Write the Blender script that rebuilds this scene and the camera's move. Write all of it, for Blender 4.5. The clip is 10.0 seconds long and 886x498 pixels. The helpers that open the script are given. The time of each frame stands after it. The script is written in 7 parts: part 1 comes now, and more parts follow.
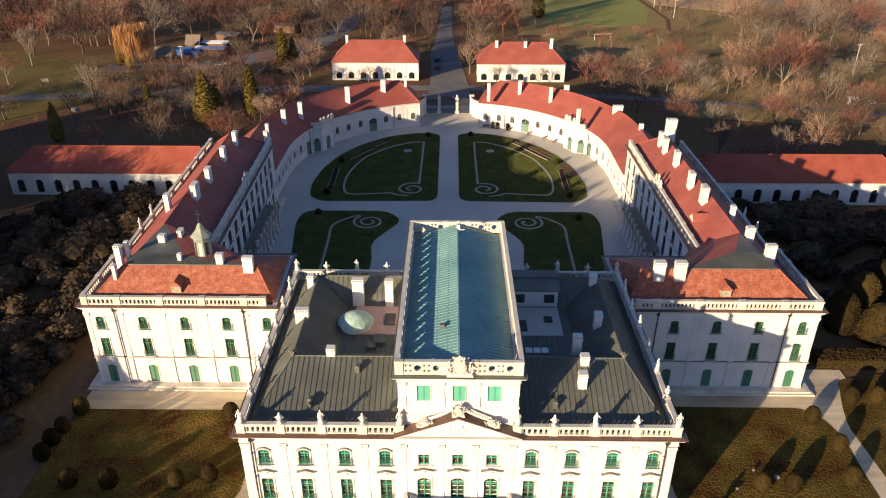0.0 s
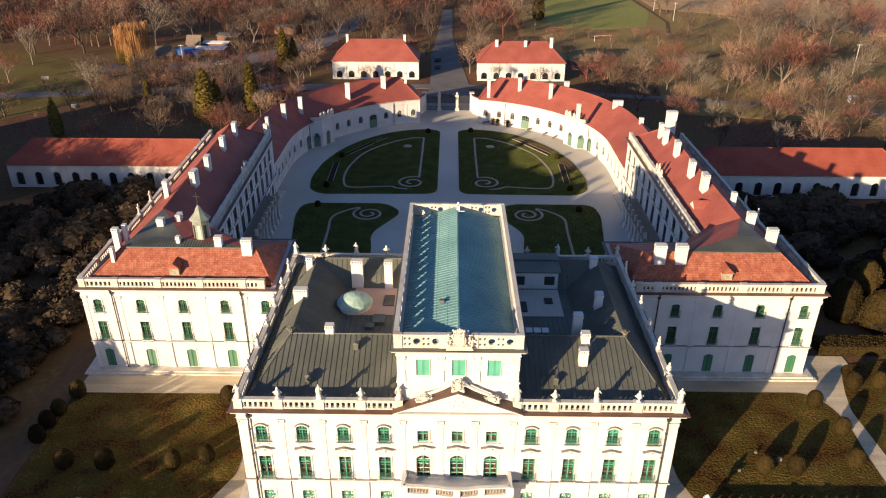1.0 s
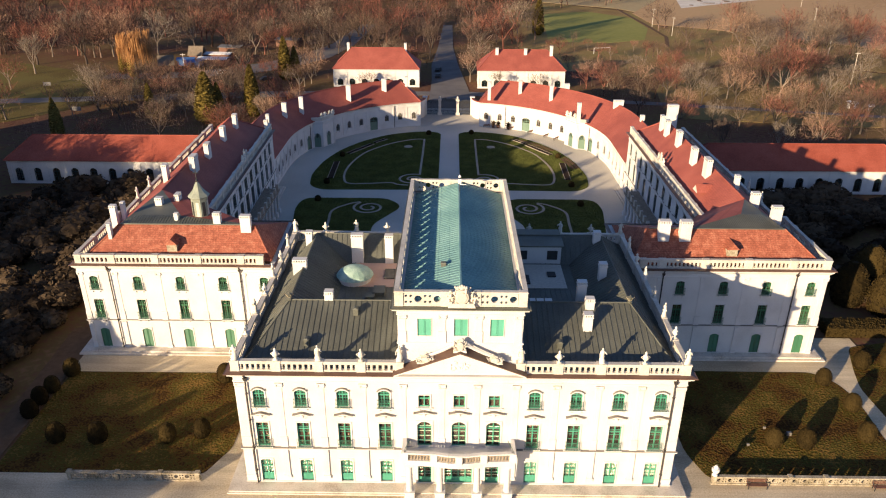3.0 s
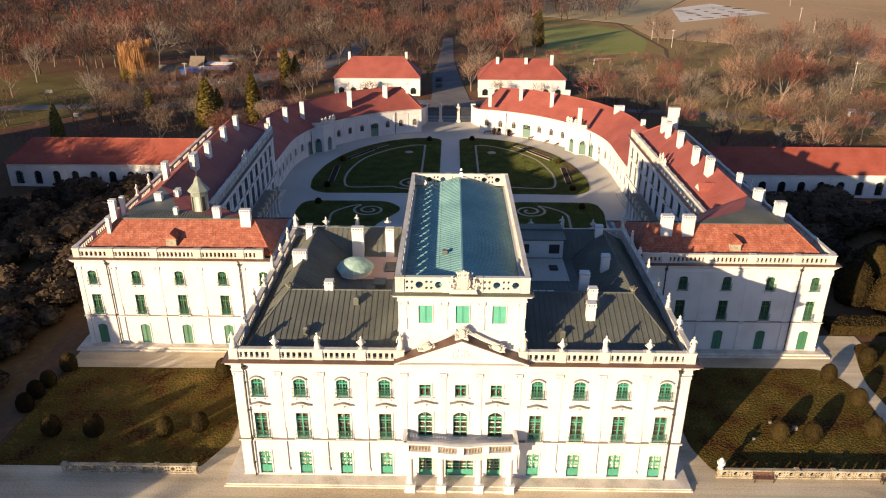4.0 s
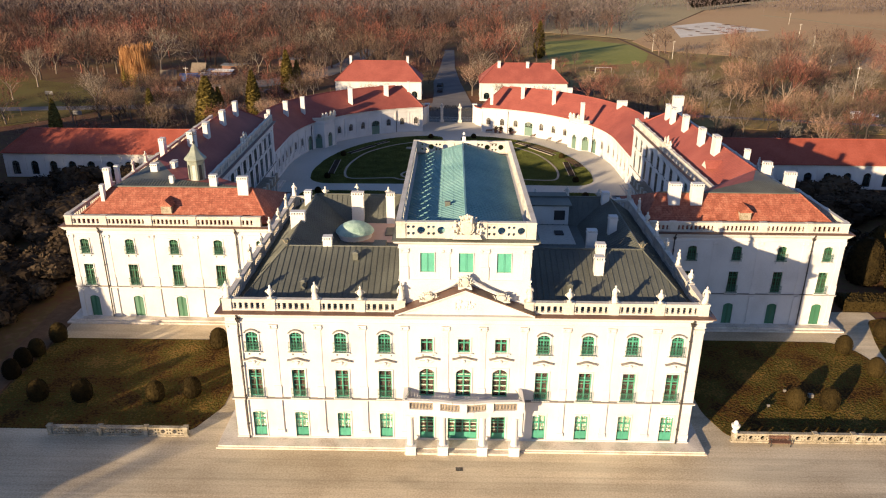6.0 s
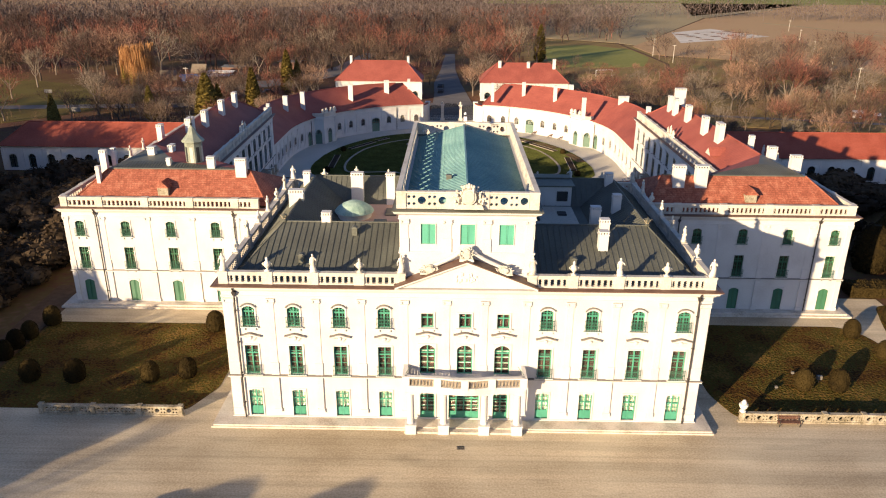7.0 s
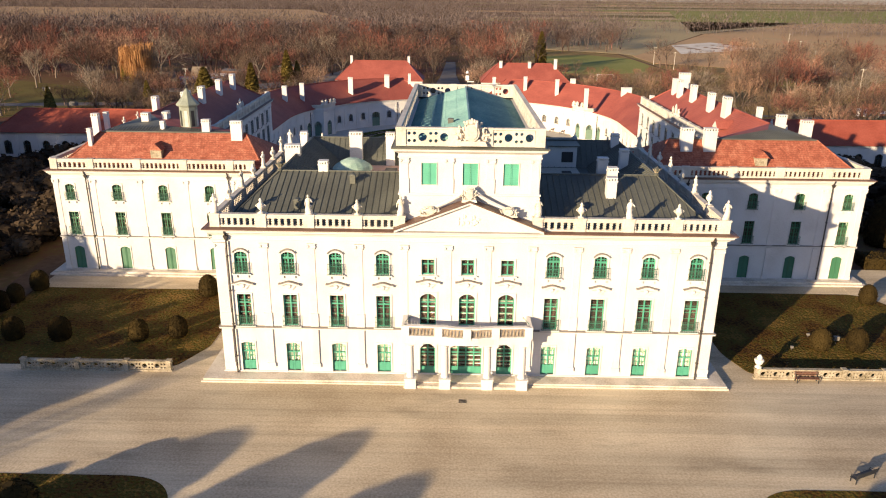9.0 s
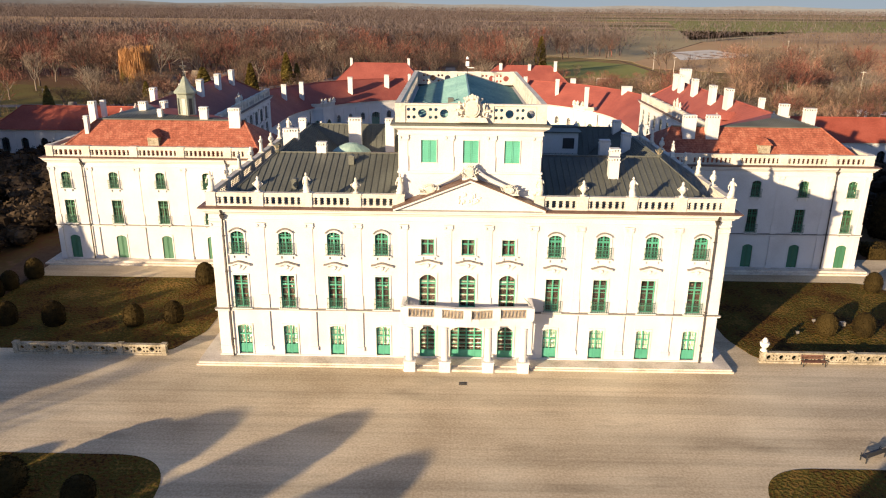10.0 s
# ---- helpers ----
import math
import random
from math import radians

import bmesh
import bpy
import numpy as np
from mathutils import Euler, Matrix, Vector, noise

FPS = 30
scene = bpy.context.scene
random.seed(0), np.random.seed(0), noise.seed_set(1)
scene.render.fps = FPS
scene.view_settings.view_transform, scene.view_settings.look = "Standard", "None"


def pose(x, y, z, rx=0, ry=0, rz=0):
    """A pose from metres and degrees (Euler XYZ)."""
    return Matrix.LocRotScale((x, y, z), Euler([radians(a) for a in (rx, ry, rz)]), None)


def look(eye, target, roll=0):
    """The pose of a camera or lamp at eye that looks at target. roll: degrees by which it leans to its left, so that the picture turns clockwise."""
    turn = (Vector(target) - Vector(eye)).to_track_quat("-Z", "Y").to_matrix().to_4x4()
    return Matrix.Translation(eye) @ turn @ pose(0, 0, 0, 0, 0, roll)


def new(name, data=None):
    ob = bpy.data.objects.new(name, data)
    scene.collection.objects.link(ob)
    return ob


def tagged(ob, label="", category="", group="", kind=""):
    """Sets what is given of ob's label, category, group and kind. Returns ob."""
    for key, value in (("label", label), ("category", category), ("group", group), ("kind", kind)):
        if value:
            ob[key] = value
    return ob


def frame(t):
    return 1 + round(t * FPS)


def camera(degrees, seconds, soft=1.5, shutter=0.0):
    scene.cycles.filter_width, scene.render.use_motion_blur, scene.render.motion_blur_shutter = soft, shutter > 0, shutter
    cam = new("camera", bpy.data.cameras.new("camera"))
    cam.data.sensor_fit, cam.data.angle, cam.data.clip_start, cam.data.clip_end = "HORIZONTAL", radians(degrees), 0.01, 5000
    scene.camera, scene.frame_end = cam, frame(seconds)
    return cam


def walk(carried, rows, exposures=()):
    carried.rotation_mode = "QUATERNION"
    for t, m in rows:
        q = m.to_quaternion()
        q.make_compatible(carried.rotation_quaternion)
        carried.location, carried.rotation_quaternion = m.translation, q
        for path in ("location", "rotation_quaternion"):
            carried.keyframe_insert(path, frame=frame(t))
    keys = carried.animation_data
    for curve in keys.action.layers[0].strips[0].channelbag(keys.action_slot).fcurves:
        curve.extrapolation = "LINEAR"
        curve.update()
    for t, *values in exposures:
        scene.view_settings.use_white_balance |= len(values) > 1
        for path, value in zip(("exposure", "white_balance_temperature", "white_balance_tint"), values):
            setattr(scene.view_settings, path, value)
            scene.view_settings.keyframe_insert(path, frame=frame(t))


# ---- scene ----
cam = camera(62.7, 10.0, soft=1.1)
PATH = [
    (0, (-0.963, -55.947, 65.432), (-0.982, -54.183, 64.49), 0.1),
    (0.5, (-0.952, -56.543, 63.798), (-0.97, -54.773, 62.867), 0.2),
    (1, (-0.915, -57.18, 62.061), (-0.934, -55.404, 61.142), 0.2),
    (1.5, (-0.915, -57.697, 60.364), (-0.935, -55.915, 59.456), 0.2),
    (2, (-0.977, -58.214, 58.608), (-0.996, -56.425, 57.714), 0.2),
    (2.5, (-1.008, -58.693, 56.979), (-1.027, -56.895, 56.104), 0.2),
    (4, (-1.168, -59.661, 52.586), (-1.188, -57.833, 51.776), 0.3),
    (4.5, (-1.225, -59.904, 50.72), (-1.245, -58.069, 49.926), 0.3),
    (5, (-1.341, -60.073, 48.831), (-1.36, -58.231, 48.053), 0.4),
    (5.5, (-1.329, -60.216, 46.844), (-1.35, -58.366, 46.083), 0.4),
    (7, (-1.411, -60.12, 41.104), (-1.433, -58.253, 40.386), 0.5),
    (7.5, (-1.446, -60.074, 39.195), (-1.467, -58.202, 38.491), 0.6),
    (8, (-1.441, -60.017, 37.279), (-1.463, -58.14, 36.59), 0.6),
    (8.5, (-1.469, -59.908, 35.443), (-1.491, -58.026, 34.767), 0.6),
    (9, (-1.47, -59.842, 33.651), (-1.493, -57.955, 32.988), 0.6),
    (9.5, (-1.483, -59.779, 32.002), (-1.505, -57.887, 31.353), 0.6),
    (10, (-1.455, -59.727, 30.798), (-1.478, -57.831, 30.162), 0.6),
]
walk(cam, [(t, look(eye, target, roll)) for t, eye, target, roll in PATH])

# ---- light ----
SUN_X, SUN_Y, SUN_UP = 0.658, 0.753, 11.2   # where the sunlight travels to, and the sun's height in degrees
world = bpy.data.worlds.new("sky")
scene.world = world
world.use_nodes = True
wn = world.node_tree.nodes
sky = wn.new("ShaderNodeTexSky")
sky.sky_type = "NISHITA"
sky.sun_disc = False
sky.sun_elevation = radians(SUN_UP)
sky.sun_rotation = math.atan2(-SUN_X, -SUN_Y)
sky.air_density, sky.dust_density, sky.ozone_density = 1.0, 0.5, 3.0
wn["Background"].inputs["Strength"].default_value = 0.083
tint = wn.new("ShaderNodeMix")
tint.data_type, tint.blend_type = "RGBA", "MULTIPLY"
tint.inputs["Factor"].default_value = 1.0
tint.inputs["B"].default_value = (0.99, 0.935, 1.10, 1.0)
world.node_tree.links.new(sky.outputs[0], tint.inputs["A"])
world.node_tree.links.new(tint.outputs["Result"], wn["Background"].inputs["Color"])
sun = new("sun", bpy.data.lights.new("sun", "SUN"))
sun.data.energy, sun.data.angle, sun.data.color = 5.0, radians(0.6), (1.0, 0.77, 0.50)
sun.matrix_world = look((0, 0, 200), (SUN_X, SUN_Y, 200 - math.tan(radians(SUN_UP))))
scene.view_settings.exposure = 1.0


# ---- materials ----
def material(name, colours, scale=1.0, rough=0.8, bump=0.1, fine=25.0, metal=0.0, spread=(0.35, 0.65), by_object=0.0, depth=0.05):
    """A surface whose colour wanders between some colours at two scales, with a fine relief."""
    m = bpy.data.materials.new(name)
    m.use_nodes = True
    n, l = m.node_tree.nodes, m.node_tree.links
    p = n["Principled BSDF"]
    p.inputs["Roughness"].default_value, p.inputs["Metallic"].default_value = rough, metal
    p.inputs["Specular IOR Level"].default_value = 0.08 if rough > 0.88 else 0.3 if rough > 0.65 else 0.5
    where = n.new("ShaderNodeTexCoord")
    big, small = n.new("ShaderNodeTexNoise"), n.new("ShaderNodeTexNoise")
    big.inputs["Scale"].default_value, small.inputs["Scale"].default_value = scale, scale * fine
    big.inputs["Detail"].default_value, small.inputs["Detail"].default_value = 6, 5
    geo = n.new("ShaderNodeNewGeometry")
    for tex in (big, small):
        l.new(geo.outputs["Position"], tex.inputs["Vector"])
    mix = n.new("ShaderNodeMath")
    mix.operation = "MULTIPLY_ADD"
    mix.inputs[1].default_value, mix.inputs[2].default_value = 0.45, 0.0
    l.new(small.outputs["Fac"], mix.inputs[0])
    add = n.new("ShaderNodeMath")
    add.operation = "MULTIPLY_ADD"
    add.inputs[1].default_value = 0.55
    l.new(big.outputs["Fac"], add.inputs[0])
    l.new(mix.outputs[0], add.inputs[2])
    last = add.outputs[0]
    if by_object:
        info, shift = n.new("ShaderNodeObjectInfo"), n.new("ShaderNodeMath")
        shift.operation = "MULTIPLY_ADD"
        shift.inputs[1].default_value = by_object
        l.new(info.outputs["Random"], shift.inputs[0])
        l.new(last, shift.inputs[2])
        less = n.new("ShaderNodeMath")
        less.operation = "SUBTRACT"
        less.inputs[1].default_value = by_object / 2
        l.new(shift.outputs[0], less.inputs[0])
        last = less.outputs[0]
    ramp = n.new("ShaderNodeValToRGB")
    e = ramp.color_ramp.elements
    e[0].position, e[1].position = spread
    e[0].color, e[1].color = (*colours[0], 1), (*colours[-1], 1)
    for k, c in enumerate(colours[1:-1]):
        x = e.new(spread[0] + (spread[1] - spread[0]) * (k + 1) / (len(colours) - 1))
        x.color = (*c, 1)
    l.new(last, ramp.inputs["Fac"])
    l.new(ramp.outputs["Color"], p.inputs["Base Color"])
    if bump:
        b = n.new("ShaderNodeBump")
        b.inputs["Strength"].default_value, b.inputs["Distance"].default_value = bump, depth
        l.new(small.outputs["Fac"], b.inputs["Height"])
        l.new(b.outputs["Normal"], p.inputs["Normal"])
    return m


def tiled(m, across, rows, strength=0.6):
    """Adds rows of roof tiles, as relief and as a change of tone from tile to tile, to a material."""
    n, l = m.node_tree.nodes, m.node_tree.links
    p = n["Principled BSDF"]
    geo = next(x for x in n if x.type == "NEW_GEOMETRY")
    brick = n.new("ShaderNodeTexBrick")
    brick.inputs["Color1"].default_value, brick.inputs["Color2"].default_value = (1, 1, 1, 1), (0.62, 0.62, 0.62, 1)
    brick.inputs["Mortar"].default_value = (0.4, 0.4, 0.4, 1)
    brick.inputs["Scale"].default_value = 1.0
    brick.inputs["Mortar Size"].default_value = 0.02
    brick.inputs["Brick Width"].default_value, brick.inputs["Row Height"].default_value = across, rows
    split, join, sum_ = n.new("ShaderNodeSeparateXYZ"), n.new("ShaderNodeCombineXYZ"), n.new("ShaderNodeMath")
    l.new(geo.outputs["Position"], split.inputs[0])
    l.new(split.outputs["X"], sum_.inputs[0])
    l.new(split.outputs["Y"], sum_.inputs[1])
    l.new(sum_.outputs[0], join.inputs["X"])
    l.new(split.outputs["Z"], join.inputs["Y"])
    l.new(join.outputs[0], brick.inputs["Vector"])
    ramp = next(x for x in n if x.type == "VALTORGB")
    mix = n.new("ShaderNodeMix")
    mix.data_type, mix.blend_type = "RGBA", "MULTIPLY"
    mix.inputs["Factor"].default_value = strength
    l.new(ramp.outputs["Color"], mix.inputs["A"])
    l.new(brick.outputs["Color"], mix.inputs["B"])
    l.new(mix.outputs["Result"], p.inputs["Base Color"])
    return m


def speckled(m, low, high):
    """Gives each small piece of a joined mesh (a twig, a leaf clump) a tone of its own."""
    n, l = m.node_tree.nodes, m.node_tree.links
    p = n["Principled BSDF"]
    geo = next(x for x in n if x.type == "NEW_GEOMETRY")
    ramp = next(x for x in n if x.type == "VALTORGB")
    tone, mix = n.new("ShaderNodeMapRange"), n.new("ShaderNodeMix")
    tone.inputs["To Min"].default_value, tone.inputs["To Max"].default_value = low, high
    mix.data_type, mix.blend_type = "RGBA", "MULTIPLY"
    mix.inputs["Factor"].default_value = 1.0
    l.new(geo.outputs["Random Per Island"], tone.inputs["Value"])
    l.new(ramp.outputs["Color"], mix.inputs["A"])
    l.new(tone.outputs["Result"], mix.inputs["B"])
    l.new(mix.outputs["Result"], p.inputs["Base Color"])
    return m


def streaked(m, along, across, dark):
    """Adds long worn streaks, such as wheel tracks, to a material."""
    n, l = m.node_tree.nodes, m.node_tree.links
    p = n["Principled BSDF"]
    geo = next(x for x in n if x.type == "NEW_GEOMETRY")
    ramp = next(x for x in n if x.type == "VALTORGB")
    base = ramp.outputs["Color"]
    for a, b, low, hi, deep in ((along, across, 0.36, 0.60, dark), (along * 0.45, across * 6, 0.30, 0.52, 0.5 + dark / 2), (along * 5, across * 0.9, 0.30, 0.42, 0.4 + dark * 0.5)):
        stretch, tex, tone, mix = n.new("ShaderNodeMapping"), n.new("ShaderNodeTexNoise"), n.new("ShaderNodeValToRGB"), n.new("ShaderNodeMix")
        stretch.inputs["Scale"].default_value = (a, b, 1.0)
        tex.inputs["Scale"].default_value, tex.inputs["Detail"].default_value = 1.0, 5
        e = tone.color_ramp.elements
        e[0].position, e[1].position = low, hi
        e[0].color, e[1].color = (deep, deep, deep, 1), (1, 1, 1, 1)
        mix.data_type, mix.blend_type = "RGBA", "MULTIPLY"
        mix.inputs["Factor"].default_value = 1.0
        l.new(geo.outputs["Position"], stretch.inputs["Vector"])
        l.new(stretch.outputs["Vector"], tex.inputs["Vector"])
        l.new(tex.outputs["Fac"], tone.inputs["Fac"])
        l.new(base, mix.inputs["A"])
        l.new(tone.outputs["Color"], mix.inputs["B"])
        base = mix.outputs["Result"]
    l.new(base, p.inputs["Base Color"])
    return m


def glowing(name, colour, strength):
    """A plain far sky that gives off its own light."""
    m = bpy.data.materials.new(name)
    m.use_nodes = True
    p = m.node_tree.nodes["Principled BSDF"]
    p.inputs["Base Color"].default_value = (0, 0, 0, 1)
    p.inputs["Emission Color"].default_value = (*colour, 1)
    p.inputs["Emission Strength"].default_value = strength
    p.inputs["Specular IOR Level"].default_value = 0.0
    p.inputs["Roughness"].default_value = 1.0
    return m


def glass(name):
    m = bpy.data.materials.new(name)
    m.use_nodes = True
    p = m.node_tree.nodes["Principled BSDF"]
    p.inputs["Base Color"].default_value = (0.9, 0.95, 0.95, 1)
    p.inputs["Roughness"].default_value = 0.04
    p.inputs["Transmission Weight"].default_value = 1.0
    p.inputs["IOR"].default_value = 1.3
    return m


PLASTER = material("white_plaster", [(0.555, 0.533, 0.503), (0.642, 0.620, 0.590), (0.69, 0.667, 0.637)], 0.35, 0.85, 0.08, 30)
STONE = material("cream_stone", [(0.44, 0.40, 0.34), (0.58, 0.535, 0.46), (0.66, 0.615, 0.54)], 0.5, 0.85, 0.2, 12)
STATUE = material("pale_stone", [(0.48, 0.45, 0.38), (0.68, 0.64, 0.56), (0.76, 0.72, 0.65)], 1.5, 0.8, 0.3, 8, by_object=0.2)
STEPS = material("step_stone", [(0.40, 0.34, 0.27), (0.60, 0.53, 0.44), (0.70, 0.64, 0.55)], 0.6, 0.85, 0.2, 10)
TILE = tiled(material("mottled_clay_tile", [(0.24, 0.07, 0.04), (0.36, 0.11, 0.065), (0.46, 0.18, 0.11)], 1.2, 0.75, 0.3, 4), 0.35, 0.22)
TILE_RED = tiled(material("red_clay_tile", [(0.25, 0.065, 0.05), (0.32, 0.085, 0.062), (0.38, 0.11, 0.08)], 0.25, 0.7, 0.2, 20), 0.3, 0.2, 0.35)
TILE_PARK = tiled(material("bright_clay_tile", [(0.24, 0.05, 0.03), (0.32, 0.075, 0.045), (0.38, 0.10, 0.065)], 0.25, 0.7, 0.2, 20), 0.3, 0.2, 0.35)
LEAD = material("dark_sheet_metal", [(0.08, 0.082, 0.066), (0.108, 0.111, 0.09), (0.14, 0.144, 0.117)], 0.3, 0.6, 0.1, 20, 0.15)
COPPER = material("green_copper_sheet", [(0.12, 0.25, 0.255), (0.18, 0.335, 0.325), (0.25, 0.42, 0.395)], 0.25, 0.5, 0.1, 20, 0.12)
PATINA = material("pale_copper", [(0.20, 0.32, 0.27), (0.32, 0.45, 0.38), (0.42, 0.54, 0.46)], 1.0, 0.6, 0.1, 10)
GUTTER = material("brown_gutter_metal", [(0.10, 0.055, 0.04), (0.15, 0.085, 0.06)], 0.8, 0.5, 0.05)
PIPE = material("grey_downpipe", [(0.035, 0.03, 0.028), (0.06, 0.05, 0.045)], 1.0, 0.5, 0.0)
GREEN = material("green_paint", [(0.06, 0.27, 0.175), (0.085, 0.345, 0.235)], 0.8, 0.5, 0.03, 20, by_object=0.25)
SHUTTER = material("faded_green_shutter", [(0.032, 0.12, 0.06), (0.048, 0.165, 0.085)], 0.8, 0.55, 0.05, 20, by_object=0.2)
BRIGHT_SHUTTER = material("pale_green_shutter", [(0.08, 0.33, 0.22), (0.11, 0.41, 0.29)], 0.8, 0.55, 0.05, 20)
IRON = material("dark_green_iron", [(0.03, 0.10, 0.07), (0.05, 0.15, 0.10)], 1.0, 0.45, 0.0)
DARK_FRAME = material("dark_blue_green_frame", [(0.012, 0.028, 0.03), (0.022, 0.042, 0.045)], 1.0, 0.5, 0.0)
PALE_DOOR = material("pale_green_door", [(0.11, 0.185, 0.135), (0.15, 0.23, 0.17)], 0.8, 0.55, 0.03, 20)
PAVING = material("pale_dusty_paving", [(0.52, 0.45, 0.36), (0.66, 0.59, 0.49), (0.74, 0.68, 0.58)], 0.05, 0.95, 0.0, 12)
COVER = material("grey_lead_cover", [(0.16, 0.145, 0.13), (0.24, 0.22, 0.20)], 1.0, 0.6, 0.0)
TURRET = material("weathered_turret_metal", [(0.16, 0.18, 0.14), (0.24, 0.265, 0.21), (0.32, 0.345, 0.275)], 1.0, 0.55, 0.1, 10)
CARVED = material("dark_carved_stone", [(0.16, 0.12, 0.09), (0.30, 0.25, 0.19), (0.42, 0.36, 0.28)], 3.0, 0.9, 0.4, 6)
BLACK = material("black_iron", [(0.02, 0.02, 0.02), (0.04, 0.04, 0.04)], 1.0, 0.5, 0.0)
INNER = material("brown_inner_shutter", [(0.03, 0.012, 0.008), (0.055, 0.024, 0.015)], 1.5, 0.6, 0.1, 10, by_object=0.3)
# indoor gloom put into the colour: a dark brown for rooms behind glass
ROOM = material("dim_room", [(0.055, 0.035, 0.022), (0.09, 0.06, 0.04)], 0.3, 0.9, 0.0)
BLIND = material("cream_blind", [(0.62, 0.58, 0.48), (0.74, 0.70, 0.60)], 0.6, 0.9, 0.0)
PINK = material("pink_render", [(0.46, 0.30, 0.24), (0.56, 0.38, 0.31)], 0.6, 0.85, 0.1)
GLASS = glass("window_glass")
GRAVEL = streaked(material("pale_gravel", [(0.46, 0.363, 0.24), (0.61, 0.50, 0.345), (0.73, 0.62, 0.44)], 0.11, 0.95, 0.03, 50, spread=(0.38, 0.62)), 0.022, 0.4, 0.74)
COURT = material("court_gravel", [(0.39, 0.365, 0.31), (0.51, 0.475, 0.41), (0.60, 0.555, 0.48)], 0.06, 0.95, 0.06, 60)
LAWN = material("winter_lawn", [(0.045, 0.021, 0.006), (0.115, 0.06, 0.014), (0.07, 0.066, 0.012), (0.18, 0.105, 0.027)], 0.25, 0.95, 0.9, 14, spread=(0.40, 0.60), depth=0.55)
TURF = material("court_lawn", [(0.075, 0.084, 0.026), (0.110, 0.122, 0.036), (0.155, 0.163, 0.05)], 0.3, 0.95, 0.08, 14)
BLADES = speckled(material("grass_blades", [(0.082, 0.090, 0.026), (0.118, 0.130, 0.036), (0.165, 0.172, 0.05)], 0.3, 0.95, 0.0, 14), 0.7, 1.3)
PARK = material("park_floor", [(0.09, 0.038, 0.026), (0.142, 0.072, 0.043), (0.138, 0.095, 0.038), (0.21, 0.115, 0.068)], 0.03, 0.95, 0.6, 30)
FIELD = material("ploughed_field", [(0.38, 0.235, 0.115), (0.50, 0.32, 0.165), (0.45, 0.31, 0.155)], 0.008, 0.95, 0.3, 40)
MEADOW = material("green_field", [(0.22, 0.22, 0.06), (0.31, 0.29, 0.09)], 0.01, 0.95, 0.3, 40)
ASPHALT = material("worn_asphalt", [(0.13, 0.12, 0.115), (0.20, 0.185, 0.175)], 0.2, 0.9, 0.2, 30)
BARK = material("grey_brown_bark", [(0.075, 0.058, 0.046), (0.135, 0.105, 0.08), (0.22, 0.175, 0.135)], 0.5, 0.9, 0.3, 10, by_object=0.5)
TWIG = speckled(material("bare_twigs", [(0.18, 0.073, 0.053), (0.235, 0.122, 0.086), (0.285, 0.178, 0.12)], 0.08, 0.9, 0.0, 10, spread=(0.40, 0.60), by_object=0.6), 0.3, 1.7)
TWIG_GREY = speckled(material("grey_bare_twigs", [(0.115, 0.080, 0.063), (0.165, 0.125, 0.095), (0.23, 0.182, 0.138)], 0.08, 0.9, 0.0, 10, by_object=0.6), 0.3, 1.6)
TWIG_DARK = speckled(material("dark_bare_twigs", [(0.09, 0.056, 0.044), (0.13, 0.087, 0.06), (0.175, 0.12, 0.08)], 0.08, 0.9, 0.0, 10, by_object=0.6), 0.5, 1.5)
RUST = material("rust_brown_leaves", [(0.30, 0.135, 0.05), (0.39, 0.195, 0.08), (0.44, 0.255, 0.12)], 0.6, 0.9, 0.0, 10)
YEW = speckled(material("dark_evergreen", [(0.032, 0.022, 0.014), (0.06, 0.042, 0.026), (0.088, 0.06, 0.036)], 0.8, 0.9, 0.0, 8, by_object=0.4), 0.5, 1.3)
CYPRESS = speckled(material("olive_evergreen", [(0.12, 0.085, 0.02), (0.19, 0.14, 0.035), (0.25, 0.185, 0.05)], 0.8, 0.9, 0.0, 8, by_object=0.3), 0.4, 1.25)
BROWN_BUSH = material("clipped_brown_bush", [(0.016, 0.011, 0.004), (0.031, 0.021, 0.007), (0.046, 0.031, 0.010)], 1.2, 0.9, 0.0, 6, by_object=0.4)
SKYLINE = glowing("pale_sky", (0.50, 0.59, 0.68), 0.36)
# distance haze is painted in as blue-grey; two shed roofs share it
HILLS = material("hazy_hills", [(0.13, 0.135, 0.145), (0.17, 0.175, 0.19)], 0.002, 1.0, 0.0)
SOIL = material("bare_soil", [(0.10, 0.06, 0.035), (0.16, 0.10, 0.06)], 1.0, 0.95, 0.4)
SOIL_DARK = material("dark_dug_soil", [(0.025, 0.016, 0.011), (0.05, 0.033, 0.022)], 1.5, 0.95, 0.3, 8)
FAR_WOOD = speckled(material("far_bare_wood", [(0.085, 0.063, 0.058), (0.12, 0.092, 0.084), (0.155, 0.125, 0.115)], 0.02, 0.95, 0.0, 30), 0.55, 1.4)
WOOD = material("brown_bench_wood", [(0.12, 0.06, 0.04), (0.20, 0.10, 0.07)], 3.0, 0.7, 0.1)
WHITE = material("white_sheet", [(0.66, 0.65, 0.62), (0.78, 0.77, 0.75)], 0.5, 0.6, 0.0)
BLUE = material("blue_tarpaulin", [(0.03, 0.09, 0.24), (0.06, 0.15, 0.36)], 0.5, 0.5, 0.0)
WORN = material("weathered_garden_stone", [(0.17, 0.14, 0.09), (0.34, 0.29, 0.21), (0.50, 0.44, 0.34)], 1.2, 0.9, 0.4, 6)
STUBBLE = material("pale_stubble", [(0.30, 0.23, 0.11), (0.42, 0.33, 0.18), (0.36, 0.26, 0.14)], 0.01, 0.95, 0.3, 40)
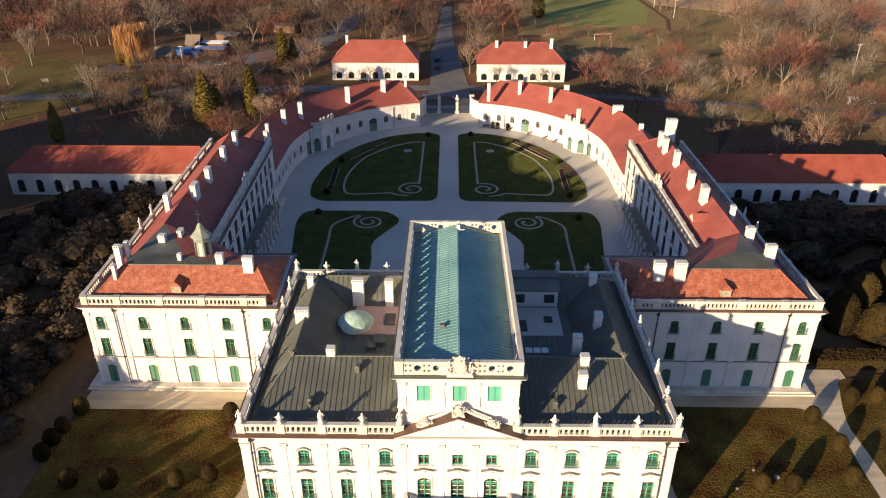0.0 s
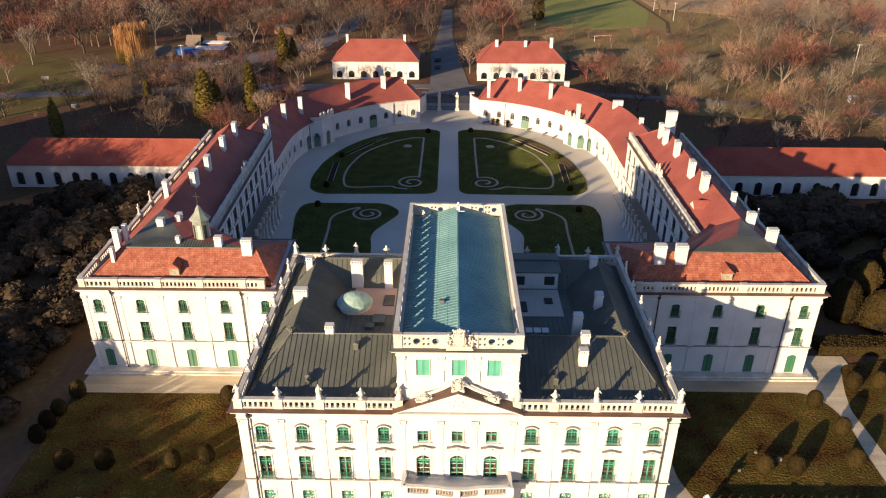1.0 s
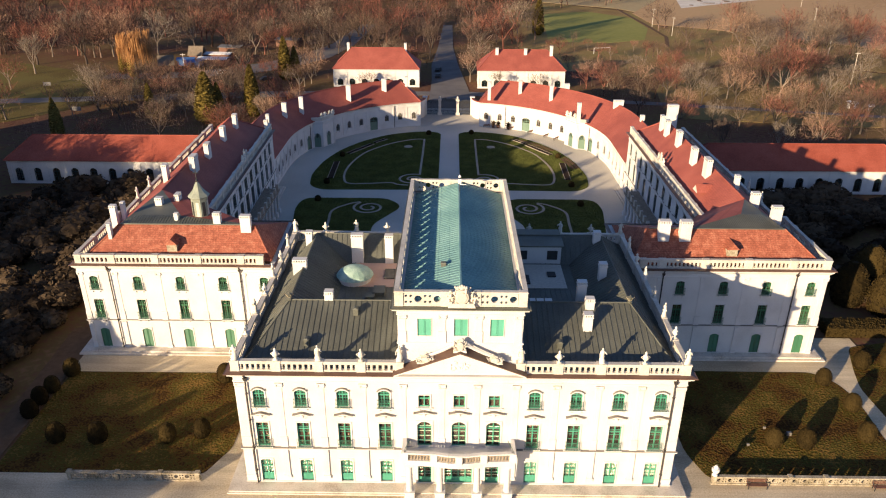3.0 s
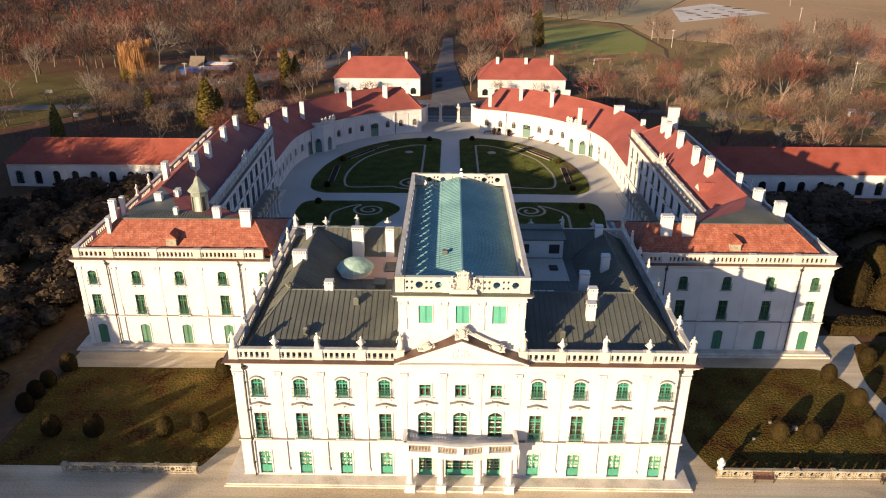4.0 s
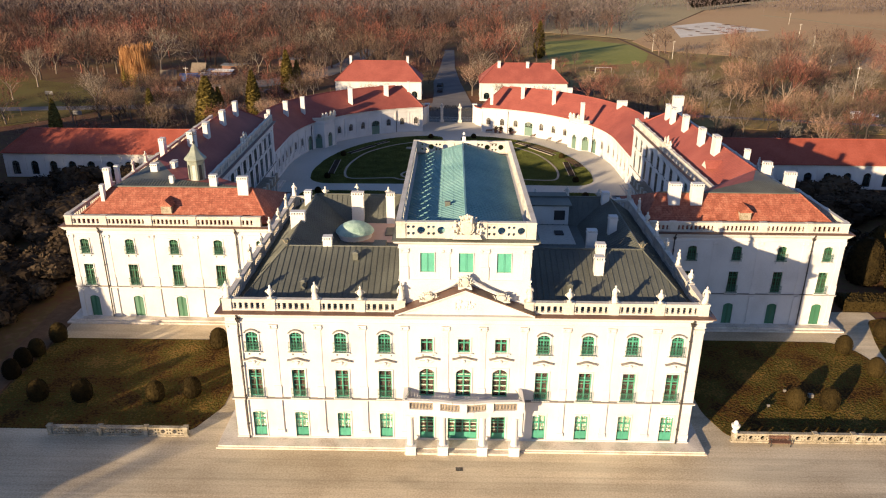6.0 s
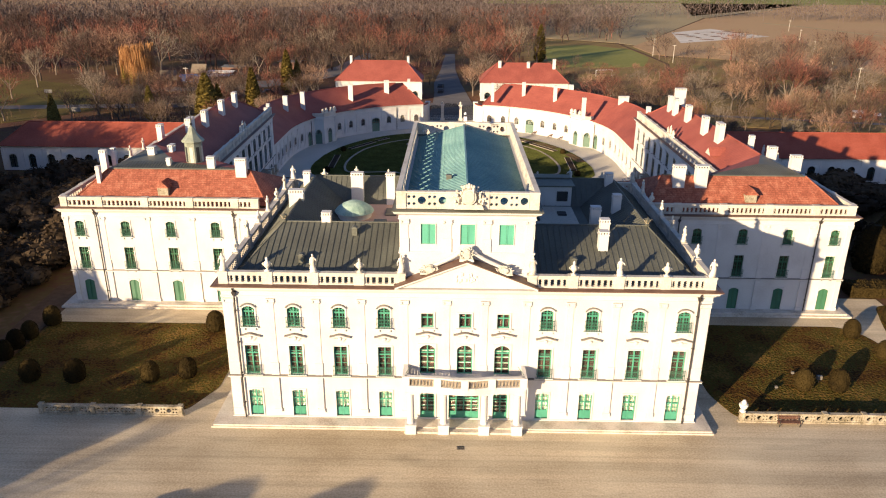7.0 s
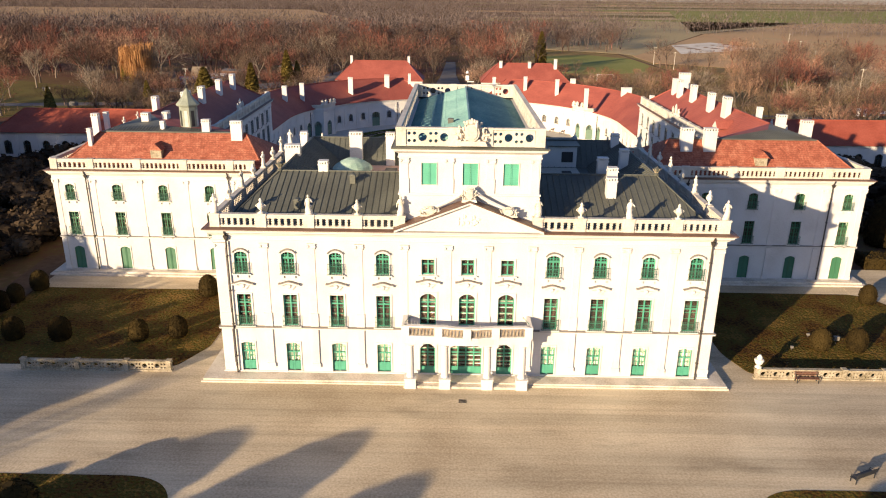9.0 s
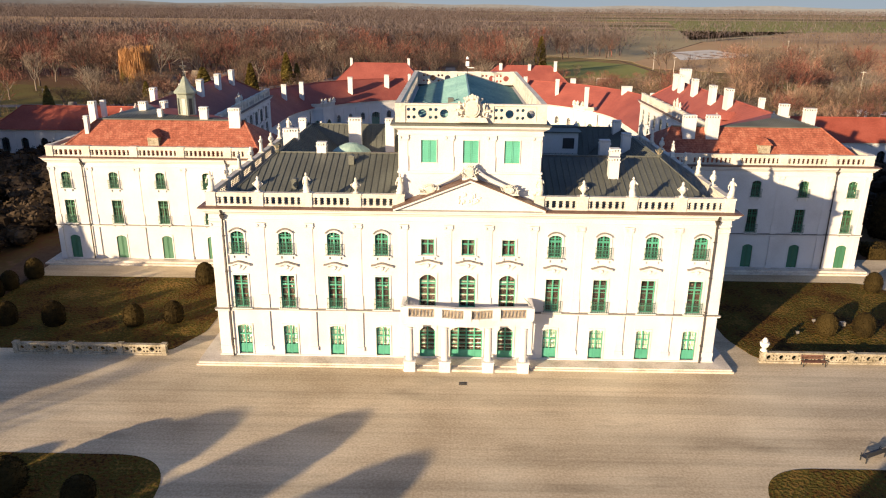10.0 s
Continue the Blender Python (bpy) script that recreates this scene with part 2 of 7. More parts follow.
OLIVE_LAWN = material("olive_park_lawn", [(0.095, 0.064, 0.024), (0.155, 0.12, 0.038), (0.13, 0.118, 0.034)], 0.06, 0.95, 0.2, 30)
SCROLL = material("dull_scroll_gravel", [(0.30, 0.26, 0.20), (0.40, 0.35, 0.28)], 0.5, 0.95, 0.3, 20)
TAN_GRASS = material("tan_winter_grass", [(0.20, 0.12, 0.05), (0.29, 0.20, 0.08), (0.22, 0.185, 0.06)], 0.05, 0.95, 0.6, 30, depth=0.4)
THATCH = material("grey_brown_thatch", [(0.15, 0.12, 0.09), (0.24, 0.19, 0.14)], 1.0, 0.95, 0.3)


# ---- shaping ----
class Shape:
    """A mesh under construction."""

    def __init__(self):
        self.v, self.f = [], []

    def add(self, vs, fs):
        k = len(self.v)
        self.v += [tuple(v) for v in vs]
        self.f += [tuple(k + i for i in face) for face in fs]
        return self

    def box(self, x0, x1, y0, y1, z0, z1):
        return self.add([(x, y, z) for z in (z0, z1) for x, y in ((x0, y0), (x1, y0), (x1, y1), (x0, y1))],
                        [(3, 2, 1, 0), (4, 5, 6, 7), (0, 1, 5, 4), (1, 2, 6, 5), (2, 3, 7, 6), (3, 0, 4, 7)])

    def frustum(self, cx, cy, z0, z1, a0, b0, a1, b1):
        return self.add([(cx + sx * a, cy + sy * b, z) for z, a, b in ((z0, a0, b0), (z1, a1, b1)) for sx, sy in ((-1, -1), (1, -1), (1, 1), (-1, 1))],
                        [(3, 2, 1, 0), (4, 5, 6, 7), (0, 1, 5, 4), (1, 2, 6, 5), (2, 3, 7, 6), (3, 0, 4, 7)])

    def slab(self, poly, z0, z1):
        n = len(poly)
        return self.add([(x, y, z0) for x, y in poly] + [(x, y, z1) for x, y in poly],
                        [tuple(range(n))[::-1], tuple(range(n, 2 * n))] + [(i, (i + 1) % n, n + (i + 1) % n, n + i) for i in range(n)])

    def upright(self, poly, y0, y1):
        """A shape in x and z, drawn out from y0 to y1."""
        n = len(poly)
        return self.add([(x, y0, z) for x, z in poly] + [(x, y1, z) for x, z in poly],
                        [tuple(range(n)), tuple(range(n, 2 * n))[::-1]] + [((i + 1) % n, i, n + i, n + (i + 1) % n) for i in range(n)])

    def lathe(self, prof, cx=0, cy=0, cz=0, n=8, turn=0.0):
        k = len(prof)
        vs = [(cx + r * math.cos(turn + 2 * math.pi * j / n), cy + r * math.sin(turn + 2 * math.pi * j / n), cz + z) for r, z in prof for j in range(n)]
        fs = [(i * n + j, i * n + (j + 1) % n, (i + 1) * n + (j + 1) % n, (i + 1) * n + j) for i in range(k - 1) for j in range(n)]
        return self.add(vs, fs + [tuple(range(n))[::-1], tuple(range((k - 1) * n, k * n))])

    def tube(self, p, q, r0, r1, n=5):
        p, q = Vector(p), Vector(q)
        d = (q - p).normalized()
        a = d.orthogonal().normalized()
        b = d.cross(a)
        vs = [c + r * (math.cos(2 * math.pi * j / n) * a + math.sin(2 * math.pi * j / n) * b) for c, r in ((p, r0), (q, r1)) for j in range(n)]
        return self.add(vs, [(j, (j + 1) % n, n + (j + 1) % n, n + j) for j in range(n)] + [tuple(range(n))[::-1], tuple(range(n, 2 * n))])

    def ring(self, poly, prof):
        """A moulding round a plan, from (outset, height) pairs."""
        n, k = len(poly), len(self.v)
        for out, z in prof:
            self.v += [(x, y, z) for x, y in outset(poly, out)]
        self.f += [(k + i * n + j, k + i * n + (j + 1) % n, k + (i + 1) * n + (j + 1) % n, k + (i + 1) * n + j) for i in range(len(prof) - 1) for j in range(n)]
        return self

    def blob(self, c, r, seed=0, n=6):
        """An uneven lump."""
        rnd = random.Random(seed)
        prof = [math.pi * i / 4 for i in range(5)]
        vs, fs = [], []
        for a in prof:
            for j in range(n):
                s = rnd.uniform(0.8, 1.15)
                vs.append((c[0] + r[0] * s * math.sin(a) * math.cos(2 * math.pi * j / n), c[1] + r[1] * s * math.sin(a) * math.sin(2 * math.pi * j / n), c[2] - r[2] * math.cos(a)))
        fs = [(i * n + j, i * n + (j + 1) % n, (i + 1) * n + (j + 1) % n, (i + 1) * n + j) for i in range(4) for j in range(n)]
        return self.add(vs, fs)

    def moved(self, m):
        self.v = [tuple(m @ Vector(v)) for v in self.v]
        return self

    def mesh(self, name, mat, smooth=False):
        me = bpy.data.meshes.new(name)
        me.from_pydata(self.v, [], self.f)
        me.materials.append(mat)
        if smooth:
            me.polygons.foreach_set("use_smooth", [True] * len(me.polygons))
        me.update()
        return me


def outset(poly, d):
    """A plan (anticlockwise) pushed out by d, with mitred corners."""
    out, n = [], len(poly)
    for i in range(n):
        a, b, c = (Vector(poly[(i + k - 1) % n]) for k in range(3))
        u, w = (b - a).normalized(), (c - b).normalized()
        nu, nw = Vector((u.y, -u.x)), Vector((w.y, -w.x))
        m = nu + nw
        m = m / max(m.dot(nu), 0.2)
        out.append((b.x + d * m.x, b.y + d * m.y))
    return out


def part(name, shape, mat, parent=None, label="", at=None, smooth=False):
    """One mesh object, under a thing or a part where one is given. shape: a Shape or a mesh that alike parts share."""
    data = shape.mesh(name, mat, smooth) if isinstance(shape, Shape) else shape
    ob = new(name, data)
    ob.parent = parent
    if at is not None:
        ob.matrix_basis = at
    return tagged(ob, label)


def thing(name, label, category, at=None, group="", kind=""):
    ob = new(name)
    if at is not None:
        ob.matrix_basis = at
    return tagged(ob, label, category, group, kind)


def setting(name, shape, mat, label, category, kind="structure"):
    return tagged(part(name, shape, mat), label, category, "", kind)


# ---- building kit ----
def facade(length, z0, z1, holes, thick=0.5):
    """A wall along x from 0 to length, outer face on y = 0, with openings (x0, x1, z0, z1) cut right through."""
    s = Shape()
    xs = sorted({0.0, length, *(h[0] for h in holes), *(h[1] for h in holes)})
    zs = sorted({z0, z1, *(h[2] for h in holes), *(h[3] for h in holes)})
    for x0, x1 in zip(xs, xs[1:]):
        for a, b in zip(zs, zs[1:]):
            mx, mz = (x0 + x1) / 2, (a + b) / 2
            if any(h[0] < mx < h[1] and h[2] < mz < h[3] for h in holes):
                continue
            s.add([(x0, 0, a), (x1, 0, a), (x1, 0, b), (x0, 0, b)], [(0, 1, 2, 3)])
            s.add([(x0, thick, a), (x1, thick, a), (x1, thick, b), (x0, thick, b)], [(3, 2, 1, 0)])
    for x0, x1, a, b in holes:
        for p, q in (((x0, a), (x1, a)), ((x1, a), (x1, b)), ((x1, b), (x0, b)), ((x0, b), (x0, a))):
            s.add([(p[0], 0, p[1]), (p[0], thick, p[1]), (q[0], thick, q[1]), (q[0], 0, q[1])], [(0, 1, 2, 3)])
    return s


def arch_line(w, h, rise, n=8):
    return [(-w / 2 + w * i / n, h - rise + rise * math.sin(math.pi * i / n) ** 0.8) for i in range(n + 1)]


def window_kit(w, h, rise=0.0, cols=2, rows=5, panel=0.0, blind=False, shutter=False, railing=False, surround=0.14, hood=0.0, transom=0.72, sill=True, paint=None, eyebrow=False, inset=0.13, proud=0.07, flat=1.0, split=True, inner=0.0):
    """The meshes of one kind of window. Its middle stands at x = 0, its foot at z = 0, the wall's face on y = 0."""
    kit = {}
    s = Shape()
    t = surround
    if t:
        s.box(-w / 2 - t, -w / 2, -proud, 0.1, -0.02, h + t).box(w / 2, w / 2 + t, -proud, 0.1, -0.02, h + t)
        if not rise:
            s.box(-w / 2, w / 2, -proud, 0.1, h, h + t)
    if rise:
        line = arch_line(w, h, rise)
        half = len(line) // 2
        s.upright([(-w / 2, h + t)] + line[: half + 1] + [(0, h + t)], -proud, 0.35)
        s.upright([(0, h + t)] + line[half:] + [(w / 2, h + t)], -proud, 0.35)
    if sill:
        s.box(-w / 2 - t - 0.12, w / 2 + t + 0.12, -0.2, 0.05, -0.14, -0.02)
        s.box(-w / 2 - 0.02, -w / 2 + 0.16, -0.14, 0.0, -0.4, -0.14).box(w / 2 - 0.16, w / 2 + 0.02, -0.14, 0.0, -0.4, -0.14)
    if s.v:
        kit["surround"] = s.mesh("surround", PLASTER)
    if hood:
        k = 12
        top = [(-w * 0.75 + 1.5 * w * i / k, hood + 0.22 * math.sin(math.pi * i / k) ** 2) for i in range(k + 1)]
        s = Shape().upright([(x, z + 0.16) for x, z in top] + [(x, z) for x, z in reversed(top)], -0.26, 0.0)
        s.upright([(-w * 0.45, hood - 0.05), (-w * 0.2, hood - 0.42), (w * 0.2, hood - 0.42), (w * 0.45, hood - 0.05)], -0.1, 0.0)
        s.blob((0, -0.1, hood - 0.1), (0.22, 0.12, 0.2), 3)
        kit["hood"] = s.mesh("hood", PLASTER)
        kit["hood_cover"] = Shape().upright([(x, z + 0.24) for x, z in top] + [(x, z + 0.15) for x, z in reversed(top)], -0.31, 0.0).mesh("hood_cover", COVER)
    if eyebrow:
        k = 10
        top = [(-w * 0.62 + 1.24 * w * i / k, h - rise + t + (rise + 0.1) * math.sin(math.pi * i / k) ** 0.8) for i in range(k + 1)]
        kit["eyebrow"] = Shape().upright([(x, z + 0.09) for x, z in top] + [(x, z) for x, z in reversed(top)], -0.2, 0.0).mesh("eyebrow", COVER)
    y = inset
    if shutter:
        s = Shape()
        for side in (-1, 1):
            a, b = (-w / 2, -0.01) if side < 0 else (0.01, w / 2)
            s.box(a, a + 0.09, y - 0.1, y - 0.04, 0, h).box(b - 0.09, b, y - 0.1, y - 0.04, 0, h)
            n = max(4, round(h / 0.16))
            s.box(a + 0.09, b - 0.09, y - 0.055, y - 0.04, 0, h)
            for i in range(n):
                z = h * (i + 0.5) / n
                s.add([(a + 0.09, y - 0.055, z + 0.05), (b - 0.09, y - 0.055, z + 0.05), (b - 0.09, y - 0.1, z - 0.05), (a + 0.09, y - 0.1, z - 0.05)], [(0, 1, 2, 3)])
        kit["shutter"] = s.mesh("shutter", paint or SHUTTER)
    else:
        s = Shape()
        f = 0.09
        s.box(-w / 2, -w / 2 + f, y, y + 0.09, 0, h).box(w / 2 - f, w / 2, y, y + 0.09, 0, h)
        s.box(-w / 2, w / 2, y, y + 0.09, h - f, h).box(-w / 2, w / 2, y, y + 0.09, 0, f)
        for i in range(1, cols):
            x = -w / 2 + w * i / cols
            s.box(x - 0.06, x + 0.06, y - 0.02, y + 0.09, 0, h)
        s.box(-w / 2, w / 2, y - 0.03, y + 0.09, h * transom - 0.06, h * transom + 0.06)
        for i in range(1, rows):
            z = panel + (h - panel) * i / rows
            s.box(-w / 2, w / 2, y + 0.02, y + 0.06, z - 0.026, z + 0.026)
        for i in range(cols if split else 0):
            x = -w / 2 + w * (i + 0.5) / cols
            s.box(x - 0.026, x + 0.026, y + 0.02, y + 0.06, panel, h)
        if panel:
            s.box(-w / 2 + f, w / 2 - f, y, y + 0.06, 0, panel)
            for i in range(cols):
                a, b = -w / 2 + w * i / cols + 0.14, -w / 2 + w * (i + 1) / cols - 0.14
                s.box(a, b, y - 0.02, y, 0.16, panel - 0.14)
        kit["frame"] = s.mesh("frame", paint or GREEN)
        kit["pane"] = Shape().box(-w / 2 + 0.05, w / 2 - 0.05, y + 0.035, y + 0.045, max(panel, 0.05), h - 0.05).mesh("pane", GLASS)
        if inner:
            s = Shape()
            for i in range(2):
                a, b = -w / 2 + w * i / 2, -w / 2 + w * (i + 1) / 2
                s.box(a + 0.03, b - 0.03, y + 0.17, y + 0.2, max(panel, 0.04), h * inner)
                n = max(2, round(h * inner / 0.55))
                for q in range(n):
                    z = max(panel, 0.04) + (h * inner - panel) * (q + 0.5) / n
                    s.box(a + 0.14, b - 0.14, y + 0.155, y + 0.17, z - 0.18, z + 0.18)
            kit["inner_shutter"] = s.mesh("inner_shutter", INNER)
            # thin cream bars behind the glass, for the pale marks in the panes
            if inner > 0.9:
                s = Shape()
                n = max(2, round(h / 0.6))
                for q in range(1, n):
                    z = panel + (h - panel) * q / n - 0.12
                    s.box(-w / 2 + 0.06, w / 2 - 0.06, y + 0.1, y + 0.14, z - 0.022, z + 0.022)
                kit["inner_rail"] = s.mesh("inner_rail", BLIND)
        if blind:
            s = Shape()
            k = 10
            for i in range(k):
                a, b = -w / 2 + w * i / k, -w / 2 + w * (i + 1) / k
                s.add([(a, y + 0.2, panel), ((a + b) / 2, y + 0.24, panel), ((a + b) / 2, y + 0.24, h), (a, y + 0.2, h)], [(0, 1, 2, 3)])
                s.add([((a + b) / 2, y + 0.24, panel), (b, y + 0.2, panel), (b, y + 0.2, h), ((a + b) / 2, y + 0.24, h)], [(0, 1, 2, 3)])
            kit["blind"] = s.mesh("blind", BLIND)
    if railing:
        s = Shape()
        top = 1.0
        for z in (0.02, 0.5, top):
            s.box(-w / 2 - 0.12, w / 2 + 0.12, -0.28, -0.25, z, z + 0.035)
            for x in (-w / 2 - 0.12, w / 2 + 0.09):
                s.box(x, x + 0.03, -0.28, 0.0, z, z + 0.035)
        n = 9
        for i in range(n + 1):
            x = -w / 2 - 0.1 + (w + 0.2) * i / n
            s.box(x - 0.012, x + 0.012, -0.28, -0.255, 0, top)
            if i < n:
                s.tube((x, -0.27, 0.55), (x + (w + 0.2) / n, -0.27, 0.95), 0.012, 0.012, 3)
                s.tube((x, -0.27, 0.5), (x + (w + 0.2) / n, -0.27, 0.1), 0.012, 0.012, 3)
        kit["railing"] = s.mesh("railing", IRON)
    if flat != 1.0:
        for me in kit.values():
            me.transform(Matrix.Diagonal((1, flat, 1, 1)))
    return kit


def put_window(kit, parent, at, name="window"):
    """One window of a kind, as a part of a building, with its pieces below it."""
    main = "shutter" if "shutter" in kit else "frame"
    ob = part(name, kit[main], None, parent, "", at)
    for piece, me in kit.items():
        if piece != main:
            sub = part(piece, me, None, ob)
            if piece == "pane":
                sub.visible_shadow = False
    return ob


def cap_profile(z, out=0.6):
    """The main cornice: (outset, height) pairs from the frieze up to the gutter."""
    return [(0.0, z - 1.15), (0.10, z - 1.13), (0.10, z - 1.02), (0.04, z - 1.0), (0.04, z - 0.6), (0.18, z - 0.52), (0.24, z - 0.4), (out * 0.75, z - 0.28), (out * 0.8, z - 0.14), (out, z - 0.06), (out, z), (-0.5, z + 0.02)]


BALUSTER = Shape().lathe([(0.2, 0.0), (0.2, 0.06), (0.12, 0.08), (0.19, 0.24), (0.12, 0.33), (0.19, 0.42), (0.12, 0.58), (0.2, 0.6), (0.2, 0.66)], n=4, turn=math.pi / 4)
BALUSTER_MESH = BALUSTER.mesh("baluster", STONE)


def balustrade(p, q, z, stops, label, height=1.3, pitch=0.52, tall=0.66):
    """A stone balustrade from p to q (plan), its foot at height z; stops: pedestals, as metres along it."""
    p, q = Vector(p), Vector(q)
    length = (q - p).length
    turn = math.degrees(math.atan2(q.y - p.y, q.x - p.x))
    root = thing("balustrade", label, "balustrade", pose(p.x, p.y, z, 0, 0, turn), "roof balustrades")
    low, high = 0.28, 0.28 + tall
    part("base_rail", Shape().box(0, length, -0.2, 0.2, 0, low).box(0, length, -0.24, 0.24, 0, 0.1), STONE, root)
    part("top_rail", Shape().box(0, length, -0.19, 0.19, high, height - 0.1).box(0, length, -0.25, 0.25, height - 0.1, height), STONE, root)
    post = Shape().box(-0.42, 0.42, -0.27, 0.27, 0, height).box(-0.47, 0.47, -0.32, 0.32, height - 0.12, height + 0.04).box(-0.47, 0.47, -0.32, 0.32, 0, 0.16).mesh("pedestal", STONE)
    for x in stops:
        part("pedestal", post, None, root, "", pose(x, 0, 0))
    edges = sorted(stops)
    for a, b in zip(edges, edges[1:]):
        a, b = a + 0.42, b - 0.42
        n = max(1, round((b - a) / pitch))
        for i in range(n + 1):
            x = a + (b - a) * i / n
            part("baluster", BALUSTER_MESH, None, root, "", pose(min(max(x, a + 0.08), b - 0.08), 0, low))
    return root


def pierced(length, height, thick=0.26, cell=None, holes="AB"):
    """A pierced stone panel along x: square fields with a large round hole, or with a small cross of five, by turns."""
    cell = cell or height
    n = max(1, round(length / cell))
    cw = length / n
    s = Shape()

    def field(x0, x1, z0, z1, r):
        k = 12
        cx, cz = (x0 + x1) / 2, (z0 + z1) / 2
        hx, hz = (x1 - x0) / 2, (z1 - z0) / 2
        out, ins = [], []
        for j in range(k):
            a = 2 * math.pi * (j + 0.5) / k
            c, d = math.cos(a), math.sin(a)
            m = 1 / max(abs(c) / hx, abs(d) / hz)
            out.append((cx + m * c, cz + m * d))
            ins.append((cx + r * c, cz + r * d))
        cor = [(x1, z1), (x0, z1), (x0, z0), (x1, z0)]
        for y, flip in ((-thick / 2, 1), (thick / 2, -1)):
            for j in range(k):
                i = (j + 1) % k
                s.add([(out[j][0], y, out[j][1]), (out[i][0], y, out[i][1]), (ins[i][0], y, ins[i][1]), (ins[j][0], y, ins[j][1])], [(0, 1, 2, 3)[::flip]])
            for q in range(4):
                two = sorted(range(k), key=lambda j: (out[j][0] - cor[q][0]) ** 2 + (out[j][1] - cor[q][1]) ** 2)[:2]
                s.add([(out[two[0]][0], y, out[two[0]][1]), (cor[q][0], y, cor[q][1]), (out[two[1]][0], y, out[two[1]][1])], [(0, 1, 2)])
        for j in range(k):
            i = (j + 1) % k
            s.add([(ins[j][0], -thick / 2, ins[j][1]), (ins[i][0], -thick / 2, ins[i][1]), (ins[i][0], thick / 2, ins[i][1]), (ins[j][0], thick / 2, ins[j][1])], [(0, 1, 2, 3)])

    for i in range(n):
        x0, x1 = i * cw, (i + 1) * cw
        if holes[i % len(holes)] == "A":
            field(x0, x1, 0, height, 0.4 * min(cw, height))
        else:
            for a in range(2):
                for b in range(2):
                    field(x0 + a * cw / 2, x0 + (a + 1) * cw / 2, b * height / 2, (b + 1) * height / 2, 0.16 * min(cw, height))
    s.box(0, length, -thick / 2, thick / 2, -0.001, 0.0)
    return s


# ---- sculpture and chimneys ----
def figure(seed):
    """A draped standing figure on a small plinth, as a plain shape."""
    r = random.Random(seed)
    s = Shape().box(-0.34, 0.34, -0.3, 0.3, 0, 0.14)
    lean = r.uniform(-0.12, 0.12)
    prof = [(0.30, 0.14), (0.33, 0.35), (0.27, 0.7), (0.25, 0.95), (0.21, 1.15), (0.26, 1.45), (0.24, 1.58), (0.10, 1.68)]
    n = 9
    vs = []
    for k, (rad, z) in enumerate(prof):
        for j in range(n):
            a = 2 * math.pi * j / n
            w = rad * r.uniform(0.85, 1.15)
            vs.append((w * 1.08 * math.cos(a) + lean * math.sin(z * 1.8), w * 0.8 * math.sin(a), z))
    s.add(vs, [(i * n + j, i * n + (j + 1) % n, (i + 1) * n + (j + 1) % n, (i + 1) * n + j) for i in range(len(prof) - 1) for j in range(n)])
    s.blob((lean * 0.5, -0.02, 1.82), (0.13, 0.14, 0.18), seed)
    e = r.choice((-1, 1))
    s.tube((e * 0.22 + lean * 0.5, 0, 1.5), (e * 0.44, -0.12, 1.2), 0.09, 0.07).tube((e * 0.44, -0.12, 1.2), (e * 0.3, -0.28, 1.42), 0.07, 0.05)
    s.tube((-e * 0.22 + lean * 0.5, 0, 1.5), (-e * 0.36, -0.05, 1.12), 0.09, 0.07).tube((-e * 0.36, -0.05, 1.12), (-e * 0.34, -0.2, 0.85), 0.07, 0.05)
    s.tube((e * 0.2, 0.1, 0.9), (-e * 0.3, -0.18, 0.3), 0.16, 0.1)
    return s


FIGURES = [figure(k).mesh("statue", STATUE, True) for k in range(4)]
URN = Shape().box(-0.3, 0.3, -0.3, 0.3, 0, 0.12).lathe([(0.16, 0.12), (0.10, 0.25), (0.16, 0.36), (0.36, 0.6), (0.40, 0.78), (0.30, 0.92), (0.34, 0.98), (0.22, 1.08), (0.12, 1.2), (0.17, 1.34), (0.10, 1.5), (0.02, 1.58)], n=10)
for side in (-1, 1):
    URN.tube((side * 0.36, 0, 0.62), (side * 0.54, 0, 0.8), 0.05, 0.05).tube((side * 0.54, 0, 0.8), (side * 0.34, 0, 0.96), 0.05, 0.04)
URN_MESH = URN.mesh("urn", STATUE, True)


def crown_statue(x, y, z, k, turn=0.0, where="the roof balustrade"):
    if k % 2 == 0:
        ob = part("statue", FIGURES[(k // 2) % 4], None, None, "", pose(x, y, z, 0, 0, turn) @ Matrix.Diagonal((0.82, 0.82, 0.86, 1)))
        tagged(ob, "weathered pale stone statue standing on " + where, "statue", "roof statues")
    else:
        ob = part("stone_urn", URN_MESH, None, None, "", pose(x, y, z, 0, 0, turn) @ Matrix.Diagonal((0.82, 0.82, 0.86, 1)))
        tagged(ob, "pale carved stone urn with lid on " + where, "urn", "roof urns")
    return ob


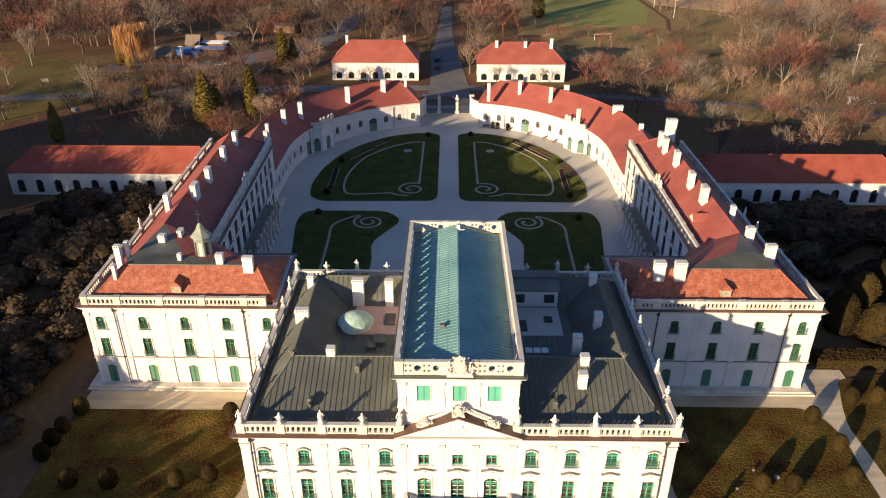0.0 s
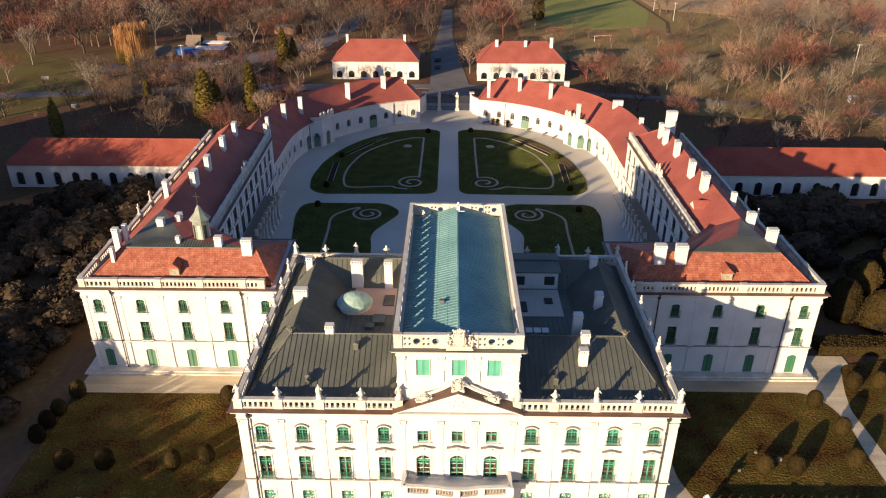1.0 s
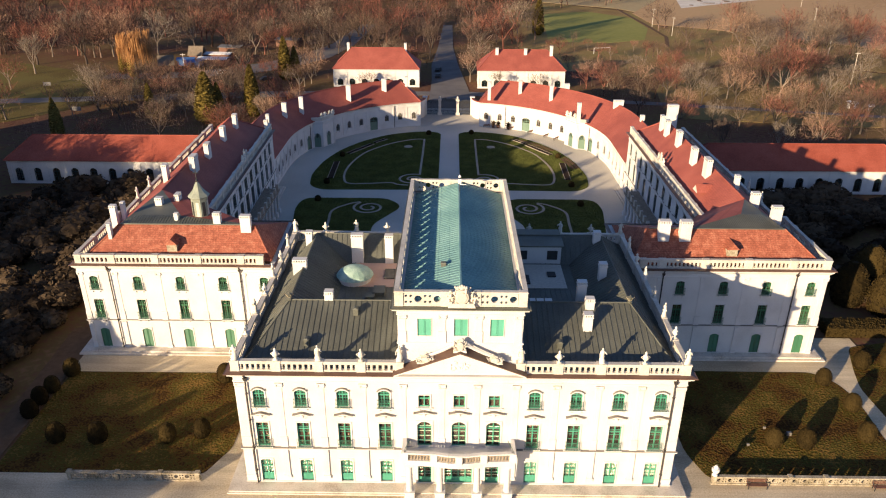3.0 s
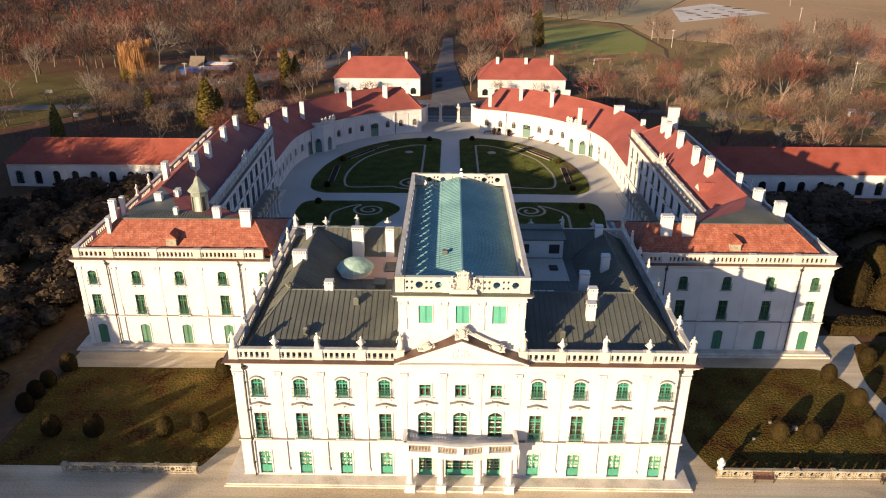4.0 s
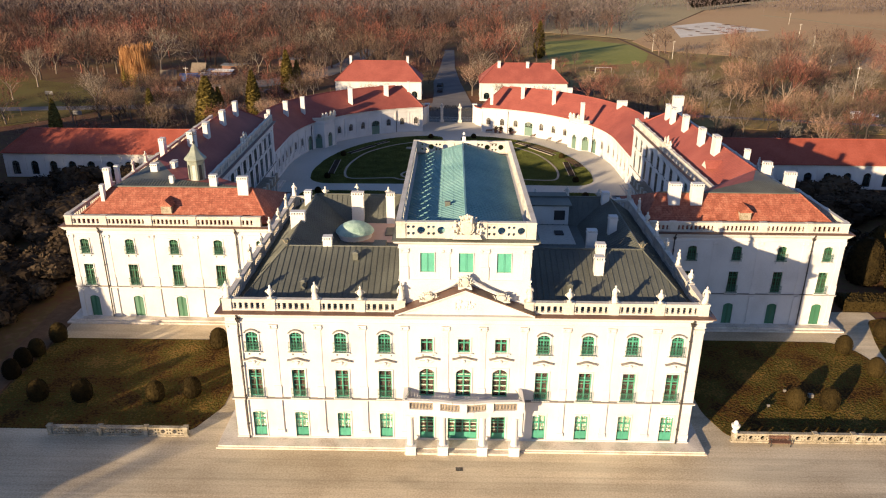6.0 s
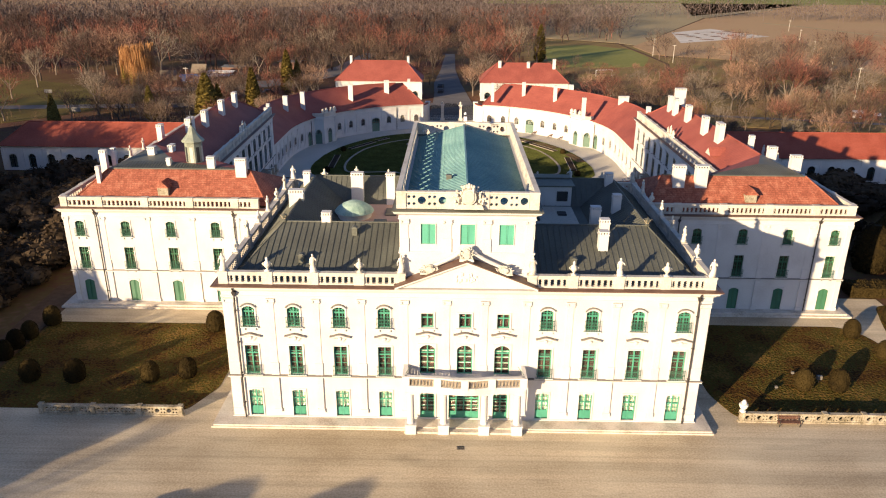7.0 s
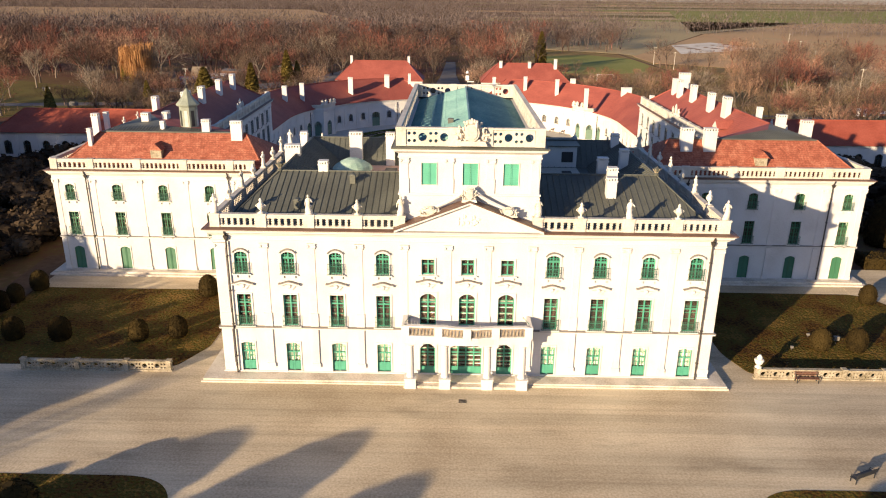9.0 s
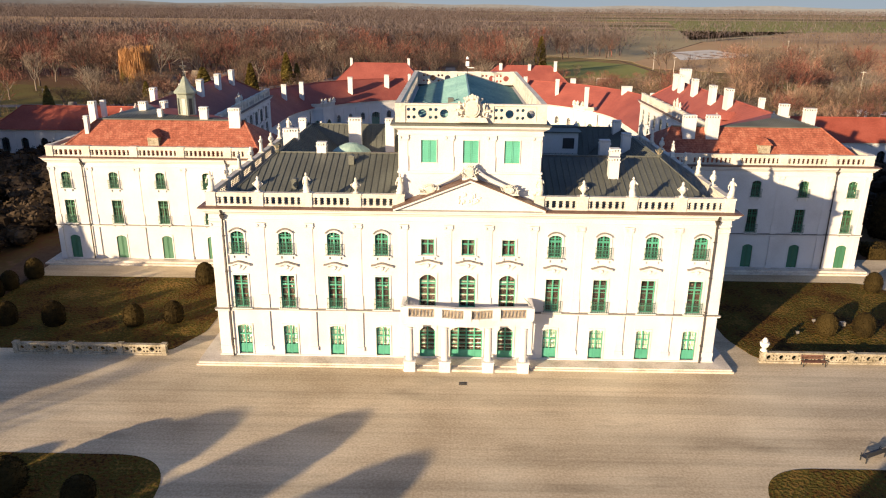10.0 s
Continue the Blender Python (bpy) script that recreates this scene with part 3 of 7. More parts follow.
def trophy(seed, w, h, n=26):
    """A carved trophy: an oval shield between banners, on a bed of leaves and scrolls, with a crest."""
    r = random.Random(seed)
    s = Shape().frustum(0, 0, 0, h * 0.16, w * 0.5, w * 0.2, w * 0.42, w * 0.16)
    # shield, facing forwards
    rim = [(w * 0.24 * math.cos(2 * math.pi * k / 14), h * 0.45 + h * 0.30 * math.sin(2 * math.pi * k / 14)) for k in range(14)]
    s.upright(rim, -w * 0.17, w * 0.1)
    s.upright([(x * 0.72, h * 0.45 + (z - h * 0.45) * 0.76) for x, z in rim], -w * 0.2, -w * 0.16)
    # banners and weapons fanning out
    for k in range(8):
        a = radians(20 + 20 * k + r.uniform(-6, 6))
        b = (w * 0.56 * math.cos(a), w * 0.05 * (k % 3 - 1), h * 0.22 + h * 0.62 * math.sin(a))
        s.tube((0, 0, h * 0.22), b, w * 0.07, w * 0.025, 5)
        s.blob(b, (w * 0.06, w * 0.05, h * 0.05), seed + k, 5)
    # scrolled leaves
    for i in range(n):
        a = 2 * math.pi * i / n
        x, z = w * r.uniform(0.28, 0.52) * math.cos(a), max(0.08, h * (0.36 + r.uniform(0.22, 0.36) * math.sin(a)))
        q = w * r.uniform(0.035, 0.075)
        s.blob((x, -w * r.uniform(0.0, 0.16), z), (q, q * 0.8, q * r.uniform(0.8, 1.8)), seed * 50 + i, 5)
    # crest
    for k in range(5):
        s.blob((w * 0.075 * (k - 2), -w * 0.04, h * (0.86 - 0.035 * abs(k - 2))), (w * 0.06, w * 0.06, h * 0.085), seed + 7 * k, 6)
    s.blob((0, -w * 0.02, h * 0.78), (w * 0.13, w * 0.1, h * 0.08), seed + 3, 8)
    return s


def chimney(parent, x, y, z0, z1, w, d=None, turn=0.0):
    d = d or w * 0.7
    ch = part("chimney", Shape().box(-w / 2, w / 2, -d / 2, d / 2, z0, z1 - 0.35), PLASTER, parent, "", pose(x, y, 0, 0, 0, turn))
    s = Shape().box(-w / 2 - 0.06, w / 2 + 0.06, -d / 2 - 0.06, d / 2 + 0.06, z1 - 0.42, z1 - 0.3)
    n = max(2, round(w / 0.35))
    for i in range(n + 1):
        a = -w / 2 + (w - 0.14) * i / n
        for e in (-d / 2, d / 2 - 0.12):
            s.box(a, a + 0.14, e, e + 0.12, z1 - 0.3, z1 - 0.08)
    s.box(-w / 2 - 0.03, w / 2 + 0.03, -d / 2 - 0.03, d / 2 + 0.03, z1 - 0.08, z1)
    part("cap", s, PLASTER, ch)
    return ch


def seam_parts(parent, a, b, c, d, n, mat, high=0.06, thick=0.05):
    """The standing seams of a metal slope a b c d (a-b the foot), straight up the slope and ending at its hips, each a piece of its own."""
    a, b, c, d = map(Vector, (a, b, c, d))
    along = (b - a).normalized()
    length = (b - a).length
    up = (d - a) - along * (d - a).dot(along)
    rise, up = up.length, up.normalized()
    ud, uc = (d - a).dot(along), (c - a).dot(along)
    out = along.cross(up)
    if out.z < 0:
        out.negate()
    first, last = min(0.0, ud), max(length, uc)
    for i in range(1, n):
        u = first + (last - first) * i / n
        lo, hi = 0.0, rise
        if u < ud:
            hi = rise * u / ud
        if u > uc:
            hi = min(hi, rise * (length - u) / (length - uc))
        if u < 0:
            lo = rise * u / ud
        if u > length:
            lo = max(lo, rise * (u - length) / (uc - length))
        if hi - lo < 0.25:
            continue
        p, q = a + along * u + up * lo, a + along * u + up * hi
        w, t = along * thick / 2, out * high
        part("seam", Shape().add([p - w, p + w, q + w, q - w, p - w + t, p + w + t, q + w + t, q - w + t], [(4, 5, 6, 7), (0, 1, 5, 4), (2, 3, 7, 6), (1, 2, 6, 5), (3, 0, 4, 7)]), mat, parent)


def slope(parent, pts, mat, seams_n=0, label="", name="roof_slope"):
    """One roof slope as a part, with its standing seams below it."""
    ob = part(name, roof_face(Shape(), pts), mat, parent, label)
    if seams_n:
        seam_parts(ob, *pts, seams_n, mat, *((0.05, 0.05) if name == "top_roof" else ()))
    return ob


def ridge(parent, pts, mat, r=0.12):
    """A ridge or hip line, along two or more points."""
    s = Shape()
    pts = [Vector(p) for p in pts]
    n = 6
    for i, p in enumerate(pts):
        d = (pts[min(i + 1, len(pts) - 1)] - pts[max(i - 1, 0)]).normalized()
        a = d.cross(Vector((0, 0, 1))).normalized()
        b = a.cross(d)
        s.v += [tuple(p + r * (math.cos(2 * math.pi * j / n) * a + math.sin(2 * math.pi * j / n) * b)) for j in range(n)]
    s.f += [(i * n + j, i * n + (j + 1) % n, (i + 1) * n + (j + 1) % n, (i + 1) * n + j) for i in range(len(pts) - 1) for j in range(n)]
    return part("ridge", s, mat, parent)


def roof_face(s, pts, thick=0.12):
    """A roof slope with some thickness, from three or four corners."""
    n = len(pts)
    return s.add(list(pts) + [(x, y, z - thick) for x, y, z in pts], [tuple(range(n)), tuple(range(n, 2 * n))[::-1]] + [(i, (i + 1) % n, n + (i + 1) % n, n + i) for i in range(n)])


def downpipe(parent, x, y, z0, z1, funnel=True):
    s = Shape().tube((x, y, z0), (x, y, z1), 0.08, 0.08, 6)
    for k in range(4):
        z = z0 + (z1 - z0) * (k + 0.5) / 4
        s.box(x - 0.11, x + 0.11, y - 0.1, y + 0.15, z, z + 0.06)
    if funnel:
        s.frustum(x, y, z1 - 0.05, z1 + 0.3, 0.1, 0.1, 0.2, 0.16)
        s.tube((x, y, z1 + 0.3), (x, y - 0.35, z1 + 0.75), 0.09, 0.09, 6)
    part("downpipe", s, PIPE, parent)


# ---- the main block ----
W = 22.3            # half its width
DEEP = 31.0
EAVE = 14.25
BAYS = (7.5, 11.65, 15.85, 20.0)
K0 = window_kit(1.25, 2.9, 0.14, panel=0.95, blind=True, rows=4, surround=0.12, sill=False, transom=0.66)
K1 = window_kit(1.25, 3.05, railing=True, rows=5, hood=3.95, split=False, inner=0.9)
K2 = window_kit(1.15, 2.05, 0.25, railing=True, inner=0.8, rows=6, surround=0.14, cols=2, eyebrow=True)
KD = window_kit(1.4, 3.3, 0.45, panel=0.9, rows=4, sill=False, split=False, inner=0.97)
KD_MID = window_kit(2.9, 3.35, 0.4, cols=4, panel=0.95, rows=4, sill=False, split=False, inner=0.97)
KC1 = window_kit(1.45, 3.1, 0.4, rows=5, hood=4.05, sill=False, split=False, inner=0.97)
KC2 = window_kit(1.15, 1.45, rows=1, transom=0.68, split=False, inner=0.85)
KB = window_kit(1.3, 1.9, shutter=True, surround=0.05, sill=False, paint=BRIGHT_SHUTTER)

palace = thing("palace_main_block", "white three-storey baroque palace block with green windows and dark metal roof", "palace")


def wall_with_windows(parent, m, length, z0, z1, spots):
    """One outer wall with its windows; spots: (place along it, foot, width, height, kit, name)."""
    s = facade(length, z0, z1, [(x - w / 2, x + w / 2, z, z + h) for x, z, w, h, kit, name in spots])
    wall = part("wall", s, PLASTER, parent, "", m)
    for x, z, w, h, kit, name in spots:
        put_window(kit, parent, m @ pose(x, 0, z), name)
    return wall


def three_floors(x):
    return [(x, 0.45, 1.25, 2.9, K0, "window"), (x, 5.05, 1.25, 3.05, K1, "window"), (x, 10.1, 1.15, 2.05, K2, "window")]


spots = []
for b in BAYS:
    for side in (-1, 1):
        spots += three_floors(W + side * b)
for x in (-3.5, 0.0, 3.5):
    spots.append((W + x, 0.15, 2.9 if x == 0 else 1.4, 3.35 if x == 0 else 3.3, KD_MID if x == 0 else KD, "door"))
    spots += [(W + x, 5.3, 1.45, 3.1, KC1, "window"), (W + x, 10.2, 1.15, 1.45, KC2, "window")]
wall_with_windows(palace, pose(-W, 0, 0), 2 * W, 0, EAVE - 0.5, spots)
side_spots = [s for k in range(7) for s in three_floors(2.6 + k * 4.3)]
wall_with_windows(palace, pose(W, 0.5, 0, 0, 0, 90), DEEP - 1.0, 0, EAVE - 0.5, [s for s in side_spots if s[0] < 23])
wall_with_windows(palace, pose(-W, DEEP - 0.5, 0, 0, 0, -90), DEEP - 1.0, 0, EAVE - 0.5, [s for s in side_spots if s[0] > 8])
wall_with_windows(palace, pose(W, DEEP, 0, 0, 0, 180), 2 * W, 0, EAVE - 0.5, spots)
# solid boxes, coloured dark so that the windows look into unlit rooms
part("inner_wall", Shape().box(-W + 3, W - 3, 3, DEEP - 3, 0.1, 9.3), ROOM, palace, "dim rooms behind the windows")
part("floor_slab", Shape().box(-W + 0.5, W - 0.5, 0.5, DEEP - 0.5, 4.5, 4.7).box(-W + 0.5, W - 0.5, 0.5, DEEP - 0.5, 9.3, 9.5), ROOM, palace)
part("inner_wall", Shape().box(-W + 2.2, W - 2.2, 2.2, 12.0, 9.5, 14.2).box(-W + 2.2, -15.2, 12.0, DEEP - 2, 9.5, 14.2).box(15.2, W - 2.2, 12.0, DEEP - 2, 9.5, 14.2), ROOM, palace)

MAIN_PLAN = [(-W, 0), (W, 0), (W, DEEP), (-W, DEEP)]
part("cornice", Shape().ring(MAIN_PLAN, cap_profile(EAVE)), PLASTER, palace)
rim = Shape().ring([(-W, 0), (-6.45, 0), (6.45, 0), (W, 0), (W, DEEP), (-W, DEEP)], [(0.6, EAVE), (0.72, EAVE + 0.02), (0.72, EAVE + 0.12), (0.62, EAVE + 0.1), (0.25, EAVE + 0.2)])
rim.f = [f for f in rim.f if not all(abs(rim.v[i][0]) < 6.6 and rim.v[i][1] < 0.5 for i in f)]
part("gutter", rim, GUTTER, palace, "brown sheet-metal gutter")
part("string_course", Shape().ring(MAIN_PLAN, [(0.0, 4.68), (0.16, 4.72), (0.16, 4.9), (0.1, 4.95), (0.0, 5.0)]), PLASTER, palace)
part("string_cover", Shape().ring(MAIN_PLAN, [(0.0, 5.0), (0.2, 4.93), (0.2, 4.86), (0.17, 4.86)]), COVER, palace, "grey lead cover")
part("plinth", Shape().ring(MAIN_PLAN, [(0.0, 0.0), (0.1, 0.0), (0.1, 0.4), (0.0, 0.43)]), PLASTER, palace)


def pilaster(parent, m, z0, z1, w=0.75, capital=True):
    d = 0.05 if capital else 0.14
    s = Shape().box(-w / 2, w / 2, -d, 0, z0, z1).box(-w / 2 - 0.06, w / 2 + 0.06, -d - 0.05, 0, z0, z0 + (1.3 if capital else 0.4))
    if capital:
        s.box(-w / 2 - 0.06, w / 2 + 0.06, -0.12, 0, z1 - 0.5, z1 - 0.4).box(-w / 2 - 0.1, w / 2 + 0.1, -0.15, 0, z1 - 0.12, z1)
        for e in (-1, 1):
            s.tube((e * (w / 2), -0.14, z1 - 0.25), (e * (w / 2), 0.0, z1 - 0.25), 0.13, 0.13, 8)
    return part("pilaster", s, PLASTER, parent, "", m)


for x in (5.6, 9.57, 13.75, 17.92, 21.75):
    for side in (-1, 1):
        pilaster(palace, pose(side * x, 0, 0), 5.0, 12.95, 0.6 if x < 21 else 0.9)
        pilaster(palace, pose(side * x, 0, 0), 0.9, 4.7, 0.6 if x < 21 else 0.9, False)
for x in (-1.75, 1.75):
    pilaster(palace, pose(x, 0, 0), 5.0, 12.95, 0.6)
for y in (0.6, 4.9, 9.2, 13.5, 17.8, 22.1):
    pilaster(palace, pose(W, y, 0, 0, 0, 90), 5.0, 12.95, 0.6)
    pilaster(palace, pose(-W, y, 0, 0, 0, -90), 5.0, 12.95, 0.6)
for x in (-21.1, 21.1):
    downpipe(palace, x, -0.22, 0.3, EAVE - 0.9)

# terrace step round the foot
part("step", Shape().slab([(-24.1, -1.65), (23.8, -1.65), (23.8, 26.0), (-24.1, 26.0)], 0, 0.16).slab([(-23.95, -1.5), (23.65, -1.5), (23.65, 25.9), (-23.95, 25.9)], 0.16, 0.32), STEPS, palace, "worn pale stone step")

# porch and balcony
porch = part("porch", Shape().box(-5.6, 5.6, -2.1, 0, 0, 0.22), STEPS, palace, "stone porch with columns below a balcony")
for x in (-5.0, -1.9, 1.9, 5.0):
    s = Shape().box(-0.5, 0.5, -0.5, 0.5, 0, 0.95).box(-0.56, 0.56, -0.56, 0.56, 0.95, 1.05)
    s.lathe([(0.36, 1.05), (0.38, 1.12), (0.33, 1.25), (0.34, 2.2), (0.29, 4.0), (0.33, 4.05), (0.29, 4.15), (0.4, 4.35)], n=14).box(-0.45, 0.45, -0.45, 0.45, 4.35, 4.55)
    part("column", s, PLASTER, porch, "", pose(x, -1.75, 0))
deck = [(-5.5, 0.0), (-5.5, -2.15), (-2.4, -2.3), (-1.0, -2.55), (0, -2.6), (1.0, -2.55), (2.4, -2.3), (5.5, -2.15), (5.5, 0.0)]
part("balcony_slab", Shape().slab(deck, 4.55, 5.0).slab([(x * 1.03, y * 1.06) for x, y in deck], 5.0, 5.18), PLASTER, porch)
s = Shape()
for a, b in zip(deck, deck[1:]):
    d = (Vector(b) - Vector(a)).length
    turn = math.degrees(math.atan2(b[1] - a[1], b[0] - a[0]))
    s2 = Shape().box(0, d, -0.13, 0.13, 0, 0.16).box(0, d, -0.15, 0.15, 0.88, 1.02)
    n = max(2, round(d / 0.3))
    for i in range(n):
        x = d * (i + 0.5) / n
        s2.blob((x, 0, 0.52), (0.13, 0.08, 0.4), i, 5)
        s2.tube((x - 0.12, 0, 0.2), (x + 0.12, 0, 0.85), 0.05, 0.05, 4)
    s2.moved(pose(a[0], a[1], 5.18, 0, 0, turn))
    s.add(s2.v, s2.f)
part("parapet", s, CARVED, porch, "dark weathered openwork stone balcony parapet")
for x, y in ((-5.4, -2.1), (-2.5, -2.3), (0, -2.6), (2.5, -2.3), (5.4, -2.1)):
    part("post", Shape().box(-0.34, 0.34, -0.26, 0.26, 0, 1.1), PLASTER, porch, "", pose(x, y, 5.18))
for a, b in zip(deck, deck[1:]):
    d = (Vector(b) - Vector(a)).length
    part("coping", Shape().box(0, d, -0.2, 0.2, 1.0, 1.14), PLASTER, porch, "", pose(a[0], a[1], 5.18, 0, 0, math.degrees(math.atan2(b[1] - a[1], b[0] - a[0]))))
    part("foot_rail", Shape().box(0, d, -0.2, 0.2, 0, 0.2), PLASTER, porch, "", pose(a[0], a[1], 5.18, 0, 0, math.degrees(math.atan2(b[1] - a[1], b[0] - a[0]))))
part("balcony_rail", Shape().tube((-5.0, -0.6, 6.5), (-5.4, -2.0, 6.5), 0.03, 0.03).tube((5.0, -0.6, 6.5), (5.4, -2.0, 6.5), 0.03, 0.03), IRON, porch)

# pediment over the middle bays
ped = Shape().upright([(-6.05, 14.35), (6.05, 14.35), (0, 16.75)], -0.35, 0.45)
part("pediment", ped, PLASTER, palace)
s = Shape()
for side in (-1, 1):
    a, b = Vector((side * 6.4, 0, 14.3)), Vector((0, 0, 16.85))
    s.add([(a.x, -0.75, a.z), (b.x, -0.75, b.z), (b.x, -0.75, b.z + 0.2), (a.x, -0.75, a.z + 0.2), (a.x, 0.5, a.z), (b.x, 0.5, b.z), (b.x, 0.5, b.z + 0.2), (a.x, 0.5, a.z + 0.2)],
          [(0, 1, 2, 3), (4, 5, 6, 7), (3, 2, 6, 7), (0, 1, 5, 4), (0, 3, 7, 4)])
part("raking_cornice", s, PLASTER, palace)
s = Shape()
for side in (-1, 1):
    a, b = Vector((side * 6.5, 0, 14.5)), Vector((0, 0, 17.07))
    s.add([(a.x, -0.9, a.z), (b.x, -0.9, b.z), (b.x, 0.5, b.z), (a.x, 0.5, a.z), (a.x, -0.9, a.z + 0.1), (b.x, -0.9, b.z + 0.1), (b.x, 0.5, b.z + 0.1), (a.x, 0.5, a.z + 0.1)],
          [(4, 5, 6, 7), (0, 1, 5, 4), (3, 2, 6, 7), (0, 1, 2, 3)])
part("pediment_cover", s, GUTTER, palace, "brown sheet metal on the pediment")
s = Shape()
rnd = random.Random(5)
for i in range(16):
    s.blob((rnd.uniform(-0.9, 0.9), -0.38, 15.3 + rnd.uniform(-0.35, 0.45)), (rnd.uniform(0.1, 0.24), 0.08, rnd.uniform(0.1, 0.22)), i, 5)
part("relief", s, STATUE, palace, "small carved relief in the pediment")
for x, z, w, h in ((-3.3, 15.75, 1.7, 0.95), (3.3, 15.75, 1.7, 0.95), (0, 17.0, 1.3, 1.5)):
    tagged(part("statue", trophy(int(x) + 9, w, h), STATUE, None, "", pose(x, -0.3, z)), "carved stone trophy of arms reclining on the pediment", "statue", "pediment sculpture")
for side in (-1, 1):
    s = Shape()
    pts = [Vector((side * (0.5 + 0.42 * k), -0.1, 17.9 - 1.5 * (k / 6) ** 0.7)) for k in range(7)]
    for a, b in zip(pts, pts[1:]):
        s.tube(a, b, 0.16, 0.16, 6)
    part("scroll", s, PLASTER, palace)

# belvedere
BX, BY0, BY1, BEAVE = 6.0, 0.5, 31.0, 21.4
bel_spots = [(BX + x, 18.25, 1.3, 1.9, KB, "window") for x in (-3.45, 0.05, 3.5)]
wall_with_windows(palace, pose(-BX, BY0, 0), 2 * BX, EAVE - 0.4, BEAVE - 0.3, bel_spots)
wall_with_windows(palace, pose(BX, BY1, 0, 0, 0, 180), 2 * BX, EAVE - 0.4, BEAVE - 0.3, bel_spots)
long_spots = [(3 + k * 4.1, 18.25, 1.3, 1.9, KB, "window") for k in range(7)]
wall_with_windows(palace, pose(BX, BY0 + 0.5, 0, 0, 0, 90), BY1 - BY0 - 1, EAVE - 0.4, BEAVE - 0.3, long_spots)
wall_with_windows(palace, pose(-BX, BY1 - 0.5, 0, 0, 0, -90), BY1 - BY0 - 1, EAVE - 0.4, BEAVE - 0.3, long_spots)
BEL_PLAN = [(-BX, BY0), (BX, BY0), (BX, BY1), (-BX, BY1)]
part("cornice", Shape().ring(BEL_PLAN, [(0, 20.55), (0.1, 20.58), (0.1, 20.7), (0.04, 20.72), (0.04, 20.95), (0.2, 21.05), (0.45, 21.2), (0.5, 21.38), (-0.4, 21.4)]), PLASTER, palace)
part("gutter", Shape().ring(BEL_PLAN, [(0.5, 21.38), (0.62, 21.4), (0.62, 21.52), (0.5, 21.5), (0.1, 21.62)]), LEAD, palace, "grey sheet-metal gutter")
part("string_course", Shape().ring(BEL_PLAN, [(0, 17.3), (0.1, 17.35), (0.1, 17.5), (0, 17.55)]), PLASTER, palace)
for x in (-5.55, -1.75, 1.75, 5.55):
    pilaster(palace, pose(x, BY0, 0), 17.5, 20.6, 0.65)
RIDGE_Z, EDGE_Z = 22.9, 21.3
y0, y1 = BY0 + 0.35, BY1 - 0.35
x1 = BX - 0.35
for side in (-1, 1):
    a, b, c, d = (side * x1, y0, EDGE_Z), (side * x1, y1, EDGE_Z), (0, y1, RIDGE_Z), (0, y0, RIDGE_Z)
    face = slope(palace, [a, b, c, d], COPPER, 56, "blue-green copper sheet roof with standing seams", "belvedere_roof")
    for k in range(1, 5):
        p, q = Vector(a).lerp(Vector(d), k / 5), Vector(b).lerp(Vector(c), k / 5)
        part("cross_seam", Shape().tube(p, q, 0.03, 0.03, 4), COPPER, face)
for y, e in ((y0, -0.06), (y1, 0.06)):
    part("gable", Shape().upright([(-x1, EDGE_Z - 0.3), (x1, EDGE_Z - 0.3), (x1, EDGE_Z - 0.02), (0, RIDGE_Z - 0.02), (-x1, EDGE_Z - 0.02)], y, y + e), COPPER, palace)
ridge(palace, [(0, y0, RIDGE_Z + 0.03), (0, y1, RIDGE_Z + 0.03)], COPPER, 0.1)
part("ridge_roll", Shape().box(-0.08, 0.08, y0, y1, RIDGE_Z - 0.05, RIDGE_Z + 0.14), COPPER, palace)
part("roof_hatch", Shape().box(-0.25, 0.25, -0.2, 0.2, -0.25, 0.2).frustum(0, 0, 0.2, 0.32, 0.3, 0.26, 0.22, 0.2), LEAD, palace, "", pose(-1.7, 7.2, 22.53))

# the belvedere's pierced parapet
PAR = 1.55
parapet = thing("pierced_parapet", "cream stone parapet pierced with round holes on the belvedere", "balustrade", pose(0, 0, 21.62))
for xa, xb in ((-5.35, -1.75), (1.85, 5.35)):
    part("panel", pierced(xb - xa, PAR - 0.3, cell=0.9, holes="BA"), STONE, parapet, "", pose(xa, BY0 - 0.05, 0.12))
    part("panel", pierced(xb - xa, PAR - 0.3, cell=0.9, holes="BA"), STONE, parapet, "", pose(xa, BY1 + 0.05, 0.12))
part("panel", pierced(3.6, PAR - 0.3, cell=0.9, holes="BA"), STONE, parapet, "", pose(-1.75, BY1 + 0.05, 0.12))
for x in (-BX + 0.05, BX - 0.05):
    part("panel", pierced(BY1 - BY0 - 0.6, PAR - 0.3, cell=0.95, holes="BA"), STONE, parapet, "", pose(x, BY0 + 0.3, 0.12, 0, 0, 90))
part("base_rail", Shape().ring(BEL_PLAN, [(0.22, 0.0), (0.22, 0.13), (-0.22, 0.13), (-0.22, 0.0)]), STONE, parapet)
part("top_rail", Shape().ring(BEL_PLAN, [(0.2, PAR - 0.2), (0.26, PAR - 0.14), (0.26, PAR), (-0.2, PAR), (-0.2, PAR - 0.2), (0.2, PAR - 0.2)]), STONE, parapet)
for x in (-BX + 0.2, -1.45, 1.45, BX - 0.2):
    for y in (BY0 - 0.05, BY1 + 0.05):
        part("pedestal", Shape().box(-0.42, 0.42, -0.22, 0.22, 0, PAR + 0.03), STONE, parapet, "", pose(x, y, 0))
part("crest_block", Shape().box(-1.1, 1.1, -0.2, 0.25, 0, PAR + 0.03), STONE, parapet, "", pose(0.05, BY0 - 0.05, 0))
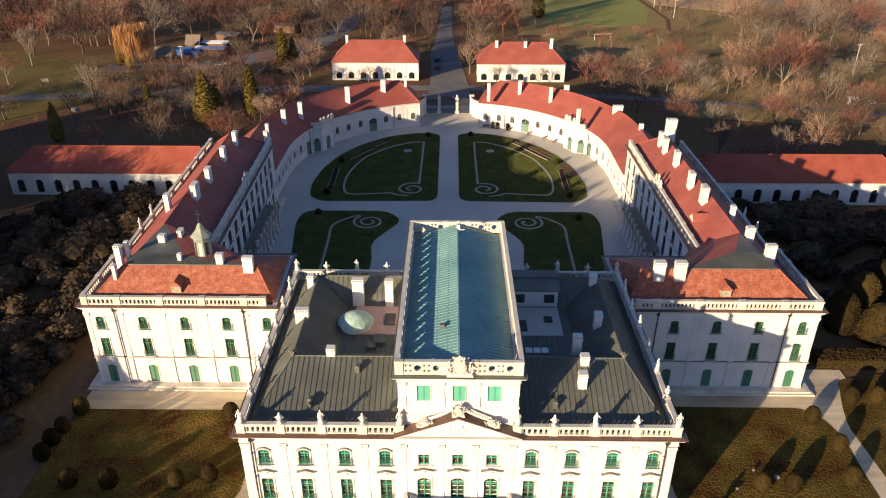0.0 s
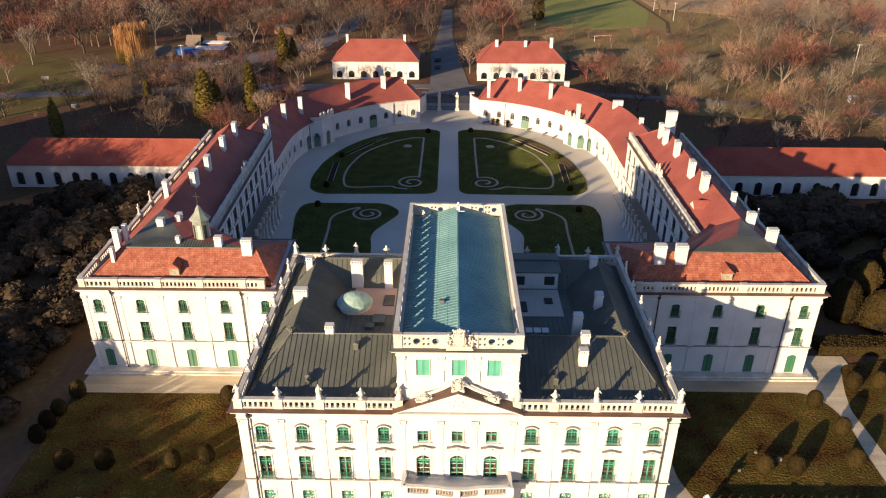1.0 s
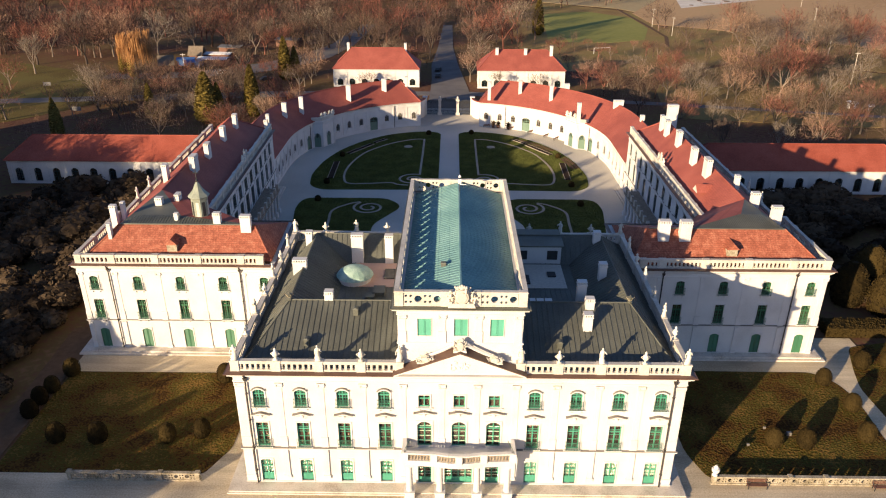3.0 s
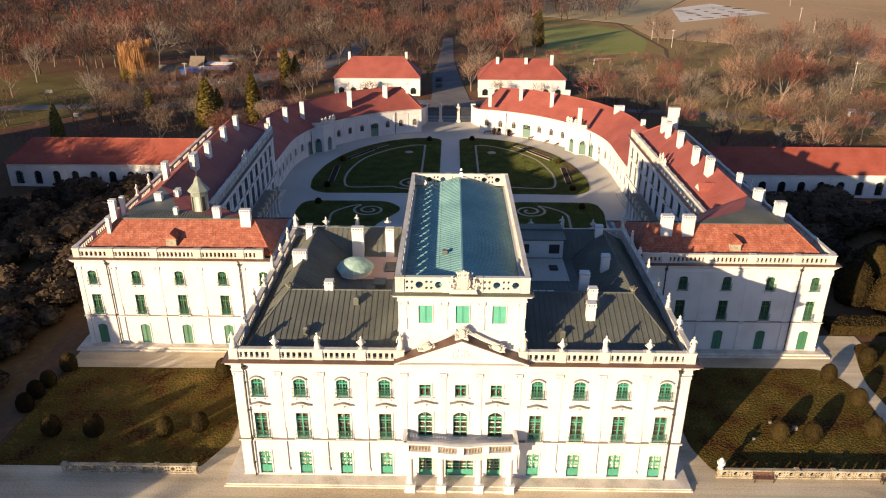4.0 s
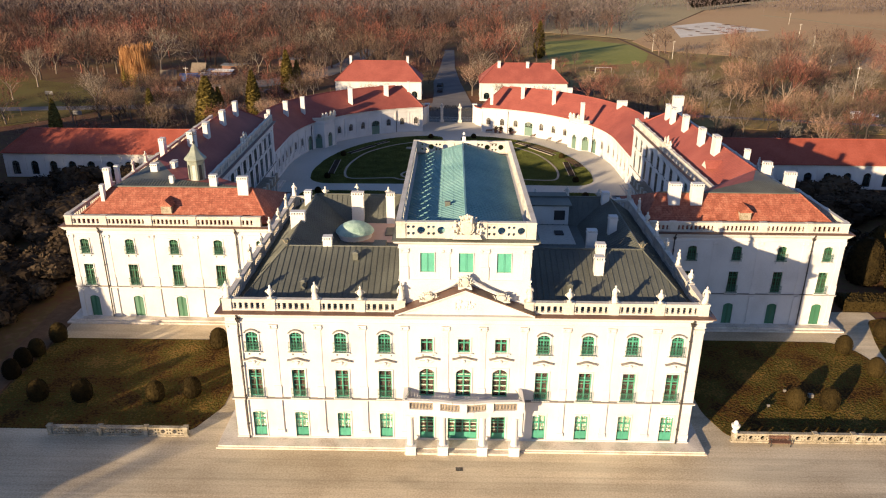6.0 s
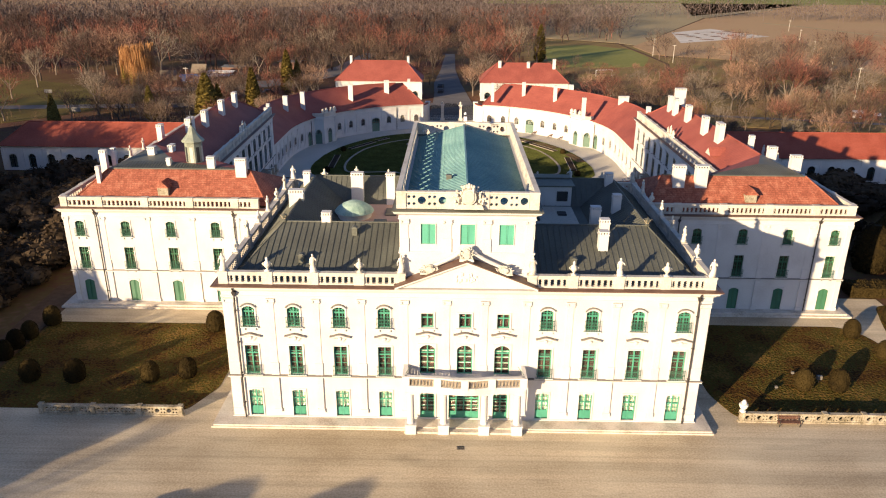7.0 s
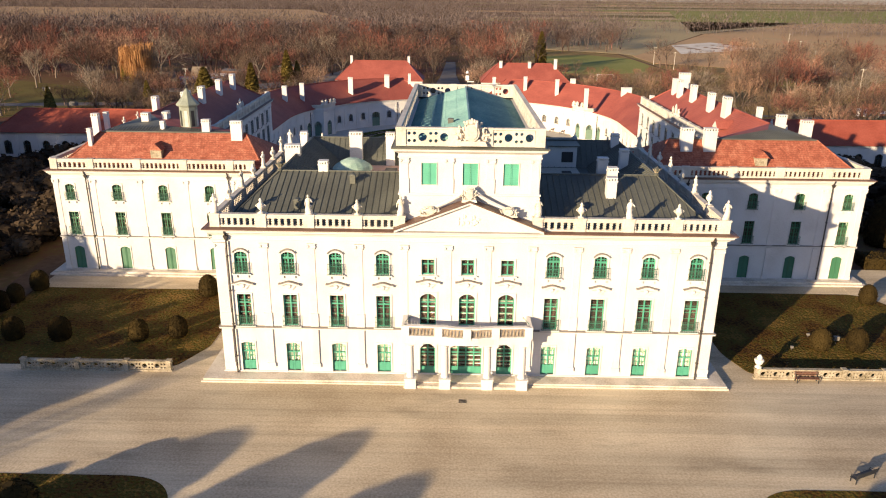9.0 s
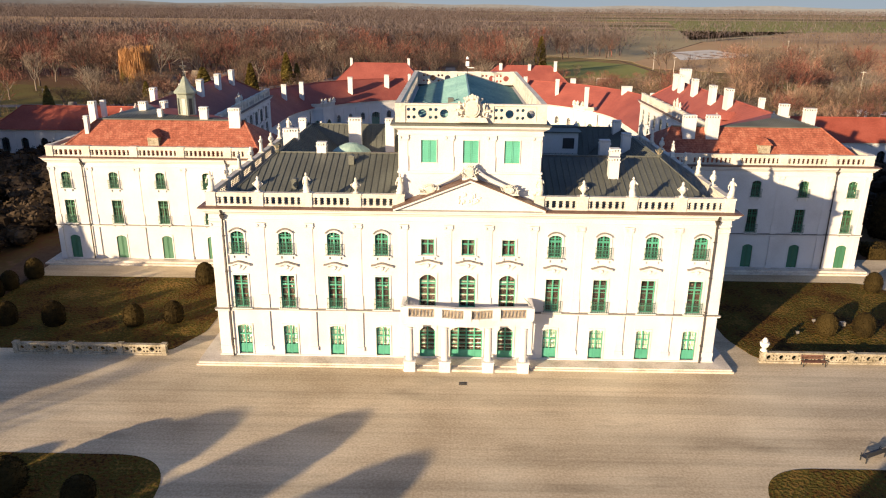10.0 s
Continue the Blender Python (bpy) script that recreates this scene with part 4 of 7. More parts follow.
tagged(part("statue", trophy(31, 2.6, 2.4, 40), STONE, None, "", pose(0.1, BY0 - 0.25, 21.75)), "large carved cream stone coat of arms on the belvedere parapet", "statue")

# weathercock mast on the far end of the belvedere
mast = thing("roof_mast", "thin metal mast with small white instruments on the copper roof", "mast", pose(0.1, 27.0, 22.9))
part("pole", Shape().tube((0, 0, -0.2), (0, 0, 2.0), 0.04, 0.03), PIPE, mast)
part("head", Shape().box(-0.2, 0.2, -0.12, 0.12, 1.2, 1.75).lathe([(0.16, 2.0), (0.18, 2.1), (0.05, 2.3)], n=8), WHITE, mast)
part("arm", Shape().box(0.0, 0.8, -0.04, 0.04, 1.0, 1.08), WHITE, mast)

# leaf finials on the main roof's hips
for side in (-1, 1):
    s = Shape()
    for k in range(6):
        a = radians(60 * k)
        s.tube((0, 0, 0), (0.45 * math.cos(a), 0.3 * math.sin(a), 0.55), 0.1, 0.02, 5)
    s.tube((0, 0, -0.3), (0, 0, 0.75), 0.12, 0.03, 6)
    part("hip_finial", s, WORN, palace, "small leafy metal finial", pose(side * 18.2, 9.0, 17.45))

# roof of the main block round its light wells
ROOF = 14.3
RX, RY0, RY1, RZ = 18.2, 9.0, 26.5, 17.3
c = [(-W + 0.7, 0.9, ROOF), (W - 0.7, 0.9, ROOF), (W - 0.7, DEEP - 0.9, ROOF), (-W + 0.7, DEEP - 0.9, ROOF)]
r = [(-RX, RY0, RZ), (RX, RY0, RZ), (RX, RY1, RZ), (-RX, RY1, RZ)]
inner = [(-14.0, 13.2, 14.6), (14.0, 13.2, 14.6), (14.0, 23.4, 14.6), (-14.0, 23.4, 14.6)]
for i, n in ((0, 74), (1, 50), (2, 74), (3, 50)):
    j = (i + 1) % 4
    slope(palace, [c[i], c[j], r[j], r[i]], LEAD, n, "dark grey standing-seam metal roof")
    slope(palace, [inner[i], inner[j], r[j], r[i]], LEAD, n - 18)
for i in range(4):
    ridge(palace, [r[i], r[(i + 1) % 4]], LEAD, 0.1)
    ridge(palace, [c[i], r[i]], LEAD, 0.08)
part("roof_gutter", Shape().ring(MAIN_PLAN, [(-0.25, 14.25), (-0.8, 14.35), (-1.0, 14.3)]), LEAD, palace)
for x in (-RX, RX):
    part("finial", Shape().lathe([(0.2, 0), (0.28, 0.2), (0.1, 0.35), (0.25, 0.5), (0.3, 0.75), (0.05, 0.9)], n=7), LEAD, palace, "", pose(x, RY0, RZ - 0.05))

# flat decks on both sides of the belvedere
DECK = 14.62
for side in (-1, 1):
    a, b = sorted((side * 6.05, side * 14.0))
    part("deck", Shape().box(a, b, 13.2, 23.4, 14.4, DECK - 0.02), LEAD, palace)
    a, b = sorted((side * 6.05, side * 12.9))
    deck2 = part("terrace", Shape().box(a, b, 17.0, 23.3, DECK - 0.02, DECK + 0.05), PINK if side < 0 else COURT, palace, "flat pinkish roof terrace" if side < 0 else "flat pale roof terrace")
    for k in range(12):
        x = side * (6.6 + 0.6 * k)
        part("seam", Shape().box(x - 0.025, x + 0.025, 13.3, 17.0, DECK - 0.02, DECK + 0.04), LEAD, palace)
    for x, y, w, d in ((-8.4, 20.2, 0.65, 1.2),) if side < 0 else ((8.0, 19.0, 0.6, 1.1), (11.4, 20.4, 0.5, 0.6)):
        part("hatch", Shape().box(x - w, x + w, y - d, y + d, DECK + 0.05, DECK + 0.22), BLACK, deck2)
house = part("roof_house", Shape().box(6.05, 12.9, 23.5, 26.8, 14.6, 17.1), PLASTER, palace, "white roof house with two dark windows")
part("house_roof", Shape().box(6.05, 13.2, 23.2, 28.5, 17.1, 17.25), LEAD, house)
for x in (8.0, 11.8):
    part("house_window", Shape().box(x - 0.65, x + 0.65, 23.42, 23.52, 15.3, 16.5), BLACK, house)
for k in range(3):
    part("roof_light", Shape().box(-0.4, 0.4, -0.5, 0.5, 0, 0.12), WHITE, palace, "white roof-light pane", pose(8.4 + 0.95 * k, 13.9, DECK + 0.03))
for x, y, w, d, h in ((-9.3, 15.6, 1.4, 1.8, 0.5), (-7.0, 15.0, 0.9, 0.7, 0.4), (-10.2, 14.4, 1.0, 1.2, 0.4)):
    part("duct_box", Shape().box(x - w / 2, x + w / 2, y - d / 2, y + d / 2, DECK - 0.02, DECK + h), GUTTER if w < 1 else LEAD, palace)
dome = part("lantern_dome", Shape().lathe([(1.95, 14.6), (1.95, 15.1), (2.15, 15.15), (2.15, 15.3)], -12.5, 18.9, 0, 20), PLASTER, palace, "white round lantern with a pale green copper dome")
part("dome_cap", Shape().lathe([(2.25, 15.3), (1.95, 15.7), (1.35, 16.1), (0.7, 16.4), (0.1, 16.5)], -12.5, 18.9, 0, 16), PATINA, dome)
for x, y, z1, w in ((-14.0, 9.3, 18.3, 0.9), (-12.7, 23.8, 18.5, 1.45), (-8.7, 23.6, 18.5, 1.0), (-18.6, 17.0, 18.3, 1.6), (-19.0, 25.2, 18.2, 0.8),
                    (13.2, 5.7, 17.9, 0.9), (13.8, 8.4, 18.2, 0.9), (13.5, 11.8, 18.4, 1.0), (16.7, 16.6, 18.3, 0.9), (17.6, 25.6, 18.3, 0.9)):
    chimney(palace, x, y, 14.5, z1, w, 0.8)
for x, y in ((-10.9, 7.2), (-15.5, 3.5), (10.1, 3.4)):
    part("vent", Shape().box(-0.25, 0.25, -0.3, 0.3, -0.4, 0.35).frustum(0, 0, 0.35, 0.5, 0.34, 0.38, 0.1, 0.3), LEAD, palace, "", pose(x, y, ROOF + 0.39 * y - 0.1))

# balustrades and figures on the main block
PED = (5.9, 9.6, 13.75, 17.9, 21.95)
STONE_BAL = "cream stone balustrade with square openings along the roof edge"
for side in (-1, 1):
    ends = sorted((side * 5.75, side * 22.2))
    for y in (0.05, DEEP - 0.05):
        balustrade((ends[0], y), (ends[1], y), EAVE + 0.05, [side * p - ends[0] for p in PED] if side > 0 else [-p - ends[0] for p in PED], STONE_BAL)
        for k, p in enumerate(PED):
            crown_statue(side * p, y, EAVE + 1.39, k, 0 if y < 5 else 180)
    stops = [0.4 + k * (DEEP - 0.9) / 7 for k in range(8)]
    balustrade((side * 22.05, 0.05), (side * 22.05, DEEP - 0.05), EAVE + 0.05, stops, STONE_BAL)
    for k in range(1, 7):
        crown_statue(side * 22.05, stops[k] + 0.05, EAVE + 1.39, k, side * 90)


# ---- the two side wings ----
CX = -0.9          # the court's middle line
WE = 13.1          # wing eave
F0, FD, END = 25.4, 39.5, 88.0
UO, UI, U0 = 49.1, 37.0, 23.2
WBAYS = (47.1, 41.35, 35.7, 30.05, 24.6)
V0 = window_kit(1.25, 2.95, 0.28, shutter=True, surround=0.12, sill=False)
V1 = window_kit(1.2, 2.9, railing=True, surround=0.1, rows=6, inner=0.8, paint=SHUTTER)
V2 = window_kit(1.1, 2.0, 0.22, railing=True, surround=0.14, rows=5, inner=0.8, paint=SHUTTER)
C0 = window_kit(2.0, 3.3, 0.4, rows=4, sill=False, surround=0.1, inset=0.02, proud=0.05, flat=0.4, paint=DARK_FRAME)
C1 = window_kit(2.05, 3.6, rows=5, hood=4.0, surround=0.1, inset=0.02, proud=0.05, flat=0.4, paint=DARK_FRAME)
C2 = window_kit(1.95, 2.3, 0.2, rows=3, surround=0.1, inset=0.02, proud=0.05, flat=0.4, paint=DARK_FRAME)


def wing_floors(x, court=False):
    a, b, c = (C0, C1, C2) if court else (V0, V1, V2)
    sizes = ((2.0, 3.3), (2.05, 3.6), (1.95, 2.3)) if court else ((1.25, 2.95), (1.2, 2.9), (1.1, 2.0))
    return [(x, z, w, h, kit, "window") for z, (w, h), kit in zip((0.5, 5.0, 9.4), sizes, (a, b, c))]


def wing(side):
    skew = 0.0 if side > 0 else 0.03      # the left wing splays a little
    X = lambda u, y=F0: CX + side * u - skew * (y - F0)
    lean = math.degrees(skew)
    ui, ul = (36.9, 47.8) if side > 0 else (35.6, 48.2)
    root = thing("palace_side_wing", "white three-storey palace side wing with red tiled roof", "palace", None, "palace side wings")
    plan = [(X(u, y), y) for u, y in ((U0, F0), (UO, F0), (UO, 40.0), (ul, 40.0), (ul, END), (ui, END), (ui, FD), (U0, FD))]
    plan = plan if side > 0 else plan[::-1]
    # front wall towards the garden
    a, b = sorted((X(U0), X(UO)))
    wall_with_windows(root, pose(a, F0, 0), b - a, 0, WE - 0.4, [s for u in WBAYS for s in wing_floors(X(u) - a)])
    # outer wall, court wall, far end and the short wall by the main block
    n_out = [2.5 + 4.6 * k for k in range(13)]
    turn = 90 * side
    y = F0 + 0.5 if side > 0 else 40.0
    wall_with_windows(root, pose(X(UO, y), y, 0, 0, 0, turn + lean), 40.0 - F0 - 0.5, 0, WE - 0.4, [s for x in n_out[:3] for s in wing_floors(x)])
    y = 40.0 if side > 0 else END
    wall_with_windows(root, pose(X(ul, y), y, 0, 0, 0, turn + lean), END - 40.0, 0, WE - 0.4, [s for x in n_out[:10] for s in wing_floors(x)])
    n_in = [2.6 + 4.18 * k for k in range(11)]
    y = END if side > 0 else FD
    wall_with_windows(root, pose(X(ui, y), y, 0, 0, 0, -turn + lean), END - FD, 0, WE - 0.4, [s for x in n_in for s in wing_floors(x, True)])
    a, b = sorted((X(ui, END), X(ul, END)))
    part("wall", facade(b - a, 0, WE - 0.4, []), PLASTER, root, "", pose(b, END, 0, 0, 0, 180))
    a, b = sorted((X(U0, FD), X(ui, FD)))
    part("wall", facade(b - a, 0, WE - 0.4, []), PLASTER, root, "", pose(b, FD, 0, 0, 0, 180))
    for u0, u1, y0, y1 in ((U0 + 2, UO - 2.5, F0 + 2.5, FD - 2.5), (ui + 3.0, ul - 3.0, FD - 2.5, END - 2.5)):
        a, b = sorted((X(u0, (y0 + y1) / 2), X(u1, (y0 + y1) / 2)))
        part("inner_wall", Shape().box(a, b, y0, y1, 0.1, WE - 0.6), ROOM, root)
    part("cornice", Shape().ring(plan, cap_profile(WE, 0.5)), PLASTER, root)
    part("gutter", Shape().ring(plan, [(0.5, WE), (0.62, WE + 0.02), (0.62, WE + 0.12), (0.5, WE + 0.1), (0.2, WE + 0.2)]), GUTTER, root, "brown sheet-metal gutter")
    part("string_course", Shape().ring(plan, [(0, 4.55), (0.14, 4.6), (0.14, 4.76), (0, 4.82)]), PLASTER, root)
    part("string_cover", Shape().ring(plan, [(0, 4.84), (0.18, 4.8), (0.18, 4.73), (0.15, 4.73)]), COVER, root, "grey lead cover")
    step = Shape()
    step.slab(outset(plan, 1.5), 0, 0.22).slab(outset(plan, 1.1), 0.22, 0.44)
    part("step", step, STEPS, root, "worn pale stone step")
    for u in (48.75, 44.2, 38.5, 32.9, 27.3):
        pilaster(root, pose(X(u), F0, 0), 4.8, 12.0, 0.6)
        pilaster(root, pose(X(u), F0, 0), 0.45, 4.5, 0.6, False)
    for k in range(12):
        pilaster(root, pose(X(ui, FD + 0.6 + 4.18 * k), FD + 0.6 + 4.18 * k, 0, 0, 0, -turn + lean), 4.8, 12.0, 0.6)
        pilaster(root, pose(X(ui, FD + 0.6 + 4.18 * k), FD + 0.6 + 4.18 * k, 0, 0, 0, -turn + lean), 0.45, 4.5, 0.6, False)
    for u in (44.9, 27.6):
        downpipe(root, X(u), F0 - 0.2, 0.4, WE - 0.8)
    # front roof: tiled slope and hips, a metal saddle, and the corner that turns into the long roof
    P = lambda u, y, z: (X(u, y), y, z)
    fa, fb = P(U0 + 0.3, F0 + 0.7, 13.5), P(UO - 0.8, F0 + 0.7, 13.5)
    ra, rb = P(U0 + 2.9, 29.5, 17.1), P(UO - 5.0, 29.5, 17.1)
    tile = "mottled orange-red clay tile roof"
    slope(root, [fa, fb, rb, ra], TILE, 0, tile, "front_roof")
    ba = P(U0 + 0.3, FD - 0.6, 13.5)
    slope(root, [fa, ra, ba], TILE, 0, tile, "front_roof")
    # saddle from the front ridge to the head of the long ridge
    ru = 42.3
    if side > 0:
        sa, sm, sp = P(31.6, 29.5, 17.12), P(39.6, 33.4, 17.65), P(ru, 39.5, 17.45)
    else:
        sa, sm, sp = P(24.6 + 1.5, 29.5, 17.12), P(36.4, 31.5, 17.5), P(ru, 41.5, 17.45)
    so = P(UO - 0.9, 38.0, 13.45)
    metal = "grey sheet-metal roof saddle"
    slope(root, [sa, rb, sp, sm], LEAD, 48, metal, "top_roof")
    red = "long red clay tile roof"
    slope(root, [fb, so, sp, rb], TILE_RED, 0, red, "long_roof")
    e1, e2 = P(ui + 0.5, FD + 4.0, 13.4), P(ui - 2.5, FD - 0.6, 13.4)
    slope(root, [sa, sm, sp, e1], TILE_RED, 0, red, "corner_roof")
    slope(root, [sa, e1, e2], TILE_RED, 0, red, "corner_roof")
    slope(root, [ra, sa, e2, ba], TILE_RED, 0, red, "corner_roof")
    r1, rz = END - 6.0, 17.45
    a, b = ui + 0.5, ul - 0.9
    slope(root, [e1, P(a, END - 0.6, 13.4), P(ru, r1, rz), sp], TILE_RED, 0, red, "long_roof")
    slope(root, [so, P(b, END - 0.6, 13.4), P(ru, r1, rz), sp], TILE_RED, 0, red, "long_roof")
    slope(root, [P(a, END - 0.6, 13.4), P(b, END - 0.6, 13.4), P(ru, r1, rz)], TILE_RED, 0, red, "long_roof")
    ridge(root, [sp, P(ru, r1, rz + 0.05)], TILE_RED, 0.14)
    ridge(root, [ra, rb], LEAD, 0.1)
    for p, q in ((fa, ra), (fb, rb)):
        ridge(root, [p, q], TILE)
    for e in (a, b):
        ridge(root, [P(e, END - 0.6, 13.45), P(ru, r1, rz + 0.05)], TILE_RED, 0.14)
    if side > 0:
        d = part("roof_dormer", Shape().upright([(-1.1, 0), (1.1, 0), (0, 1.1)], -1.4, 1.2), TILE_RED, root, "low triangular dormer", pose(X(39.6, 48.5), 48.5, 15.3, 0, 0, -90))
        part("gable", Shape().upright([(-1.0, 0.02), (1.0, 0.02), (0, 0.95)], -1.46, -1.4), STONE, d)
    # dormer
    d = part("dormer", Shape().box(-0.65, 0.65, -0.6, 1.2, -0.3, 0.75), WORN, root, "small dormer with louvred front and tiled roof", pose(X(36.6), 27.3, 14.7))
    part("roof", Shape().add([(-0.85, -0.8, 0.7), (0.85, -0.8, 0.7), (0, -0.7, 1.5), (-0.85, 1.6, 0.7), (0.85, 1.6, 0.7), (0, 1.9, 1.5)], [(0, 2, 5, 3), (1, 4, 5, 2), (0, 1, 2), (3, 5, 4)]), TILE, d)
    # balustrades and court parapet
    a, b = sorted((X(U0 + 1.2), X(UO - 0.15)))
    stops = sorted(X(u) - a for u in (U0 + 1.6, 27.3, 32.9, 38.5, 44.2, 48.6))
    balustrade((a, F0 + 0.15), (b, F0 + 0.15), WE + 0.05, stops, STONE_BAL, 1.35, 0.55)
    stops = [0.6 + (END - F0 - 1.3) * k / 12 for k in range(13)]
    near = [s for s in stops if s < 15]
    balustrade((X(UO - 0.2), F0 + 0.3), (X(UO - 0.2, 40.0), 40.0), WE + 0.05, near + [14.1], STONE_BAL, 1.35, 0.6)
    balustrade((X(ul - 0.2, 40.2), 40.2), (X(ul - 0.2, END), END - 0.2), WE + 0.05, [0.5 + (END - 41.4) * k / 9 for k in range(10)], STONE_BAL, 1.35, 0.6)
    span = END - FD - 0.4
    balustrade((X(ui + 0.2, FD + 0.2), FD + 0.2), (X(ui + 0.2, END - 0.2), END - 0.2), WE + 0.05, [0.5 + (span - 1.0) * k / 11 for k in range(12)], "cream stone balustrade along the court edge of the roof", 1.5, 0.6)
    for k, y in enumerate((63.2, 64.8, 66.4)):
        tagged(part("statue", trophy(40 + k, 1.0, 2.0 if k == 1 else 1.4, 20), STATUE, None, "", pose(X(ui + 0.2, y), y, WE + 1.5, 0, 0, 90)), "carved pale stone trophy on the court parapet", "statue", "court parapet sculpture")
    # porch with columns and a balcony on the court side
    inward = -side
    porch_x = X(ui, 66.0)
    portico = part("portico", Shape().box(*sorted((porch_x, porch_x + inward * 2.9)), 57.4, 75.6, 4.5, 4.95), CARVED, root, "weathered stone balcony on columns along the court front")
    for k in range(8):
        part("column", Shape().box(-0.42, 0.42, -0.42, 0.42, 0, 0.9).lathe([(0.32, 0.9), (0.34, 1.0), (0.29, 1.1), (0.26, 3.9), (0.36, 4.2)], n=10).box(-0.4, 0.4, -0.4, 0.4, 4.2, 4.5), PLASTER, portico, "", pose(porch_x + inward * 2.4, 57.9 + 2.46 * k, 0))
        part("post", Shape().box(-0.25, 0.25, -0.25, 0.25, 4.95, 6.05), STONE, portico, "", pose(porch_x + inward * 2.6, 57.9 + 2.46 * k, 0))
    for k in range(7):
        part("parapet", Shape().box(-0.1, 0.1, 0.25, 2.21, 4.95, 5.85).box(-0.16, 0.16, 0.25, 2.21, 5.85, 6.0), CARVED, portico, "", pose(porch_x + inward * 2.6, 57.9 + 2.46 * k, 0))
    for k, y in enumerate((52.0, 54.6)):
        crown_statue(X(ul - 0.2, 45.9 + 5.2 * k), 45.9 + 5.2 * k, WE + 1.44, 0, side * 90)
    return root


left, right = wing(-1), wing(1)
for x, y, w, d, z1 in ((-46.0, 28.3, 0.45, 0.6, 17.7), (-32.1, 29.9, 0.95, 0.75, 18.7), (-28.1, 29.1, 1.35, 0.75, 18.7), (-37.8, 30.6, 0.5, 0.55, 18.3), (-46.6, 31.5, 0.8, 0.7, 19.0), (-45.8, 32.7, 0.5, 0.6, 19.0), (-46.0, 49.3, 0.75, 1.2, 18.8),
                       (-40.0, 37.6, 0.65, 1.3, 18.4), (-42.0, 35.8, 0.95, 0.9, 18.5), (-42.7, 53.0, 0.9, 2.0, 19.1), (-42.7, 60.2, 0.8, 1.5, 19.0), (-43.0, 70.4, 0.8, 1.4, 19.0), (-43.1, 79.0, 0.75, 1.3, 19.0)):
    chimney(left, x, y, 13.6, z1, w, d)
for x, y, w, d, z1 in ((27.0, 28.7, 1.45, 0.95, 18.6), (29.8, 28.7, 1.45, 0.95, 18.6), (43.3, 33.0, 1.35, 0.8, 19.0), (42.6, 38.8, 1.1, 0.9, 18.8), (42.7, 46.4, 0.65, 0.8, 18.7), (40.2, 52.7, 0.85, 1.9, 19.3), (40.0, 59.2, 0.75, 1.7, 19.1),
                       (40.2, 69.0, 0.75, 1.7, 19.2), (40.0, 76.1, 0.75, 1.4, 19.2), (40.0, 79.8, 0.65, 1.2, 19.1), (43.8, 86.6, 2.0, 1.2, 19.5)):
    chimney(right, x, y, 13.6, z1, w, d)

# chapel turret on the left wing
turret = thing("roof_turret", "small octagonal copper turret with a domed cap and iron cross", "turret", pose(-35.0, 32.3, 16.6) @ Matrix.Diagonal((1.05, 1.05, 1.1, 1)))
part("body", Shape().lathe([(1.2, 0), (1.2, 0.3), (1.05, 0.35), (1.05, 3.0), (1.3, 3.1), (1.35, 3.25)], n=8, turn=0.39), TURRET, turret)
part("dome", Shape().lathe([(1.38, 3.25), (1.28, 3.4), (0.92, 3.75), (0.62, 4.1), (0.46, 4.4), (0.36, 4.65), (0.12, 5.0)], n=8, turn=0.39), TURRET, turret)
for k in range(8):
    part("louvre", Shape().box(-0.2, 0.2, -1.0, -0.94, 0.8, 2.6), BLACK if k % 2 else STONE, turret, "", pose(0, 0, 0, 0, 0, 45 * k))
part("cross", Shape().lathe([(0.05, 5.0), (0.16, 5.1), (0.16, 5.25), (0.04, 5.35)], n=7).box(-0.04, 0.04, -0.04, 0.04, 5.3, 6.7).box(-0.4, 0.4, -0.04, 0.04, 6.1, 6.18), BLACK, turret)

# ---- curved low wings round the court ----
AX, AY, AR = -1.4, 103.0, 37.6
AE, ARZ, ADEEP = 6.8, 11.7, 12.0
A_WIN = window_kit(1.2, 1.85, 0.5, rows=3, surround=0.12, inset=0.05, paint=COVER)
A_DOOR = window_kit(2.3, 3.7, 0.5, cols=2, rows=4, panel=2.3, sill=False, paint=PALE_DOOR)
A_PAV = window_kit(1.7, 3.6, 0.8, cols=2, rows=5, panel=2.4, sill=False, paint=PALE_DOOR)


